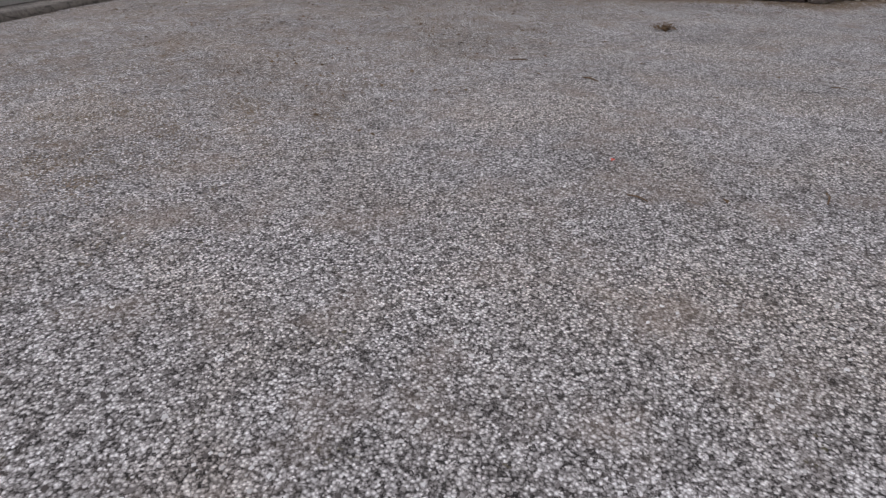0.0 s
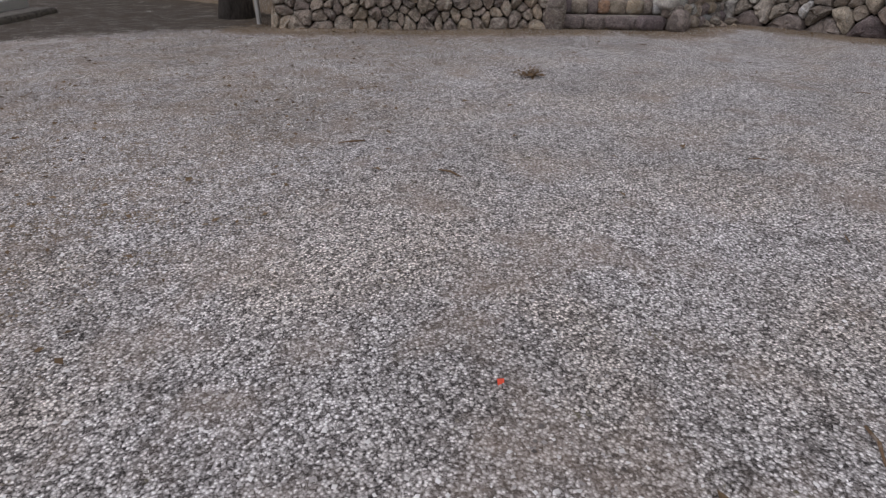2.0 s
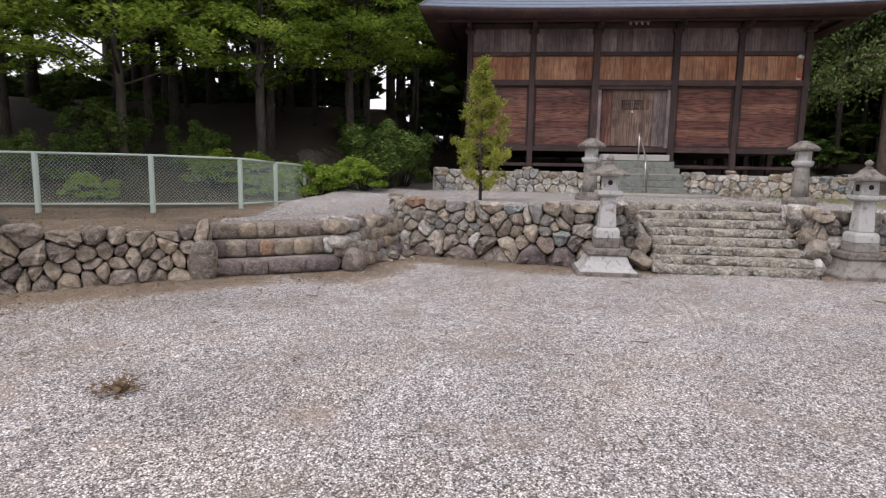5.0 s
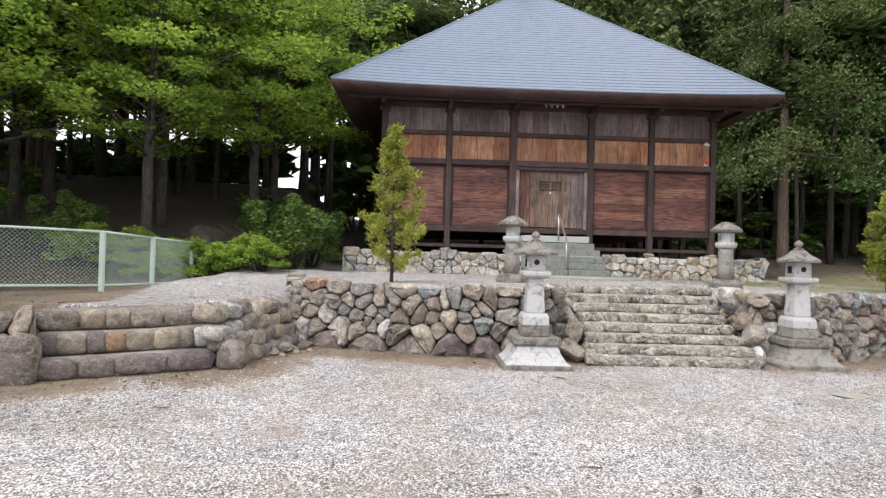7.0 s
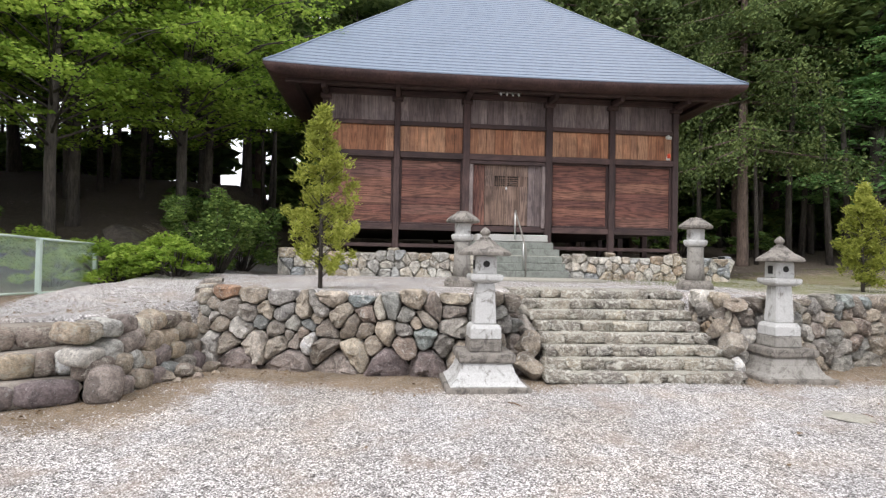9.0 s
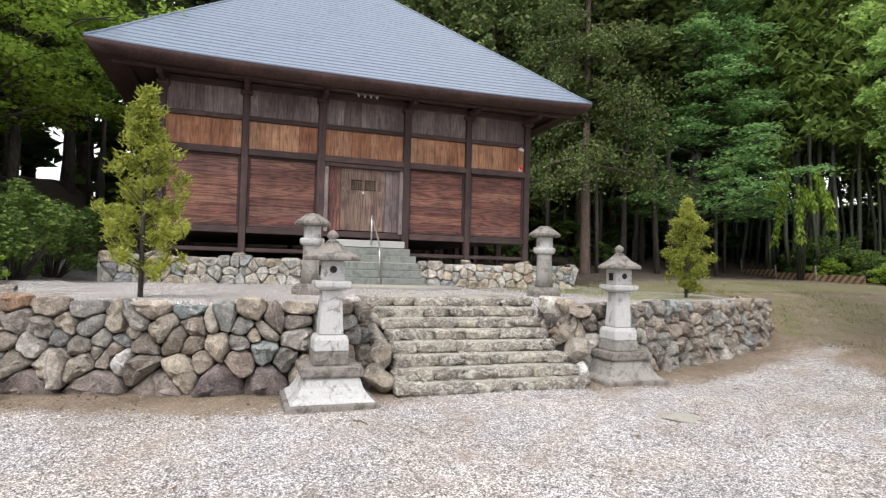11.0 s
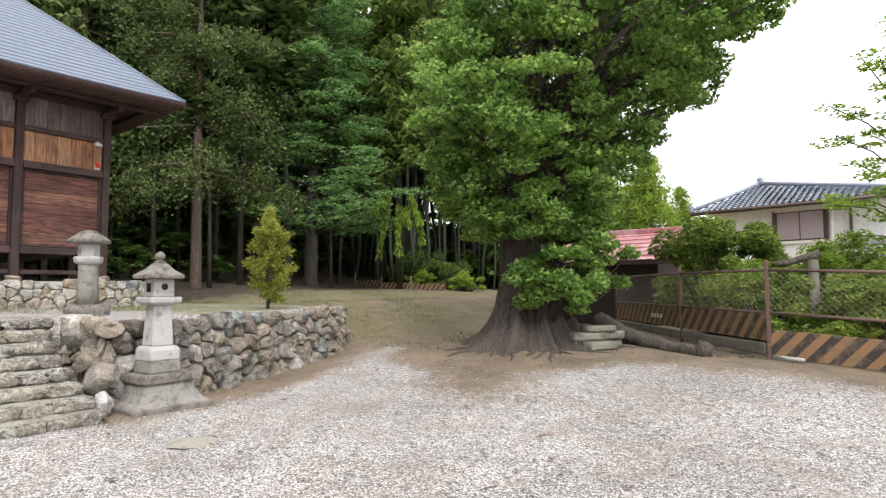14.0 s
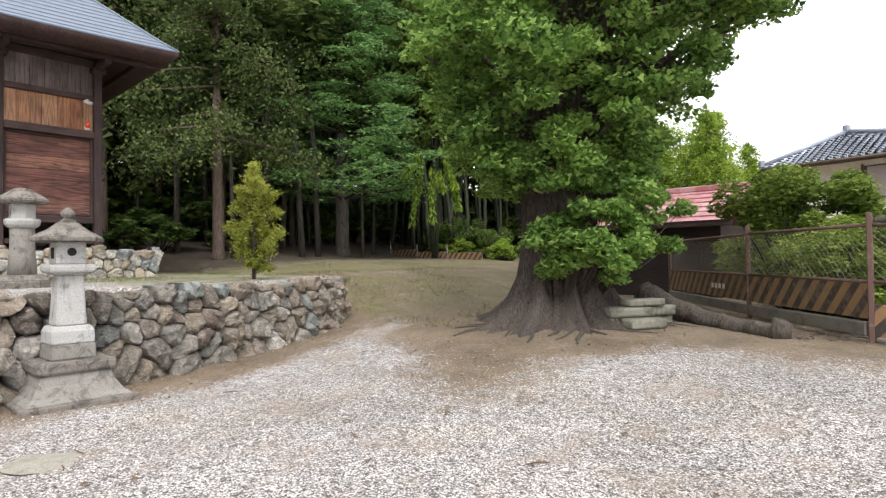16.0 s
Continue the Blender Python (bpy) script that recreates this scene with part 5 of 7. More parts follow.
def fir_tree(seed, h, wide, base, mat, bark, label, at, per=46, leaf=0.2, droop=0.1, thick=0.2, layers=None, name="conifer_tree", flat=0.35, pads=False, slim=False):
    """A conifer: flat fans of foliage (pads), or hanging sprays in clumps with dark gaps between them."""
    r = np.random.default_rng(seed)
    q = random.Random(seed)
    t = thing(name, at, 0, label=label, category="tree")
    bits = [tube([(0, 0, -0.25), (0.03, 0, 0.3), (0.05, 0.02, h * 0.4), (0, 0.05, h * 0.75), (0, 0, h)], [thick * 1.5, thick, thick * 0.75, thick * 0.4, 0.02], 9, 0.08, seed)]
    pts = []
    n = layers or int((h - base) / 0.42)
    for k in range(n):
        f = (k + q.uniform(-0.3, 0.3)) / n
        z = base + (h - base) * max(0.0, f)
        L = wide * (1 - max(0.0, f)) ** 0.75 * q.uniform(0.75, 1.15) + 0.2
        a0 = q.uniform(0, 6.28)
        for b in range(7 if pads else 6):
            a = a0 + b * 6.283 / (7 if pads else 6) + q.uniform(-0.3, 0.3)
            if q.random() < (0.12 if pads else 0.38):
                continue
            l = L * q.uniform(0.55, 1.25)
            end = Vector((l * math.cos(a), l * math.sin(a), z - droop * l + (0.18 if pads else 0.08) * l))
            bits.append(tube([(0, 0, z), end], [0.02 + 0.012 * l, 0.006], 4))
            for g in ((0.5, 0.72, 0.92, 1.02) if pads else (0.3, 0.55, 0.78, 1.0)):
                m = int(per * (0.4 + l / wide) / 4 * q.uniform(0.6, 1.4))
                side = q.uniform(-0.3, 0.3) * l * g
                c = np.array([g * end.x - side * math.sin(a), g * end.y + side * math.cos(a), z + (end.z - z) * g ** 1.4 + q.uniform(-0.1, 0.1)])
                spread = (0.08 + 0.085 * l, 0.08 + 0.085 * l, 0.045) if pads else (0.09 + 0.075 * l, 0.09 + 0.075 * l, 0.10 + 0.05 * l)
                off = r.normal(0, 1, (m, 3)) * spread
                off[:, 2] -= (0.25 if pads else 0.6) * np.hypot(off[:, 0], off[:, 1])
                pts.append(c + off)
    part("trunk", joined("trunk", bits, bark, True), t)
    part("crown", leaf_mesh("crown", np.concatenate(pts), leaf, mat, r, flat, droop=droop * 2, long=1.25, slim=slim), t)
    return t


def bush(seed, rad, h, n, mat, label, at, leaf=0.09, name="bush", slim=False, clumps=26):
    r = np.random.default_rng(seed)
    q = random.Random(seed)
    t = thing(name, at, 0, label=label, category="bush")
    cl, bits = [], []
    for k in range(clumps):
        a, d = q.uniform(0, 6.28), rad * q.random() ** 0.5 * 0.85
        z = h * q.uniform(0.12, 0.92) * (1.1 - 0.45 * d / rad)
        cl.append((d * math.cos(a), d * math.sin(a), z, rad * q.uniform(0.16, 0.32), h * q.uniform(0.08, 0.17), n / clumps))
        bits.append(tube([(0.1 * math.cos(a), 0.1 * math.sin(a), -0.1), (d * 0.6 * math.cos(a), d * 0.6 * math.sin(a), z * 0.6), cl[-1][:3]], [0.03, 0.018, 0.005], 5))
    part("branchwork", joined("branchwork", bits, M_BARK, True), t)
    part("crown", leaf_mesh("crown", cloud_of(cl, r), leaf, mat, r, 1.0, slim=slim), t)
    return t


def young_conifer(seed, h, wide, at, label):
    r = np.random.default_rng(seed)
    q = random.Random(seed)
    t = thing("young_conifer", at, 0, label=label, category="shrub")
    bits = [tube([(0, 0, -0.1), (0.02, 0.01, h * 0.5), (0, 0, h * 0.95)], [0.035, 0.022, 0.006], 7)]
    pts = []
    for k in range(74):
        f = (k + q.random()) / 74
        z = h * (0.06 + 0.86 * f)
        prof = min(1, 0.5 + f * 2.4) * (1 - f) ** 0.8 + 0.05
        l = wide * prof * q.uniform(0.35, 1.3)
        a = q.uniform(0, 6.28)
        end = Vector((l * math.cos(a), l * math.sin(a), z + l * q.uniform(0.15, 0.75)))
        bits.append(tube([(0, 0, z - 0.05), end], [0.009, 0.003], 4))
        for g in (0.45, 0.7, 0.9, 1.05):
            if q.random() < 0.2:
                continue
            m = int(34 + 40 * l / wide)
            c = np.array([g * end.x, g * end.y, z + (end.z - z) * g]) + np.array([q.uniform(-0.05, 0.05), q.uniform(-0.05, 0.05), q.uniform(-0.03, 0.05)])
            pts.append(c + r.normal(0, 1, (m, 3)) * (0.033, 0.033, 0.045))
    part("stem", joined("stem", bits, M_BARK, True), t)
    part("foliage", leaf_mesh("foliage", np.concatenate(pts), 0.036, L_GOLD, r, 1.4, droop=-0.7, long=1.7, slim=True), t)
    return t


young_conifer(11, 2.85, 0.58, (14.75, 3.1, 1.05), "slender yellow-green young conifer on the terrace edge")
young_conifer(12, 2.1, 0.5, (16.1, -6.68, gz(16.1, -6.68)), "yellow-green young conifer on the grassy bank")


def ginkgo(at):
    r = np.random.default_rng(21)
    q = random.Random(21)
    t = thing("ginkgo_tree", at, 0, label="huge leafy green ginkgo tree with spreading fissured roots", category="tree")
    # fluted trunk that flares out into roots
    prof = [(-0.25, 1.85), (-0.08, 1.5), (0.05, 1.2), (0.2, 0.98), (0.42, 0.8), (0.75, 0.67), (1.2, 0.6), (2.2, 0.55), (3.5, 0.48), (5.5, 0.4), (8, 0.28), (11, 0.12)]
    n = 220
    rough = [q.uniform(-1, 1) for _ in range(n)]
    v, f = [], []
    for z, w in prof:
        flute = max(0, 1 - z / 2.4)
        for i in range(n):
            a = i * 2 * math.pi / n
            k = 1 + flute * (0.15 * math.sin(5 * a + 0.6) + 0.11 * math.sin(11 * a + 1.3) + 0.07 * math.sin(19 * a) + 0.05 * math.sin(31 * a + 2)) + 0.04 * math.sin(7 * a + z * 2) + 0.03 * math.sin(37 * a + z) + 0.028 * math.sin(59 * a + 1.5 * math.sin(z * 3)) + 0.022 * rough[i] + 0.008 * q.uniform(-1, 1)
            v.append((w * k * math.cos(a), w * k * math.sin(a), z + 0.03 * q.uniform(-1, 1)))
    for j in range(len(prof) - 1):
        for i in range(n):
            m = (i + 1) % n
            f.append((j * n + i, j * n + m, (j + 1) * n + m, (j + 1) * n + i))
    part("trunk", mesh_of("trunk", v, f, M_BARK_GINKGO, True), t, None, "dark deeply fissured trunk")
    # roots on the ground
    for k, (a, l, w) in enumerate([(0.9 + 0.21 * j, 1.5 + 0.55 * ((j * 7) % 5) / 4, 0.028 + 0.01 * (j % 3)) for j in range(17)]):
        pts = []
        for s in (0.45, 0.65, 0.85, 1.0):
            x, y = l * s * math.cos(a + 0.15 * math.sin(4 * s + k)), l * s * math.sin(a + 0.15 * math.sin(4 * s + k))
            pts.append((x, y, gz(at[0] + x, at[1] + y) - at[2] + w * 0.3 * (1.2 - s)))
        part("root", joined("root", [tube(pts, [w * 1.3, w, w * 0.7, w * 0.3], 8, 0.12, k)], M_BARK_GINKGO, True), t)
    bits, cl = [], []
    base, h = 2.1, 13.5
    total = 1500
    for k in range(total):
        fz = (k + q.random()) / total
        z = base + (h - base) * fz
        reach = (1.2 + 2.1 * min(1.0, (z - base) / 4.2) ** 0.85) * (1 - max(0.0, (z - 9.5) / 6.5))
        a = q.gauss(radians(222), 0.75) if z > 4.5 and q.random() < 0.35 else q.uniform(0, 6.28)
        reach *= 1 + 0.62 * math.cos(a - radians(222)) * min(1, max(0, (z - 4.0) / 2.8)) + 0.10 * math.sin(3 * a + z * 0.9) + 0.06 * math.sin(5 * a - z * 2.3)
        d = reach * q.uniform(0.3, 1.0) ** 0.33 * q.uniform(0.93, 1.06)
        c = (d * math.cos(a), d * math.sin(a), z)
        rad = q.uniform(0.17, 0.4)
        cl.append((*c, rad, rad * q.uniform(0.5, 0.85), 185 * q.uniform(0.6, 1.4) * (rad / 0.33)))
        if k % 8 == 0:
            zz = max(1.8, z - 0.6 * d)
            bits.append(tube([(0, 0, zz), (c[0] * 0.6, c[1] * 0.6, zz + (z - zz) * 0.75), c], [0.1, 0.05, 0.012], 6))
    for k in range(260):
        z, a = q.uniform(5.2, 9.6), q.gauss(radians(222), 0.6)
        d = q.uniform(1.6, 2.6 + 0.34 * (z - 5.2))
        cl.append((d * math.cos(a), d * math.sin(a), z, q.uniform(0.28, 0.5), q.uniform(0.14, 0.28), 170))
    for k in range(130):
        z, a = 2.3 + 8.5 * k / 130, k * 2.4
        d = q.uniform(0.5, 1.4) * (0.75 if z < 3.4 else 1.2)
        cl.append((d * math.cos(a), d * math.sin(a), z, 0.6, 0.4, 100))
    part("branchwork", joined("branchwork", bits, M_BARK_GINKGO, True), t)
    part("crown", leaf_mesh("crown", cloud_of(cl, r), 0.076, L_GINKGO, r, 0.9, True), t)
    # young shoots from the base, in full leaf
    cl, bits = [], []
    for k in range(60):
        a = q.uniform(1.85, 4.15)
        d = q.uniform(0.7, 1.3) + 0.75 * max(0, math.sin((a - 2.0) * 1.2)) * q.random()
        z = q.uniform(0.75, 1.65 + 0.4 * min(1, max(0, (a - 2.0) / 0.7)))
        c = (d * math.cos(a), d * math.sin(a), z)
        cl.append((*c, 0.22, 0.17, 210))
        bits.append(tube([(0.7 * math.cos(a), 0.7 * math.sin(a), 0.5), c], [0.015, 0.005], 5))
    part("sucker_growth", joined("sucker_growth", bits, M_BARK_GINKGO, True), t)
    part("sucker_foliage", leaf_mesh("sucker_foliage", cloud_of(cl, r), 0.075, L_GINKGO, r, 0.9, True), t, None, "bright green sprouting leaves")
    return t


ginkgo((11.9, -9.75, 0.28))


def build_forest():
    q = random.Random(77)
    # named trees near the hall
    fir_tree(31, 17.0, 3.4, 4.3, L_CYPRESS, M_BARK_RED, "tall cypress with bare reddish trunk beside the hall", (27.6, -11.7, gz(27.6, -11.7)), 330, 0.12, 0.35, 0.21, None, "cypress_tree", 0.9)
    fir_tree(32, 18.5, 4.3, 2.5, L_FIR, M_BARK, "fir tree with layered blue-green foliage", (27.9, -17.7, gz(27.9, -17.7)), 360, 0.15, 0.0, 0.31, 27, "fir_tree", 0.8, True)
    c1 = fir_tree(33, 15.5, 3.2, 4.8, L_CYPRESS, M_BARK_RED, "tall dark cypress of the wood behind the hall", (31.5, -9.0, gz(31.5, -9.0)), 72, 0.235, 0.35, 0.2, None, "cypress_tree", 0.9, slim=True)
    for x, y, s in [(31, -13.5, 1.0), (34, -12, 1.15), (32.5, -16.5, 1.1), (36, -8, 1.3), (38, -14, 1.35), (36, -19, 1.3), (32, -22, 1.05), (38.5, -3, 1.35), (44, -9, 1.6), (34, -25, 1.1), (40, -24, 1.4), (34, -20, 1.2), (47, -16, 1.75), (46, -1, 1.7), (44, -22, 1.6), (34.5, -5.5, 1.2), (41, -18, 1.45), (50, -8, 1.8), (39, 3.5, 1.4), (43, 9, 1.6), (47, 4, 1.75), (37.5, 9, 1.4), (41, -12, 1.5), (30, 19.5, 1.2), (12.5, 24, 1.0), (16, 27, 1.1), (9.5, 29, 1.1)]:
        copy_thing(c1, pose(x, y, gz(x, y), 0, 0, q.uniform(0, 360)) @ Matrix.Scale(s, 4))
    b1 = broad_tree(41, 12.0, 3.7, 3.2, 8500, L_BROAD, M_BARK, 0.21, 0.17, "tall broadleaf tree of the wooded slope", slim=True, clumps=44)
    b2 = broad_tree(42, 10.0, 3.6, 2.9, 20000, L_MAPLE, M_BARK, 0.125, 0.13, "light green maple with spreading layered boughs", clumps=40)
    b3 = broad_tree(43, 13.0, 3.3, 4.0, 8500, L_BROAD, M_BARK, 0.21, 0.2, "tall dark tree of the wooded slope", lean=(0.8, 0.4), slim=True, clumps=44)
    spots1 = [(23.5, 14.6), (28.5, 12.2), (26, 18.5), (31, 21), (22, 23), (39, 16), (20, 29), (36, 24), (16.5, 22), (13, 29), (35, 14), (43, 20), (29, 27), (48, 25), (40, 29), (49, 12), (42, -29), (27, -30), (35, -31), (34.0, 8.8), (43.2, 14.6)]
    spots2 = [(18.6, 13.2), (20.3, 9.95), (23.6, 8.15), (17.0, 17.0), (22.6, 10.6), (22.0, 14.6), (26.2, 8.2), (30.0, 9.6), (19.4, 17.5)]
    spots3 = [(25.6, 12.2), (24.2, 15.2), (29, 16), (21.5, 20.5), (15, 24), (40, 12), (28, 24), (36, 19), (33, 13), (44, 17)]
    for first, spots in ((b1, spots1), (b2, spots2), (b3, spots3)):
        for i, (x, y) in enumerate(spots):
            tall = 1.0 + 0.55 * float(step(26, 42, math.hypot(x - 5, y)))
            m = pose(x, y, gz(x, y), 0, 0, q.uniform(0, 360)) @ Matrix.Scale(q.uniform(0.9, 1.12) * tall, 4)
            if i == 0:
                first.matrix_basis = m
            else:
                copy_thing(first, m)
    # bamboo
    r = np.random.default_rng(9)
    stems = []
    for s in range(3):
        b = thing("bamboo", (0, 0, 0), label="slender bamboo stem with light green leaves arching over", category="bamboo", group="bamboo grove")
        pts = [(0, 0, -0.2)] + [(0.9 * (k / 9) ** 3 * (1 + 0.3 * s), 0.1 * math.sin(k + s), 0.95 * k) for k in range(1, 10)]
        part("stem", joined("stem", [tube(pts, [0.05] * 7 + [0.035, 0.02, 0.008], 7)], M_BAMBOO, True), b)
        cl = []
        for k in range(22):
            f = random.Random(s * 50 + k).random()
            z = 3.6 + 5.6 * f
            i = min(8, int(z / 0.95))
            px = pts[i][0]
            a = k * 2.4
            d = 0.75 * (1.15 - 0.6 * f)
            cl.append((px + d * math.cos(a), d * math.sin(a), z - 0.15, 0.55, 0.4, 78))
        part("foliage", leaf_mesh("foliage", cloud_of(cl, r), 0.17, L_BAMBOO, r, 0.6, droop=0.6, long=1.4, slim=True), b)
        stems.append(b)
    spots = [(30.5 + q.uniform(0, 5.0), -17.5 - i * 0.25 + q.uniform(-1.0, 1.0)) for i in range(36)] + [(21 + i * 0.55, -25.5 - 0.2 * i + q.uniform(-1, 1)) for i in range(24)] + [(25.0 + q.uniform(0, 4.5), -21.8 - i * 0.2) for i in range(20)] + [(31.5 + q.uniform(0, 6), -11 - i * 0.34 + q.uniform(-0.6, 0.6)) for i in range(26)]
    for i, (x, y) in enumerate(spots):
        m = pose(x, y, gz(x, y), q.uniform(-4, 4), q.uniform(-4, 4), q.uniform(0, 360)) @ Matrix.Scale(q.uniform(0.85, 1.25) * (1.45 if 60 <= i < 80 else 1.15), 4)
        if i < 3:
            stems[i].matrix_basis = m
        else:
            copy_thing(stems[i % 3], m)
    # bare thin trunks in the dark wood
    pole = thing("thin_tree", label="thin bare trunk standing in the dark wood", category="tree", group="thin trunks of the dark wood")
    part("trunk", joined("trunk", [tube([(0, 0, -0.2), (0.05, 0, 3), (0.0, 0.1, 7), (0.1, 0, 11)], [0.11, 0.085, 0.07, 0.03], 7, 0.06)], M_BARK, True), pole)
    part("crown", leaf_mesh("crown", cloud_of([(q.uniform(-1, 1), q.uniform(-1, 1), 6 + q.uniform(0, 5), 0.9, 0.6, 75) for _ in range(16)], r), 0.34, L_CYPRESS, r, slim=True), pole)
    spots = [(27 + q.uniform(0, 11), -8.5 - i * 0.42) for i in range(30)] + [(26 + q.uniform(0, 14), 6.5 + i * 0.55) for i in range(28)] + [(34 + q.uniform(0, 8), -8 + i * 1.1) for i in range(14)]
    for i, (x, y) in enumerate(spots):
        m = pose(x, y, gz(x, y), q.uniform(-3, 3), q.uniform(-3, 3), q.uniform(0, 360)) @ Matrix.Scale(q.uniform(0.7, 1.3), 4)
        if i == 0:
            pole.matrix_basis = m
        else:
            copy_thing(pole, m)
    # undergrowth
    u1 = bush(51, 1.15, 2.2, 7000, L_BUSH, "leafy green undergrowth bush at the wood's edge", (19.7, 6.05, gz(19.7, 6.05)), 0.085, slim=True)
    u2 = bush(52, 0.85, 0.9, 3600, L_MAPLE, "low bright green bush at the wood's edge", (18.3, 6.9, gz(18.3, 6.9)), 0.075, slim=True)
    u3 = bush(53, 1.3, 1.7, 1100, L_BUSH, "dark leafy undergrowth inside the wood", (30, -10.5, gz(30, -10.5)), 0.22, slim=True, clumps=12)
    near = [(19.6, 11.6), (19.0, 14.0), (21.6, 5.9), (22.9, 7.4), (17.6, 15.2), (26.8, -22.9), (25.6, -23.2), (23.4, -22.9)]
    low = [(18.6, 8.9), (19.3, 9.4), (18.0, 7.5), (18.1, 6.3), (18.9, 10.6), (17.0, 13.0), (15.0, 15.0), (25.0, -22.2), (22.2, -22.2)]
    deep = [(23.5, 16), (25.5, 8.4), (16.2, 18), (29, -13), (24, 19), (33, -15), (34, -10), (33, -21), (36, -14), (35, -17), (31.5, -19), (38, -10), (37, -22), (40, -6), (29, -25), (25.5, -25)]
    deep += [(6 + 2.2 * k, 31 - 0.5 * k) for k in range(9)] + [(40 - 0.55 * k, 14.2 + 1.15 * k) for k in range(18)] + [(33.5 - 0.5 * k, 13.5 + 1.5 * k) for k in range(11)] + [(41, 5.6), (38, 6.6)] + [(43 + 3 * math.sin(k * 2.1), -32 + k * 1.9) for k in range(20)] + [(34 + 2 * math.sin(k * 1.7), -27 + k * 1.3) for k in range(15)] + [(20 + 1.6 * k, -27.5 - 0.45 * k) for k in range(13)] + [(22 + 3 * k, -33 - 0.4 * k) for k in range(8)]
    for first, spots in ((u1, near), (u2, low), (u3, deep)):
        for x, y in spots:
            copy_thing(first, pose(x, y, gz(x, y), 0, 0, q.uniform(0, 360)) @ Matrix.Scale(q.uniform(0.75, 1.2) * (3.7 if x > 39.5 else 2.7 if y < -30 else 1.8 if x > 32 or y < -26 else 1.0), 4))
    # outcrop, its shade put into the dark stone colour
    rock = thing("rock_outcrop", (21.6, 8.75, gz(21.6, 8.75)), label="grey-brown rock outcrop on the shaded slope", category="rock")
    part("rock", boulder(0.8, 501, M_SHADE_ROCK, 1.1), rock, pose(0, 0, -0.2, 0, 10, 30))
    part("rock", boulder(0.55, 502, M_SHADE_ROCK, 0.9), rock, pose(-0.3, -0.9, -0.1, 0, 0, 80))


build_forest()


# ---------------------------------------------------------------- side terrace: fence, stump
def chain_link(w, h, gap, mat, r=0.003):
    """Diagonal wire netting in the xz plane, w wide and h high."""
    bits = []
    k = -h
    while k < w:
        for s in (1, -1):
            a, b = (k, 0.0), (k + h, h)
            if a[0] < 0:
                a = (0.0, -k)
            if b[0] > w:
                b = (w, w - k)
            if b[0] - a[0] < 0.01:
                continue
            if s < 0:
                a, b = (w - a[0], a[1]), (w - b[0], b[1])
            bits.append(tube([(a[0], 0.004 * s, a[1]), (b[0], 0.004 * s, b[1])], [r, r], 3))
        k += gap
    return joined("netting", bits, mat)


def mesh_fence(name, pts, base, h, mat_post, mat_net, post_w, gap, label, rails=(0.02, 1.0), net_from=0.0, post_extra=0.0, rail_r=0.02, wire=0.003):
    f = thing(name, (*pts[0], gz(*pts[0])), label=label, category="fence")
    o = f.matrix_basis.inverted()
    for i, (x, y) in enumerate(pts):
        z = base(x, y)
        part("post", box(post_w, post_w, h + 0.25 + post_extra, mat_post, 0.008), f, o @ pose(x, y, z + (h + post_extra - 0.25) / 2, 0, 0, 0))
        if i + 1 < len(pts):
            x1, y1 = pts[i + 1]
            z1 = base(x1, y1)
            d = math.dist((x, y), (x1, y1))
            turn = math.degrees(math.atan2(y1 - y, x1 - x))
            slope = (z1 - z) / d
            m = o @ pose(x, y, z, 0, 0, turn)
            m = m @ Matrix(((1, 0, 0, 0), (0, 1, 0, 0), (slope, 0, 1, 0), (0, 0, 0, 1)))
            for k in rails:
                part("rail", joined("rail", [tube([(0, 0, h * k), (d, 0, h * k + slope * d)], [rail_r, rail_r], 8)], mat_post, True), f, o @ pose(x, y, z, 0, 0, turn))
            net = chain_link(d, h * (1 - net_from), gap, mat_net, wire)
            net.transform(Matrix(((1, 0, 0, 0), (0, 1, 0, 0), (slope, 0, 1, h * net_from), (0, 0, 0, 1))))
            part("netting", net, f, o @ pose(x, y, z, 0, 0, turn))
    return f


mesh_fence("green_fence", [(11.4, 14.6), (12.1, 12.7), (12.83, 10.85), (13.58, 9.16), (14.66, 7.95), (16.3, 7.88), (18.0, 7.8)], lambda x, y: 0.87 - 0.03 * max(0.0, x - 14.0), 0.92, M_GREEN_PAINT, M_GREEN_PAINT, 0.075, 0.065, "pale green painted netting fence on the side terrace", wire=0.0026)


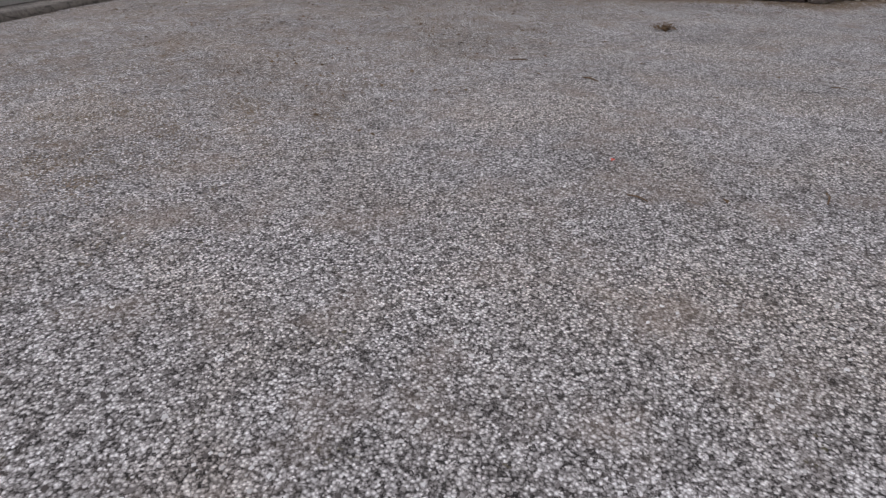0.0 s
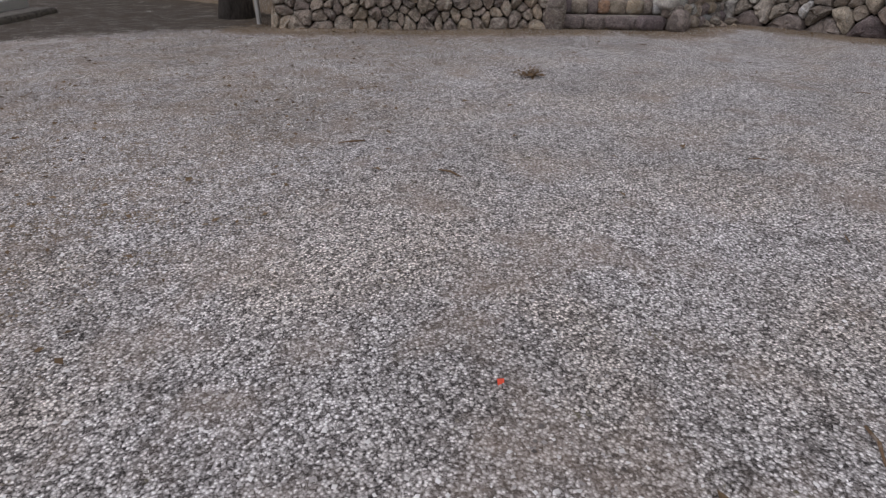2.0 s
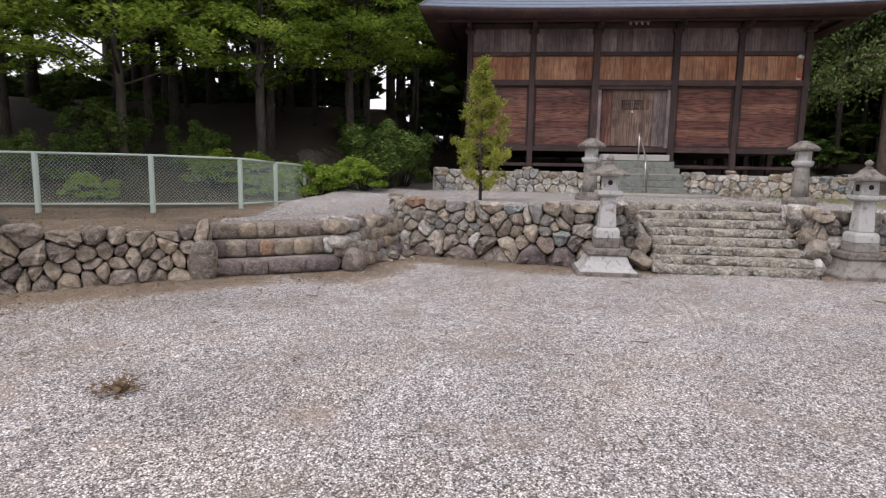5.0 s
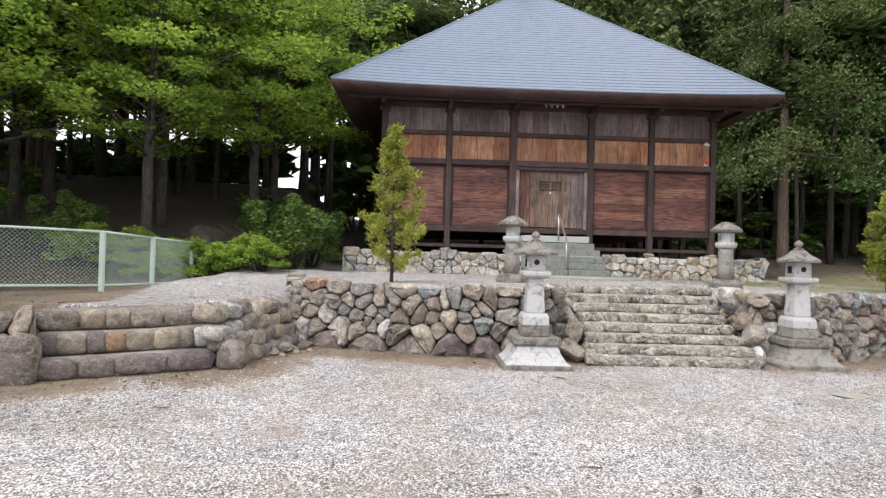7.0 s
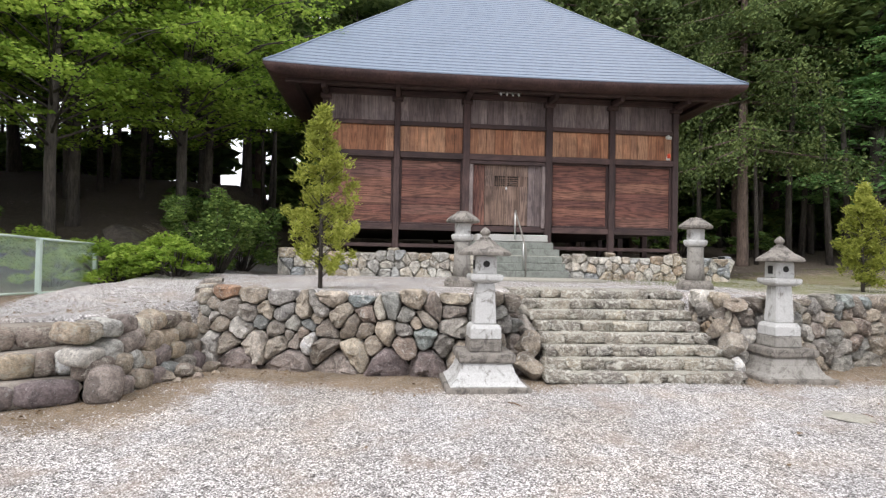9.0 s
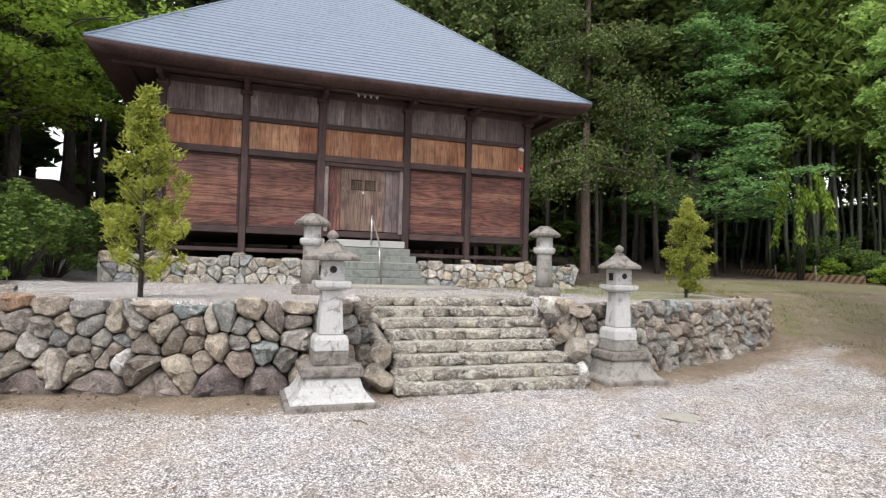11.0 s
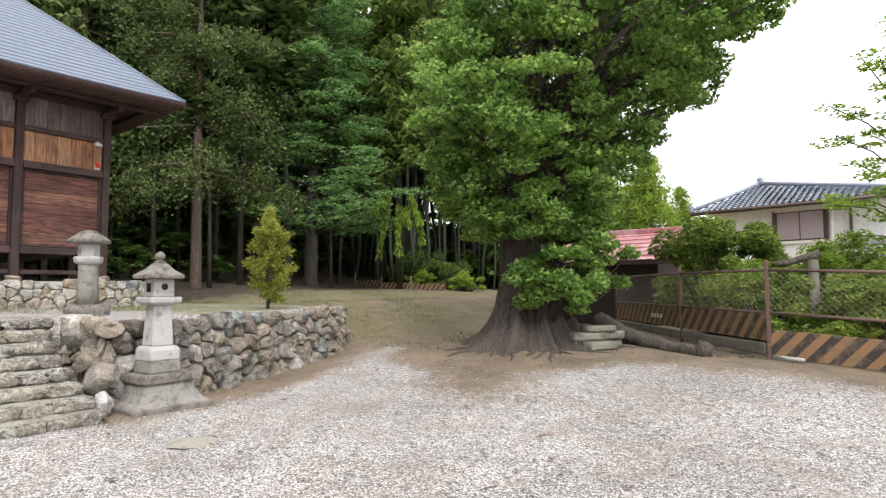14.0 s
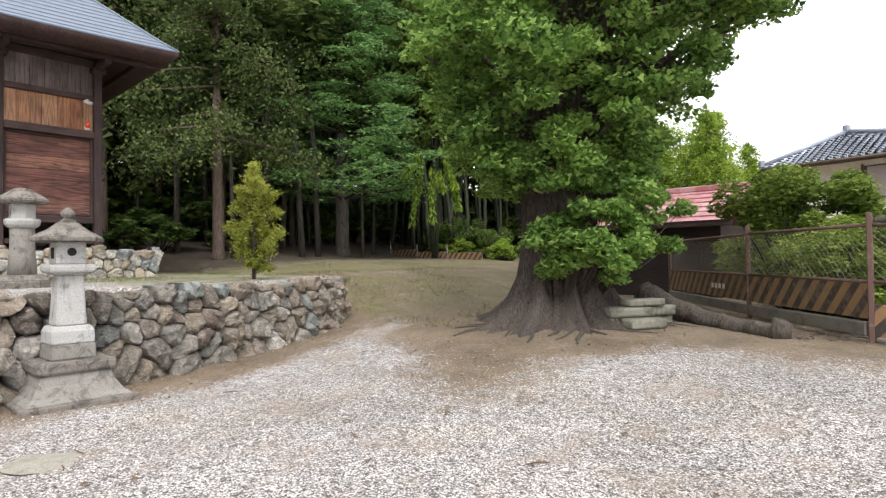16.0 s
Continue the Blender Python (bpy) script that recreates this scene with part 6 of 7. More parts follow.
def build_stump():
    q = random.Random(4)
    x0, y0 = 10.0, 9.94
    t = thing("tree_stump", (x0, y0, gz(x0, y0)), label="large weathered grey tree stump with split grain on the terrace", category="tree stump")
    n = 90
    v, f = [], []
    prof = [(-0.15, 0.72), (0.0, 0.64), (0.1, 0.59), (0.22, 0.56), (0.38, 0.535), (0.56, 0.52), (0.6, 0.46), (0.52, 0.36), (0.46, 0.2)]
    jag = [q.uniform(-1, 1) for _ in range(n)]
    for z, w in prof:
        for i in range(n):
            a = i * 2 * math.pi / n
            k = 1 + 0.1 * math.sin(3 * a + 1) + 0.05 * math.sin(9 * a) + 0.03 * math.sin(19 * a + 2) + 0.045 * jag[i] + 0.012 * q.uniform(-1, 1)
            v.append((w * k * math.cos(a), w * k * math.sin(a), z + (0.08 * math.sin(a * 2 + 0.5) + 0.07 * jag[(i * 7) % n] + 0.03 * q.uniform(-1, 1)) * (z > 0.4)))
    for j in range(len(prof) - 1):
        for i in range(n):
            m = (i + 1) % n
            f.append((j * n + i, j * n + m, (j + 1) * n + m, (j + 1) * n + i))
    f.append(tuple((len(prof) - 1) * n + i for i in range(n)))
    part("wood", mesh_of("wood", v, f, M_STUMP, True), t)
    for k, (a, l) in enumerate([(3.6, 0.85), (4.7, 0.8), (5.7, 0.95), (2.5, 0.85)]):
        part("root", joined("root", [tube([(0.5 * math.cos(a), 0.5 * math.sin(a), 0.2), (0.8 * l * math.cos(a), 0.8 * l * math.sin(a), 0.06), (l * math.cos(a), l * math.sin(a), -0.05)], [0.13, 0.09, 0.04], 8, 0.12, k)], M_STUMP, True), t)


build_stump()
stake = tagged(new("stake", box(0.075, 0.075, 0.72, M_CONCRETE_PALE, 0.008)), "pale grey marker stake beside the low wall", "stake")
stake.matrix_basis = pose(8.45, 11.72, gz(8.45, 11.72) + 0.28, 3, -7, 20)
end_rock = tagged(new("boulder", cobble(1.15, 0.7, 0.42, 91, M_MOSSY)), "large yellowish mossy boulder capping the end of the low wall", "boulder")
end_rock.matrix_basis = pose(8.72, 11.0, 0.66, 4, 6, -62)
broad_tree(67, 11.5, 3.0, 4.6, 4500, L_BROAD, M_BARK, 0.22, 0.27, "tall dark-trunked tree at the edge of the gravel yard", (8.95, 13.0, gz(8.95, 13.0)), clumps=30, slim=True)


def build_slab():
    s = thing("concrete_slab", (-2.0, 9.54, 0), 37.8, label="raised grey concrete slab edge beside the gravel yard", category="slab")
    part("slab", box(14, 4.0, 0.4, M_CONCRETE_PALE, 0.02), s, pose(4.6, 2.6, 0.1))
    part("footing", box(14, 0.6, 0.2, M_GRANITE_DARK, 0.03, 0.006, 2), s, pose(4.6, 0.33, 0.0), "stained low footing")
    # thin dark plate standing in for the shadow on the slab's edge
    part("recess", box(0.35, 0.05, 0.16, M_DARK, 0.0), s, pose(6.6, 0.6, 0.17), "dark plate for the shadow on the slab edge")


build_slab()


# ---------------------------------------------------------------- right-hand boundary
def striped_board(fence, a, b, h, lift):
    (x, y), (x1, y1) = a, b
    d = math.dist(a, b)
    turn = math.degrees(math.atan2(y1 - y, x1 - x))
    z, z1 = gz(x, y), gz(x1, y1)
    part("striped_board", box(d - 0.06, 0.03, h, M_STRIPE, 0.004), fence, fence.matrix_basis.inverted() @ pose((x + x1) / 2, (y + y1) / 2, (z + z1) / 2 + lift + h / 2, 0, -math.degrees(math.atan2(z1 - z, d)), turn), "worn black and orange striped board")


GATE = [(12.3, -15.4), (9.68, -12.0), (7.82, -9.95), (5.9, -9.45), (3.9, -9.0), (1.9, -8.6)]
gf = mesh_fence("rusty_fence", GATE, lambda x, y: gz(x, y) + 0.05, 1.37, M_RUST, M_GALV, 0.06, 0.1, "rusty steel netting fence with striped boards below", rails=(0.49, 0.98), net_from=0.49, rail_r=0.022, wire=0.0022, post_extra=0.12)
for a, b in zip(GATE, GATE[1:]):
    near = a[0] < 8
    striped_board(gf, a, b, 0.42, 0.04 if near else 0.28)
    if not near:
        (x, y), (x1, y1) = a, b
        d = math.dist(a, b)
        part("ground_beam", box(d - 0.1, 0.09, 0.17, M_RAIL_WOOD, 0.012), gf, gf.matrix_basis.inverted() @ pose((x + x1) / 2, (y + y1) / 2, (gz(x, y) + gz(x1, y1)) / 2 + 0.15, 0, 0, math.degrees(math.atan2(y1 - y, x1 - x))), "grey weathered ground beam")
# a few pale painted plates on the boards
for k, s in enumerate((0.3, 0.38, 0.46, 0.54)):
    x, y = 11.0 + (9.68 - 11.0) * s, -13.7 + (-12.0 + 13.7) * s
    part("paint_mark", box(0.09, 0.012, 0.09, M_WHITE, 0.002), gf, gf.matrix_basis.inverted() @ pose(x + 0.022, y + 0.017, gz(x, y) + 0.5, 0, 0, 127), "pale worn painted mark")


marker = tagged(new("stone_marker", box(0.5, 0.3, 0.75, M_GRANITE_DARK, 0.05, 0.02, 5)), "dark weathered standing stone under the trees", "stone marker")
marker.matrix_basis = pose(31.0, -9.7, gz(31.0, -9.7) + 0.3, 3, 0, 25)


def build_far_barrier():
    f = thing("low_barrier", (26.4, -20.9, gz(26.4, -20.9)), label="low rusty striped barrier at the edge of the wood", category="barrier")
    o = f.matrix_basis.inverted()
    pts = [(28.6, -21.2), (26.4, -20.9), (24.3, -20.7), (22.2, -20.6)]
    for (x, y), (x1, y1) in zip(pts, pts[1:]):
        d = math.dist((x, y), (x1, y1))
        part("striped_board", box(d, 0.03, 0.32, M_STRIPE, 0.004), f, o @ pose((x + x1) / 2, (y + y1) / 2, (gz(x, y) + gz(x1, y1)) / 2 + 0.14, 0, 0, math.degrees(math.atan2(y1 - y, x1 - x))))
        part("stake", box(0.05, 0.05, 0.8, M_RAIL_WOOD, 0.006), f, o @ pose(x, y, gz(x, y) + 0.25, 8, 12, 0))


build_far_barrier()


def build_blocks():
    q = random.Random(6)
    for k, (u, v, z, sx, sy, turn) in enumerate([(0, 0, 0.07, 0.62, 0.3, 4), (0.55, 0.1, 0.07, 0.6, 0.3, -6), (0.1, -0.34, 0.07, 0.6, 0.28, 2), (0.02, -0.05, 0.215, 0.66, 0.32, -3), (0.62, 0.02, 0.215, 0.5, 0.3, 7), (0.3, -0.05, 0.345, 0.62, 0.3, 2)]):
        x, y = 10.75 - 0.47 * u + 0.88 * v, -9.6 - 0.88 * u - 0.47 * v
        b = tagged(new("concrete_block", box(sx, sy, 0.14 if z < 0.3 else 0.1, M_BLOCK, 0.008, 0.003, k)), "mossy grey concrete block stacked by the tree roots", "block", "stack of blocks")
        b.matrix_basis = pose(x, y, gz(10.75, -9.6) + z, 0, 0, 242 + turn)
    lg = thing("fallen_log", (10.2, -10.9, gz(10.2, -10.9)), label="grey weathered log lying along the fence", category="log")
    o = lg.matrix_basis.inverted()
    pts = [(11.1, -11.1, 0.75), (10.5, -10.95, 0.52), (9.9, -10.6, 0.4), (9.3, -10.2, 0.36), (8.75, -9.8, 0.36)]
    fine, wide = [], []
    for k in range(33):
        u = k / 8
        i = min(3, int(u))
        f = u - i
        fine.append(tuple(a + (b - a) * f + 0.012 * math.sin(k * 0.9 + c) for c, (a, b) in enumerate(zip(pts[i], pts[i + 1]))))
        wide.append((0.19 - 0.1 * u / 4) * (1 + 0.07 * math.sin(k * 0.8) + 0.03 * math.sin(k * 3.7)))
    part("trunk", joined("trunk", [tube(fine, wide, 16, 0.16, 2)], M_ROOT, True), lg, o)
    part("cut_end", joined("cut_end", [tube([(8.8, -9.83, 0.25), (8.72, -9.78, 0.52)], [0.14, 0.11], 12, 0.25, 4)], M_ROOT, True), lg, o, "splintered stump end")
    for k in range(26):
        x, y = 8.6 - q.uniform(-0.3, 0.7), -10.15 + q.uniform(-0.35, 0.35)
        a = q.uniform(0, 6.28)
        l = q.uniform(0.15, 0.4)
        z = gz(x, y)
        tw = tagged(new("twig", joined("twig", [tube([(0, 0, 0.01), (l * math.cos(a) * 0.5, l * math.sin(a) * 0.5, 0.05), (l * math.cos(a), l * math.sin(a), 0.02)], [0.008, 0.007, 0.003], 5)], M_STUMP, True)), "dry grey twig on the ground by the fence", "twig", "twigs by the fence")
        tw.location = (x, y, z)
    pv = tagged(new("plastic_pipe", joined("plastic_pipe", [tube([(0, 0, 0.05), (0.25, 0.42, 0.045)], [0.032, 0.032], 12)], M_CONCRETE_PALE, True)), "short grey plastic pipe lying on the ground", "pipe")
    pv.matrix_basis = pose(7.75, -9.85, gz(7.75, -9.85), 0, 0, 90)


build_blocks()


def build_shed():
    s = thing("red_roofed_shed", (14.5, -18.0, -0.1), label="small dark wooden shed with faded red sheet roof", category="shed")
    x0, x1 = -3.3, 1.2
    for sy in (1, -1):
        n = 7
        v, f = [], []
        for i in range(n):
            for t, lift in ((i / n, 0.03), ((i + 1) / n, 0.0)):
                y, z = sy * 1.6 * (1 - t), 2.32 + 0.95 * t + lift
                v += [(x0, y, z), (x1, y, z)]
        f = [(k, k + 1, k + 3, k + 2) for k in range(0, len(v) - 2, 2)]
        part("roof_slope", mesh_of("roof_slope", v, f, M_RED_ROOF), s, None, "faded red sheet roof")
    part("ridge_cap", box(x1 - x0 + 0.1, 0.22, 0.16, M_RED_ROOF, 0.02), s, pose((x0 + x1) / 2, 0, 3.3))
    part("wall_body", box(x1 - x0 - 0.5, 2.5, 2.3, M_WOOD_SHED, 0.02), s, pose((x0 + x1) / 2 + 0.1, 0, 1.1))
    part("eave_board", box(x1 - x0, 0.05, 0.12, M_WOOD_DARK, 0.01), s, pose((x0 + x1) / 2, 1.55, 2.26))


build_shed()


def tile_slope(name, a, b, c, d, course, roll, mat):
    """A tiled slope on the quadrilateral a, b (eave) to c, d (top), in wavy stepped courses."""
    a, b, c, d = map(Vector, (a, b, c, d))
    n = max(3, int(((a + b) / 2 - (c + d) / 2).length / course))
    m = max(8, int((b - a).length / roll) * 4)
    nrm = (b - a).cross(d - a).normalized()
    nrm = nrm if nrm.z > 0 else -nrm
    v, f = [], []
    for i in range(n):
        for t, lift in ((i / n, 0.05), (min(1, (i + 1.1) / n), 0.0)):
            l, r_ = a.lerp(d, t), b.lerp(c, t)
            wide = (b - a).length
            for q in range(m + 1):
                s = q / m
                p = l.lerp(r_, s)
                ph = (p - a).dot((b - a).normalized()) / roll
                v.append(p + nrm * (lift + 0.03 * math.sin(ph * 2 * math.pi)))
        k = 2 * i * (m + 1)
        for q in range(m):
            f.append((k + q, k + q + 1, k + m + 2 + q, k + m + 1 + q))
    return mesh_of(name, v, f, mat)


def build_house():
    h = thing("neighbour_house", (12.1, -22.9, 0.0), 168, label="cream plastered house with blue-grey tiled hip roof", category="house")
    L, D, ZE, ZR = 7.0, 5.2, 4.25, 5.28
    A, B = (1.85, 1.8), (1.95, 3.4)
    part("wall", box(L - 1.2, D - 1.2, 5.4, M_PLASTER, 0.02), h, pose(L / 2, D / 2, 1.5))
    rf = part("roof", mesh_of("roof", [(0, 0, ZE), (L, 0, ZE), (L, D, ZE), (0, D, ZE), (*A, ZR - 0.05), (*B, ZR - 0.05)], [(3, 2, 1, 0), (0, 1, 4), (1, 2, 5, 4), (2, 3, 5), (3, 0, 4, 5)], M_PLASTER), h, None, "tiled hip roof")
    part("tile_slope", tile_slope("tile_slope", (0, 0, ZE), (L, 0, ZE), (A[0] + 0.02, A[1], ZR), (*A, ZR), 0.2, 0.21, M_TILE), rf, None, "blue-grey wavy roof tiles")
    part("tile_slope", tile_slope("tile_slope", (0, D, ZE), (0, 0, ZE), (*A, ZR), (*B, ZR), 0.2, 0.21, M_TILE), rf, None, "blue-grey wavy roof tiles")
    for a in ((0, 0), (L, 0)):
        part("hip_ridge", joined("hip_ridge", [tube([(*a, ZE + 0.08), (*A, ZR + 0.08)], [0.08, 0.08], 8)], M_TILE, True), rf)
    part("ridge", joined("ridge", [tube([(*A, ZR + 0.08), (*B, ZR + 0.08)], [0.1, 0.1], 8)], M_TILE, True), rf)
    part("ridge_end", box(0.2, 0.22, 0.3, M_TILE, 0.05), rf, pose(*A, ZR + 0.16))
    part("hip_end", box(0.16, 0.16, 0.26, M_TILE, 0.03), rf, pose(0, 0, ZE + 0.15, 0, 0, 45))
    part("gutter", joined("gutter", [tube([(0, -0.06, ZE - 0.06), (L, -0.06, ZE - 0.06)], [0.06, 0.06], 8)], M_BROWN_FRAME, True), h)
    w = part("window", box(1.65, 0.1, 1.0, M_BROWN_FRAME, 0.01), h, pose(3.5, 0.6, 3.52), "brown framed sliding window")
    for k in (-1, 1):
        pane = part("pane", box(0.68, 0.012, 0.92, M_CURTAIN, 0), w, pose(0.36 * k, -0.055, 0), "pane with pinkish curtain behind")
        part("shutter_post", box(0.06, 0.14, 1.1, M_BROWN_FRAME, 0.01), w, pose(0.82 * k, -0.03, 0))
    part("drainpipe", joined("drainpipe", [tube([(4.45, 0.54, 4.2), (4.45, 0.54, 3.2), (4.45, 0.54, 2.4)], [0.04] * 3, 8)], M_PLASTER, True), h)
    part("drainpipe", joined("drainpipe", [tube([(5.0, 0.0, 4.15), (5.0, 0.5, 3.9), (5.0, 0.5, 1.0)], [0.045] * 3, 8)], M_BROWN_FRAME, True), h)
    part("band", box(L - 1.2, 0.06, 0.1, M_PLASTER, 0.01), h, pose(L / 2, 0.57, 2.95))
    part("lower_roof", tile_slope("lower_roof", (4.9, -0.6, 2.3), (10.5, -0.6, 2.3), (10.5, 0.62, 2.85), (4.9, 0.62, 2.85), 0.2, 0.21, M_TILE), h, None, "blue-grey tiled lower roof")


build_house()


def build_small_gate():
    g = thing("wooden_gate_post", (7.42, -12.8, -0.15), label="grey weathered post with curved roof beam behind the fence", category="gate")
    part("post", joined("post", [tube([(0, 0, -0.2), (0, 0, 2.1)], [0.1, 0.09], 12, 0.03)], M_RAIL_WOOD, True), g)
    part("beam", joined("beam", [tube([(0.7, 0.1, 2.02), (0.4, 0.05, 2.06), (0.1, 0, 2.15), (-0.12, -0.03, 2.23)], [0.05, 0.06, 0.07, 0.08], 10, 0.04)], M_STUMP, True), g, None, "curved grey roof beam")


build_small_gate()

hb = bush(61, 1.6, 3.2, 30000, L_HEDGE, "dense green clipped shrub behind the rusty fence", (9.4, -14.3, 0.2), 0.095, slim=True, clumps=44)
hb2 = bush(62, 1.15, 1.7, 13000, L_HEDGE, "light green shrub growing through the rusty fence", (8.0, -11.6, 0.3), 0.062, slim=True)
for first, x, y, s in ((hb2, 7.7, -14.0, 1.15), (hb, 5.6, -13.6, 0.62), (hb2, 8.6, -13.4, 1.1), (hb2, 6.3, -11.8, 1.0), (hb2, 4.4, -11.2, 1.1), (hb, 12.0, -20.2, 1.0), (hb2, 6.6, -15.6, 1.5), (hb, 3.6, -14.0, 1.1)):
    copy_thing(first, pose(x, y, gz(x, y), 0, 0, x * 50) @ Matrix.Scale(s, 4))
hb3 = bush(66, 1.2, 2.3, 15000, L_MAPLE, "light yellow-green shrub behind the rusty fence", (7.7, -13.7, 0.2), 0.075, slim=True)
copy_thing(hb3, pose(6.3, -12.6, 0.1, 0, 0, 80) @ Matrix.Scale(0.85, 4))
copy_thing(hb3, pose(5.0, -14.6, 0.1, 0, 0, 200) @ Matrix.Scale(1.25, 4))
broad_tree(63, 6.5, 1.7, 1.5, 9000, L_MAPLE, M_BARK, 0.085, 0.1, "slim broadleaf tree behind the rusty fence", (5.7, -13.2, 0.0), clumps=30)
far1 = broad_tree(64, 9, 3.4, 1.5, 15000, L_MAPLE, M_BARK, 0.14, 0.2, "light green tree in the distance beyond the shed", (24, -33, 0.3), clumps=44, slim=True)
for x, y, s in ((28, -36, 1.1), (21, -40, 1.0), (33, -40, 1.3), (27, -46, 1.2), (36, -33, 1.2)):
    copy_thing(far1, pose(x, y, gz(x, y), 0, 0, x * 31) @ Matrix.Scale(s, 4))

far2 = fir_tree(68, 8.5, 2.6, 0.6, L_MAPLE, M_BARK, "light green conifer in the distance beyond the shed", (17.6, -34.5, gz(17.6, -34.5)), 130, 0.14, 0.25, 0.16, 34, "conifer_tree", 0.9, slim=True)
for x, y, s in ((19.6, -33.5, 0.9), (16.3, -37.5, 0.85), (21.6, -35.5, 1.15), (23.5, -32.0, 1.2), (18.6, -39.0, 1.1)):
    copy_thing(far2, pose(x, y, gz(x, y), 0, 0, x * 57) @ Matrix.Scale(s, 4))


def drooping_bamboo(at):
    r = np.random.default_rng(71)
    q = random.Random(71)
    b = thing("bamboo", at, label="bamboo with drooping yellow-green plumes at the wood's edge", category="bamboo")
    cl = []
    for k in range(6):
        a = 1.2 + 2.6 * k / 5
        l = q.uniform(0.5, 1.7)
        top = (l * 0.7 * math.cos(a), l * 0.7 * math.sin(a), q.uniform(3.7, 4.5))
        end = (l * 1.2 * math.cos(a), l * 1.2 * math.sin(a), q.uniform(1.6, 3.6))
        part("stem", joined("stem", [tube([(0.1 * math.cos(a), 0.1 * math.sin(a), -0.2), (0.25 * math.cos(a), 0.25 * math.sin(a), 2.4), top, end], [0.03, 0.025, 0.015, 0.004], 6)], M_BAMBOO, True), b)
        for j in range(9):
            f = j / 8
            cl.append((top[0] + (end[0] - top[0]) * f, top[1] + (end[1] - top[1]) * f, top[2] + (end[2] - top[2]) * f, 0.17, 0.25, 34))
    part("foliage", leaf_mesh("foliage", cloud_of(cl, r), 0.13, L_MAPLE, r, 0.6, droop=1.8, long=1.6), b)


drooping_bamboo((24.6, -20.2, gz(24.6, -20.2)))


def build_hills():
    """A wooded ridge far off."""
    r = np.random.default_rng(3)
    m, nt, b = material("far_woods", 1.0)
    p = place(nt)
    # distance haze is put into these pale greyish greens
    c = ramp(nt, noise_tex(nt, p, 0.12, 6, 0.7), [(0.3, (0.10, 0.17, 0.12)), (0.7, (0.22, 0.31, 0.22))])
    nt.links.new(c, b.inputs["Base Color"])
    na, nr = 160, 14
    a = np.linspace(radians(-140), radians(-40), na)
    t = np.linspace(0, 1, nr)
    A, T = np.meshgrid(a, t, indexing="ij")
    top = 26 + 10 * np.sin(A * 5 + 0.6) + 5 * np.sin(A * 13) + 1.2 * np.sin(A * 90)
    R = 330 + 160 * T
    Z = top * np.sin(T * math.pi / 2) - 6 + r.uniform(-0.8, 0.8, A.shape)
    v = np.stack([10 + R * np.cos(A), R * np.sin(A), Z], -1).reshape(-1, 3)
    i = np.arange(na * nr).reshape(na, nr)
    f = np.stack([i[:-1, :-1], i[1:, :-1], i[1:, 1:], i[:-1, 1:]], -1).reshape(-1)
    structure("backdrop", quick_mesh("backdrop", v, f, 4, m, True), "hazy green wooded hills far away")


build_hills()


# ---------------------------------------------------------------- small things on the ground
def build_tuft():
    q = random.Random(15)
    t = thing("dry_twig_tuft", (7.1, 5.3, gz(7.1, 5.3)), label="small dry brown twig tuft lying on the gravel", category="twig")
    bits = []
    for k in range(34):
        a, l = q.uniform(0, 6.28), q.uniform(0.06, 0.2)
        bits.append(tube([(q.uniform(-0.05, 0.05), q.uniform(-0.05, 0.05), 0.01), (l * math.cos(a), l * math.sin(a), q.uniform(0.02, 0.12))], [0.004, 0.002], 4))
    part("twig_bundle", joined("twig_bundle", bits, M_TWIG), t)
    r = np.random.default_rng(2)
    part("dry_foliage", leaf_mesh("dry_foliage", r.normal(0, 1, (90, 3)) * (0.09, 0.07, 0.02) + (0, 0, 0.045), 0.05, L_DRY, r), t)


build_tuft()


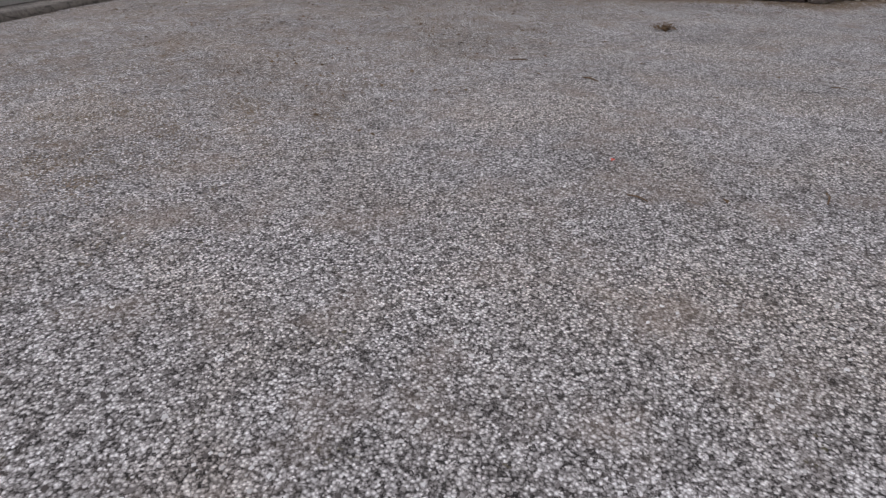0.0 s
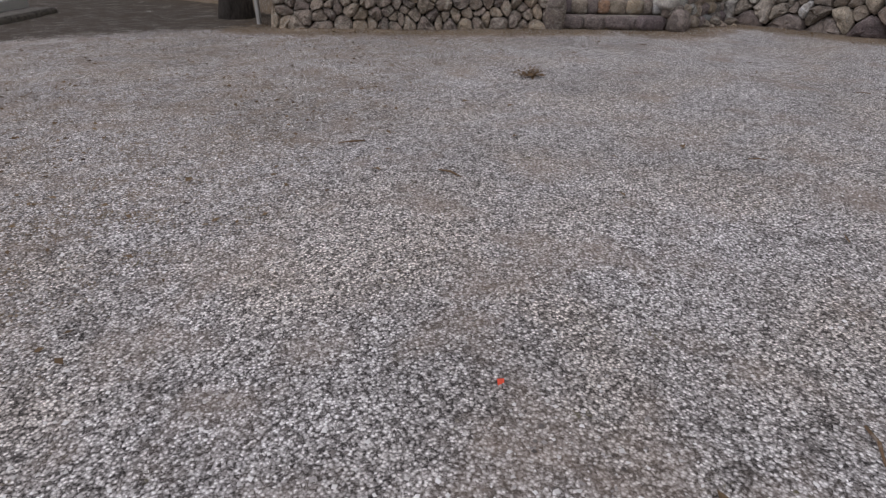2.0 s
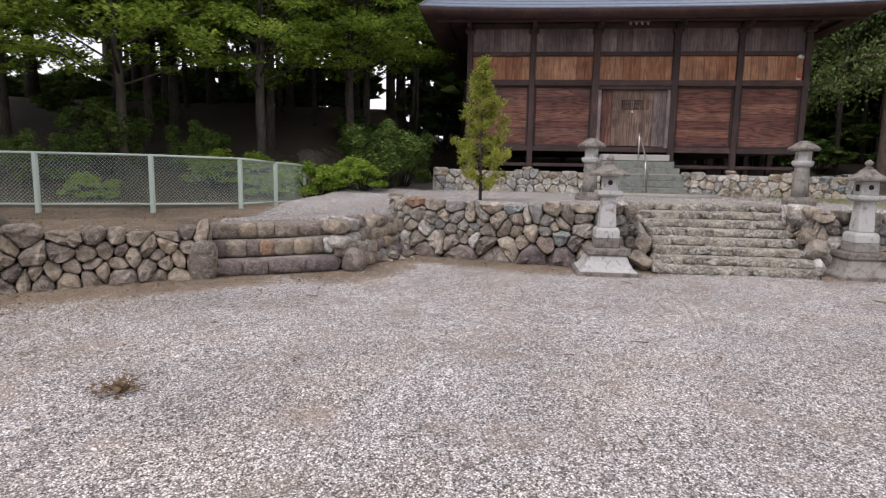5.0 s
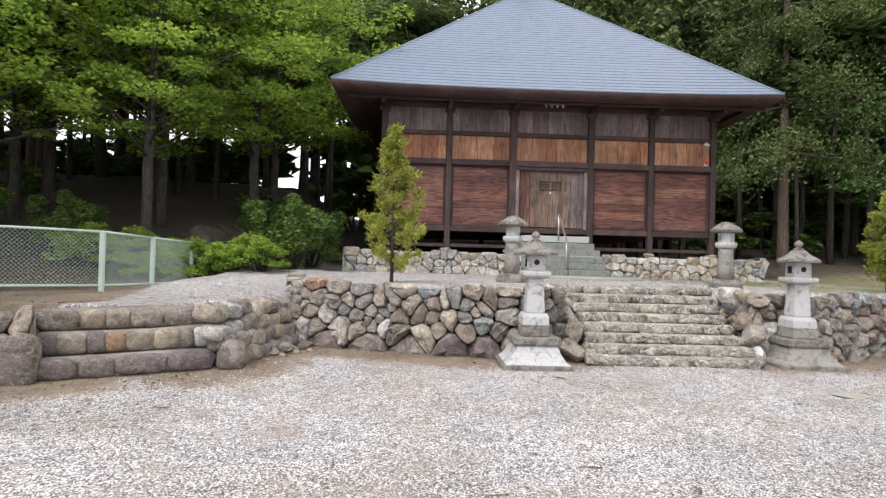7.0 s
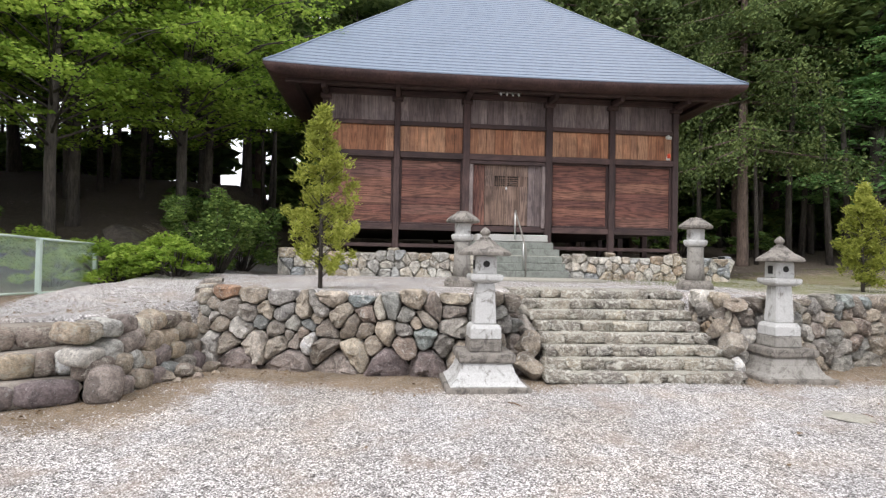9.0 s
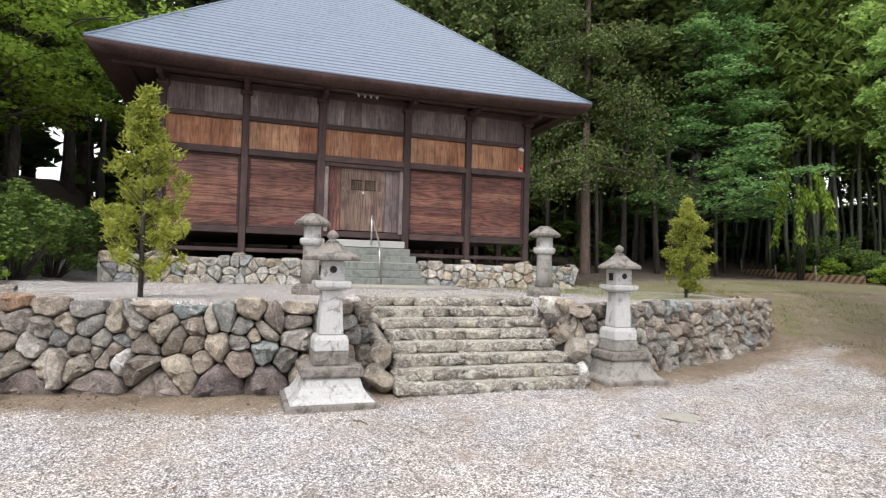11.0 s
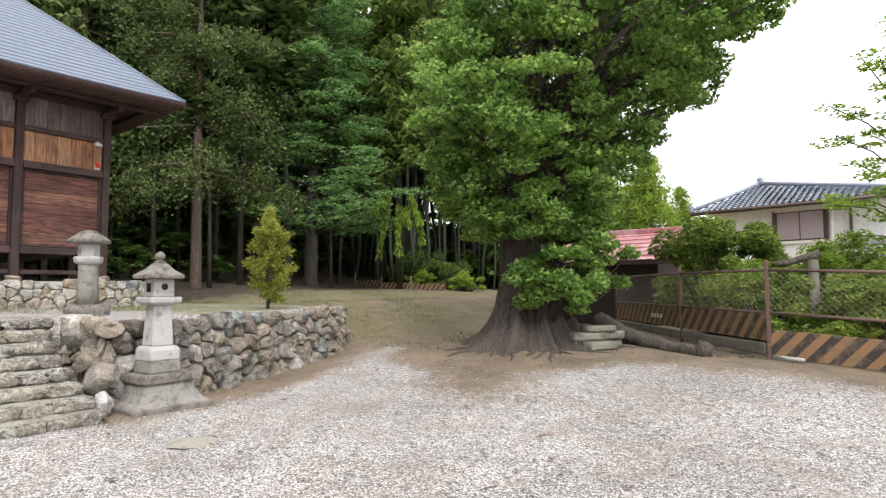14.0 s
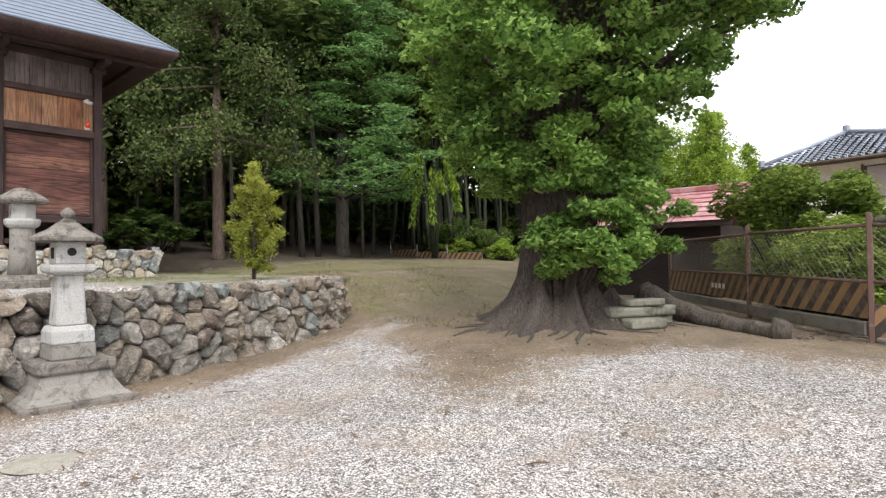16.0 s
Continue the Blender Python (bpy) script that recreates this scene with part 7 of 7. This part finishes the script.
def build_litter():
    q = random.Random(19)
    stick = joined("stick", [tube([(-0.07, 0, 0.006), (0, 0.01, 0.012), (0.08, 0, 0.006)], [0.005, 0.006, 0.003], 5)], M_TWIG, True)
    for k in range(40):
        x, y = q.uniform(0.5, 13), q.uniform(-5.5, 5.5)
        if float(inside(TERRACE, np.array([x]), np.array([y]))[0]) > -0.6:
            continue
        s = tagged(new("twig", stick), "small dry brown twig on the gravel", "twig", "twigs on the gravel")
        s.matrix_basis = pose(x, y, gz(x, y) + 0.004, 0, 0, q.uniform(0, 360)) @ Matrix.Scale(q.uniform(0.5, 1.4), 4)
    lf = mesh_of("leaf", [(0, 0, 0.004), (0.03, 0.022, 0.016), (0.075, 0, 0.006), (0.03, -0.022, 0.014), (0.035, 0, 0.008)], [(0, 4, 1), (1, 4, 2), (2, 4, 3), (3, 4, 0)], L_DRY)
    for k in range(70):
        x, y = q.uniform(0.3, 13), q.uniform(-6, 6)
        if float(inside(TERRACE, np.array([x]), np.array([y]))[0]) > -0.3:
            continue
        s = tagged(new("dry_leaf", lf), "curled brown dry leaf on the gravel", "leaf", "dry leaves on the gravel")
        s.matrix_basis = pose(x, y, gz(x, y) + 0.01, q.uniform(-15, 15), 0, q.uniform(0, 360)) @ Matrix.Scale(q.uniform(0.6, 1.3), 4)
    p = tagged(new("red_petal", mesh_of("red_petal", [(0, 0, 0.01), (0.02, 0.015, 0.02), (0.045, 0, 0.012), (0.02, -0.015, 0.018)], [(0, 1, 2, 3)], M_RED)), "tiny red petal lying on the gravel", "petal")
    p.location = (2.12, 2.92, gz(2.12, 2.92) + 0.004)
    flat = thing("flat_stone", (11.58, -2.6, gz(11.58, -2.6)), label="flat grey stone set flush in the gravel", category="stone")
    part("stone", boulder(0.28, 88, M_TREAD, 0.1, 3), flat, pose(0, 0, 0.0))


build_litter()


def build_loose_rocks():
    q = random.Random(23)
    spots = [(13.3, 4.72, 0.12), (13.5, 4.62, 0.14), (13.7, 4.5, 0.1), (13.45, 4.4, 0.08), (13.85, 4.35, 0.12), (13.2, 4.55, 0.07), (13.62, 4.25, 0.07)]
    for k, (x, y, s) in enumerate(spots):
        b = tagged(new("rock", boulder(s, 300 + k, M_LOWSTONE, 0.8)), "rough brown rock lying against the terrace wall", "rock", "loose rocks by the low steps")
        b.matrix_basis = pose(x, y, s * 0.45, 0, 0, q.uniform(0, 360))
    post = tagged(new("boulder", cobble(0.34, 0.36, 0.62, 78, M_LOWSTONE)), "upright reddish-brown boulder where the low wall meets the steps", "boulder")
    post.matrix_basis = pose(11.2, 6.88, 0.24, 4, 3, 20)
    big = tagged(new("boulder", cobble(0.36, 0.34, 0.4, 77, M_BOULDER)), "rounded purple-grey boulder at the end of the low steps", "boulder")
    big.matrix_basis = pose(12.38, 5.0, 0.16, 8, 12, 35)


build_loose_rocks()


def grass_blades():
    r = np.random.default_rng(31)
    n = 16000
    x, y = r.uniform(15.5, 25, n), r.uniform(-16, -7.8, n)
    keep = (x + 0.5 * y + r.normal(0, 1.2, n) > 10.2) & (np.sin(x * 2.1) + np.sin(y * 1.7 + x) + r.normal(0, 0.7, n) > 0)
    x2, y2 = r.uniform(17.2, 20.3, 1500), r.uniform(-6.3, -3.0, 1500)
    x, y = np.concatenate([x[keep], x2]), np.concatenate([y[keep], y2])
    c = np.stack([x, y, ground_z(x, y) - 0.01], -1)
    n = len(c)
    a = r.uniform(0, 6.3, n)
    h = r.uniform(0.02, 0.075, n)
    d = np.stack([np.cos(a), np.sin(a), np.zeros(n)], -1)
    tip = c + np.stack([r.normal(0, 0.03, n), r.normal(0, 0.03, n), h], -1)
    v = np.stack([c - d * 0.005, c + d * 0.005, tip], 1)
    tagged(new("grass", quick_mesh("grass", v.reshape(-1, 3), np.arange(3 * n), 3, L_GRASS)), "thin short grass on the bank beside the terrace", "grass", kind="stuff")


def leaf_litter():
    """Dry leaves and bark bits on the earth along the walls and round the great tree."""
    r = np.random.default_rng(44)
    n = 70000
    x, y = r.uniform(1, 19, n), r.uniform(-14, 12, n)
    low = inside(LOW_TERRACE, x, y)
    edge = np.maximum(low, inside(TERRACE, x, y))
    tree = np.hypot(x - 11.9, y + 9.6)
    chance = np.maximum(0.75 * step(-1.3, -0.1, edge) * (edge < -0.03), 0.3 * step(4.2, 1.6, tree))
    chance = np.maximum(chance, 0.8 * step(-2.6, -0.2, low) * (y > 5.2) * (edge < -0.03))
    chance = np.maximum(chance, 0.22 * step(4.5, 7.5, y + 0.25 * (5 - x)) * (x < 10) * (edge < -0.03))
    chance = np.maximum(chance, 0.1 * (y < -8.4) * (x > 12.5) + 0.3 * (low > 0.35) * (x < 15))
    keep = r.random(n) < chance * (0.35 + 0.65 * (np.sin(x * 3.1 + 2 * np.sin(y * 1.3)) > -0.2))
    x, y = x[keep], y[keep]
    c = np.stack([x, y, ground_z(x, y) + 0.012], -1)
    tagged(new("leaf_litter", leaf_mesh("leaf_litter", c, 0.045, L_DRY, r, 0.35, droop=-0.1)), "scattered dry brown leaves along the walls and tree roots", "leaves", kind="stuff")
    g = 9000
    x, y = r.uniform(13, 19, g), r.uniform(-14, -8.2, g)
    k = (np.sin(x * 1.9 + 1) + np.sin(y * 2.3 + x) + r.normal(0, 0.5, g) > 0.2) & (inside(TERRACE, x, y) < -0.1)
    c = np.stack([x[k], y[k], ground_z(x[k], y[k]) - 0.005], -1)
    m = len(c)
    a = r.uniform(0, 6.3, m)
    d = np.stack([np.cos(a), np.sin(a), np.zeros(m)], -1) * 0.006
    v = np.stack([c - d, c + d, c + np.stack([r.normal(0, 0.03, m), r.normal(0, 0.03, m), r.uniform(0.02, 0.07, m)], -1)], 1)
    tagged(new("grass", quick_mesh("grass", v.reshape(-1, 3), np.arange(3 * m), 3, L_GRASS)), "sparse short grass on the earth below the bank", "grass", kind="stuff")


grass_blades()
leaf_litter()

# ---------------------------------------------------------------- the walls' stones
stone_wall("wall_terrace_1", UPPER_L, 0.0, TOP, [(0.13, 0.56, 0.03), (0.37, 0.33, 0.07), (0.58, 0.31, 0.07), (0.77, 0.30, 0.06), (0.97, 0.46, 0.03)], M_STONE, "retaining wall of fitted field stones", M_BOULDER, seed=3, rounded=True, gap=0.006, proud=0.12, odd=((2.75, 0.95, M_RUST_STONE), (3.95, 0.45, M_QUARTZ), (4.6, 0.95, M_BLUE_STONE), (5.4, 0.55, M_BLUE_STONE)))
stone_wall("wall_terrace_2", UPPER_R, 0.0, TOP, [(0.13, 0.44, 0.04), (0.36, 0.32, 0.07), (0.57, 0.30, 0.07), (0.77, 0.27, 0.06), (0.97, 0.40, 0.03)], M_STONE, "retaining wall of fitted field stones", None, seed=5, rounded=True, gap=0.006, proud=0.12, odd=((3.0, 0.95, M_BLUE_STONE), (3.5, 0.95, M_BLUE_STONE)))
stone_wall("wall_low_1", LOW_A, 0.0, 0.76, [(0.1, 0.32, 0.06), (0.27, 0.25, 0.09), (0.45, 0.24, 0.09), (0.65, 0.4, 0.06)], M_LOWSTONE, "low retaining wall of mossy brown stones", None, seed=8, batter=0.28, behind=(14, 13), rounded=True, gap=0.006, proud=0.13, top_wave=0.06)
rubble_wall("wall_low_2", LOW_B, 0.74, "low rubble wall of rounded brown and pale stones")
POD_L = [(20.45, 4.78), (20.45, CENTRE + 1.1)]
POD_R = [(20.45, CENTRE - 1.1), (20.45, -6.75)]
for k, p in enumerate((POD_L, POD_R)):
    stone_wall(f"wall_podium_{k + 1}", p, TOP - 0.02, 1.66, [(0.1, 0.36, 0.03), (0.3, 0.27, 0.05), (0.5, 0.33, 0.03)], M_PODIUM, "pale rubble stone podium wall below the hall", None, seed=13 + k, batter=0.04, behind=(28, CENTRE), backing=M_MORTAR_PALE, proud=0.06)
stone_wall("wall_podium_3", [(20.45, -6.75), (22.6, -6.85)], TOP - 0.02, 1.66, [(0.1, 0.36, 0.03), (0.3, 0.27, 0.05), (0.5, 0.33, 0.03)], M_PODIUM, "pale rubble stone podium wall below the hall", None, seed=17, batter=0.04, behind=(22, CENTRE), backing=M_MORTAR_PALE, proud=0.06)
structure("floor_podium", box(12.2, 11.3, 0.5, M_TREAD, 0.03), "bare earth podium top below the hall", pose(26.65, CENTRE + 0.17, 1.38))
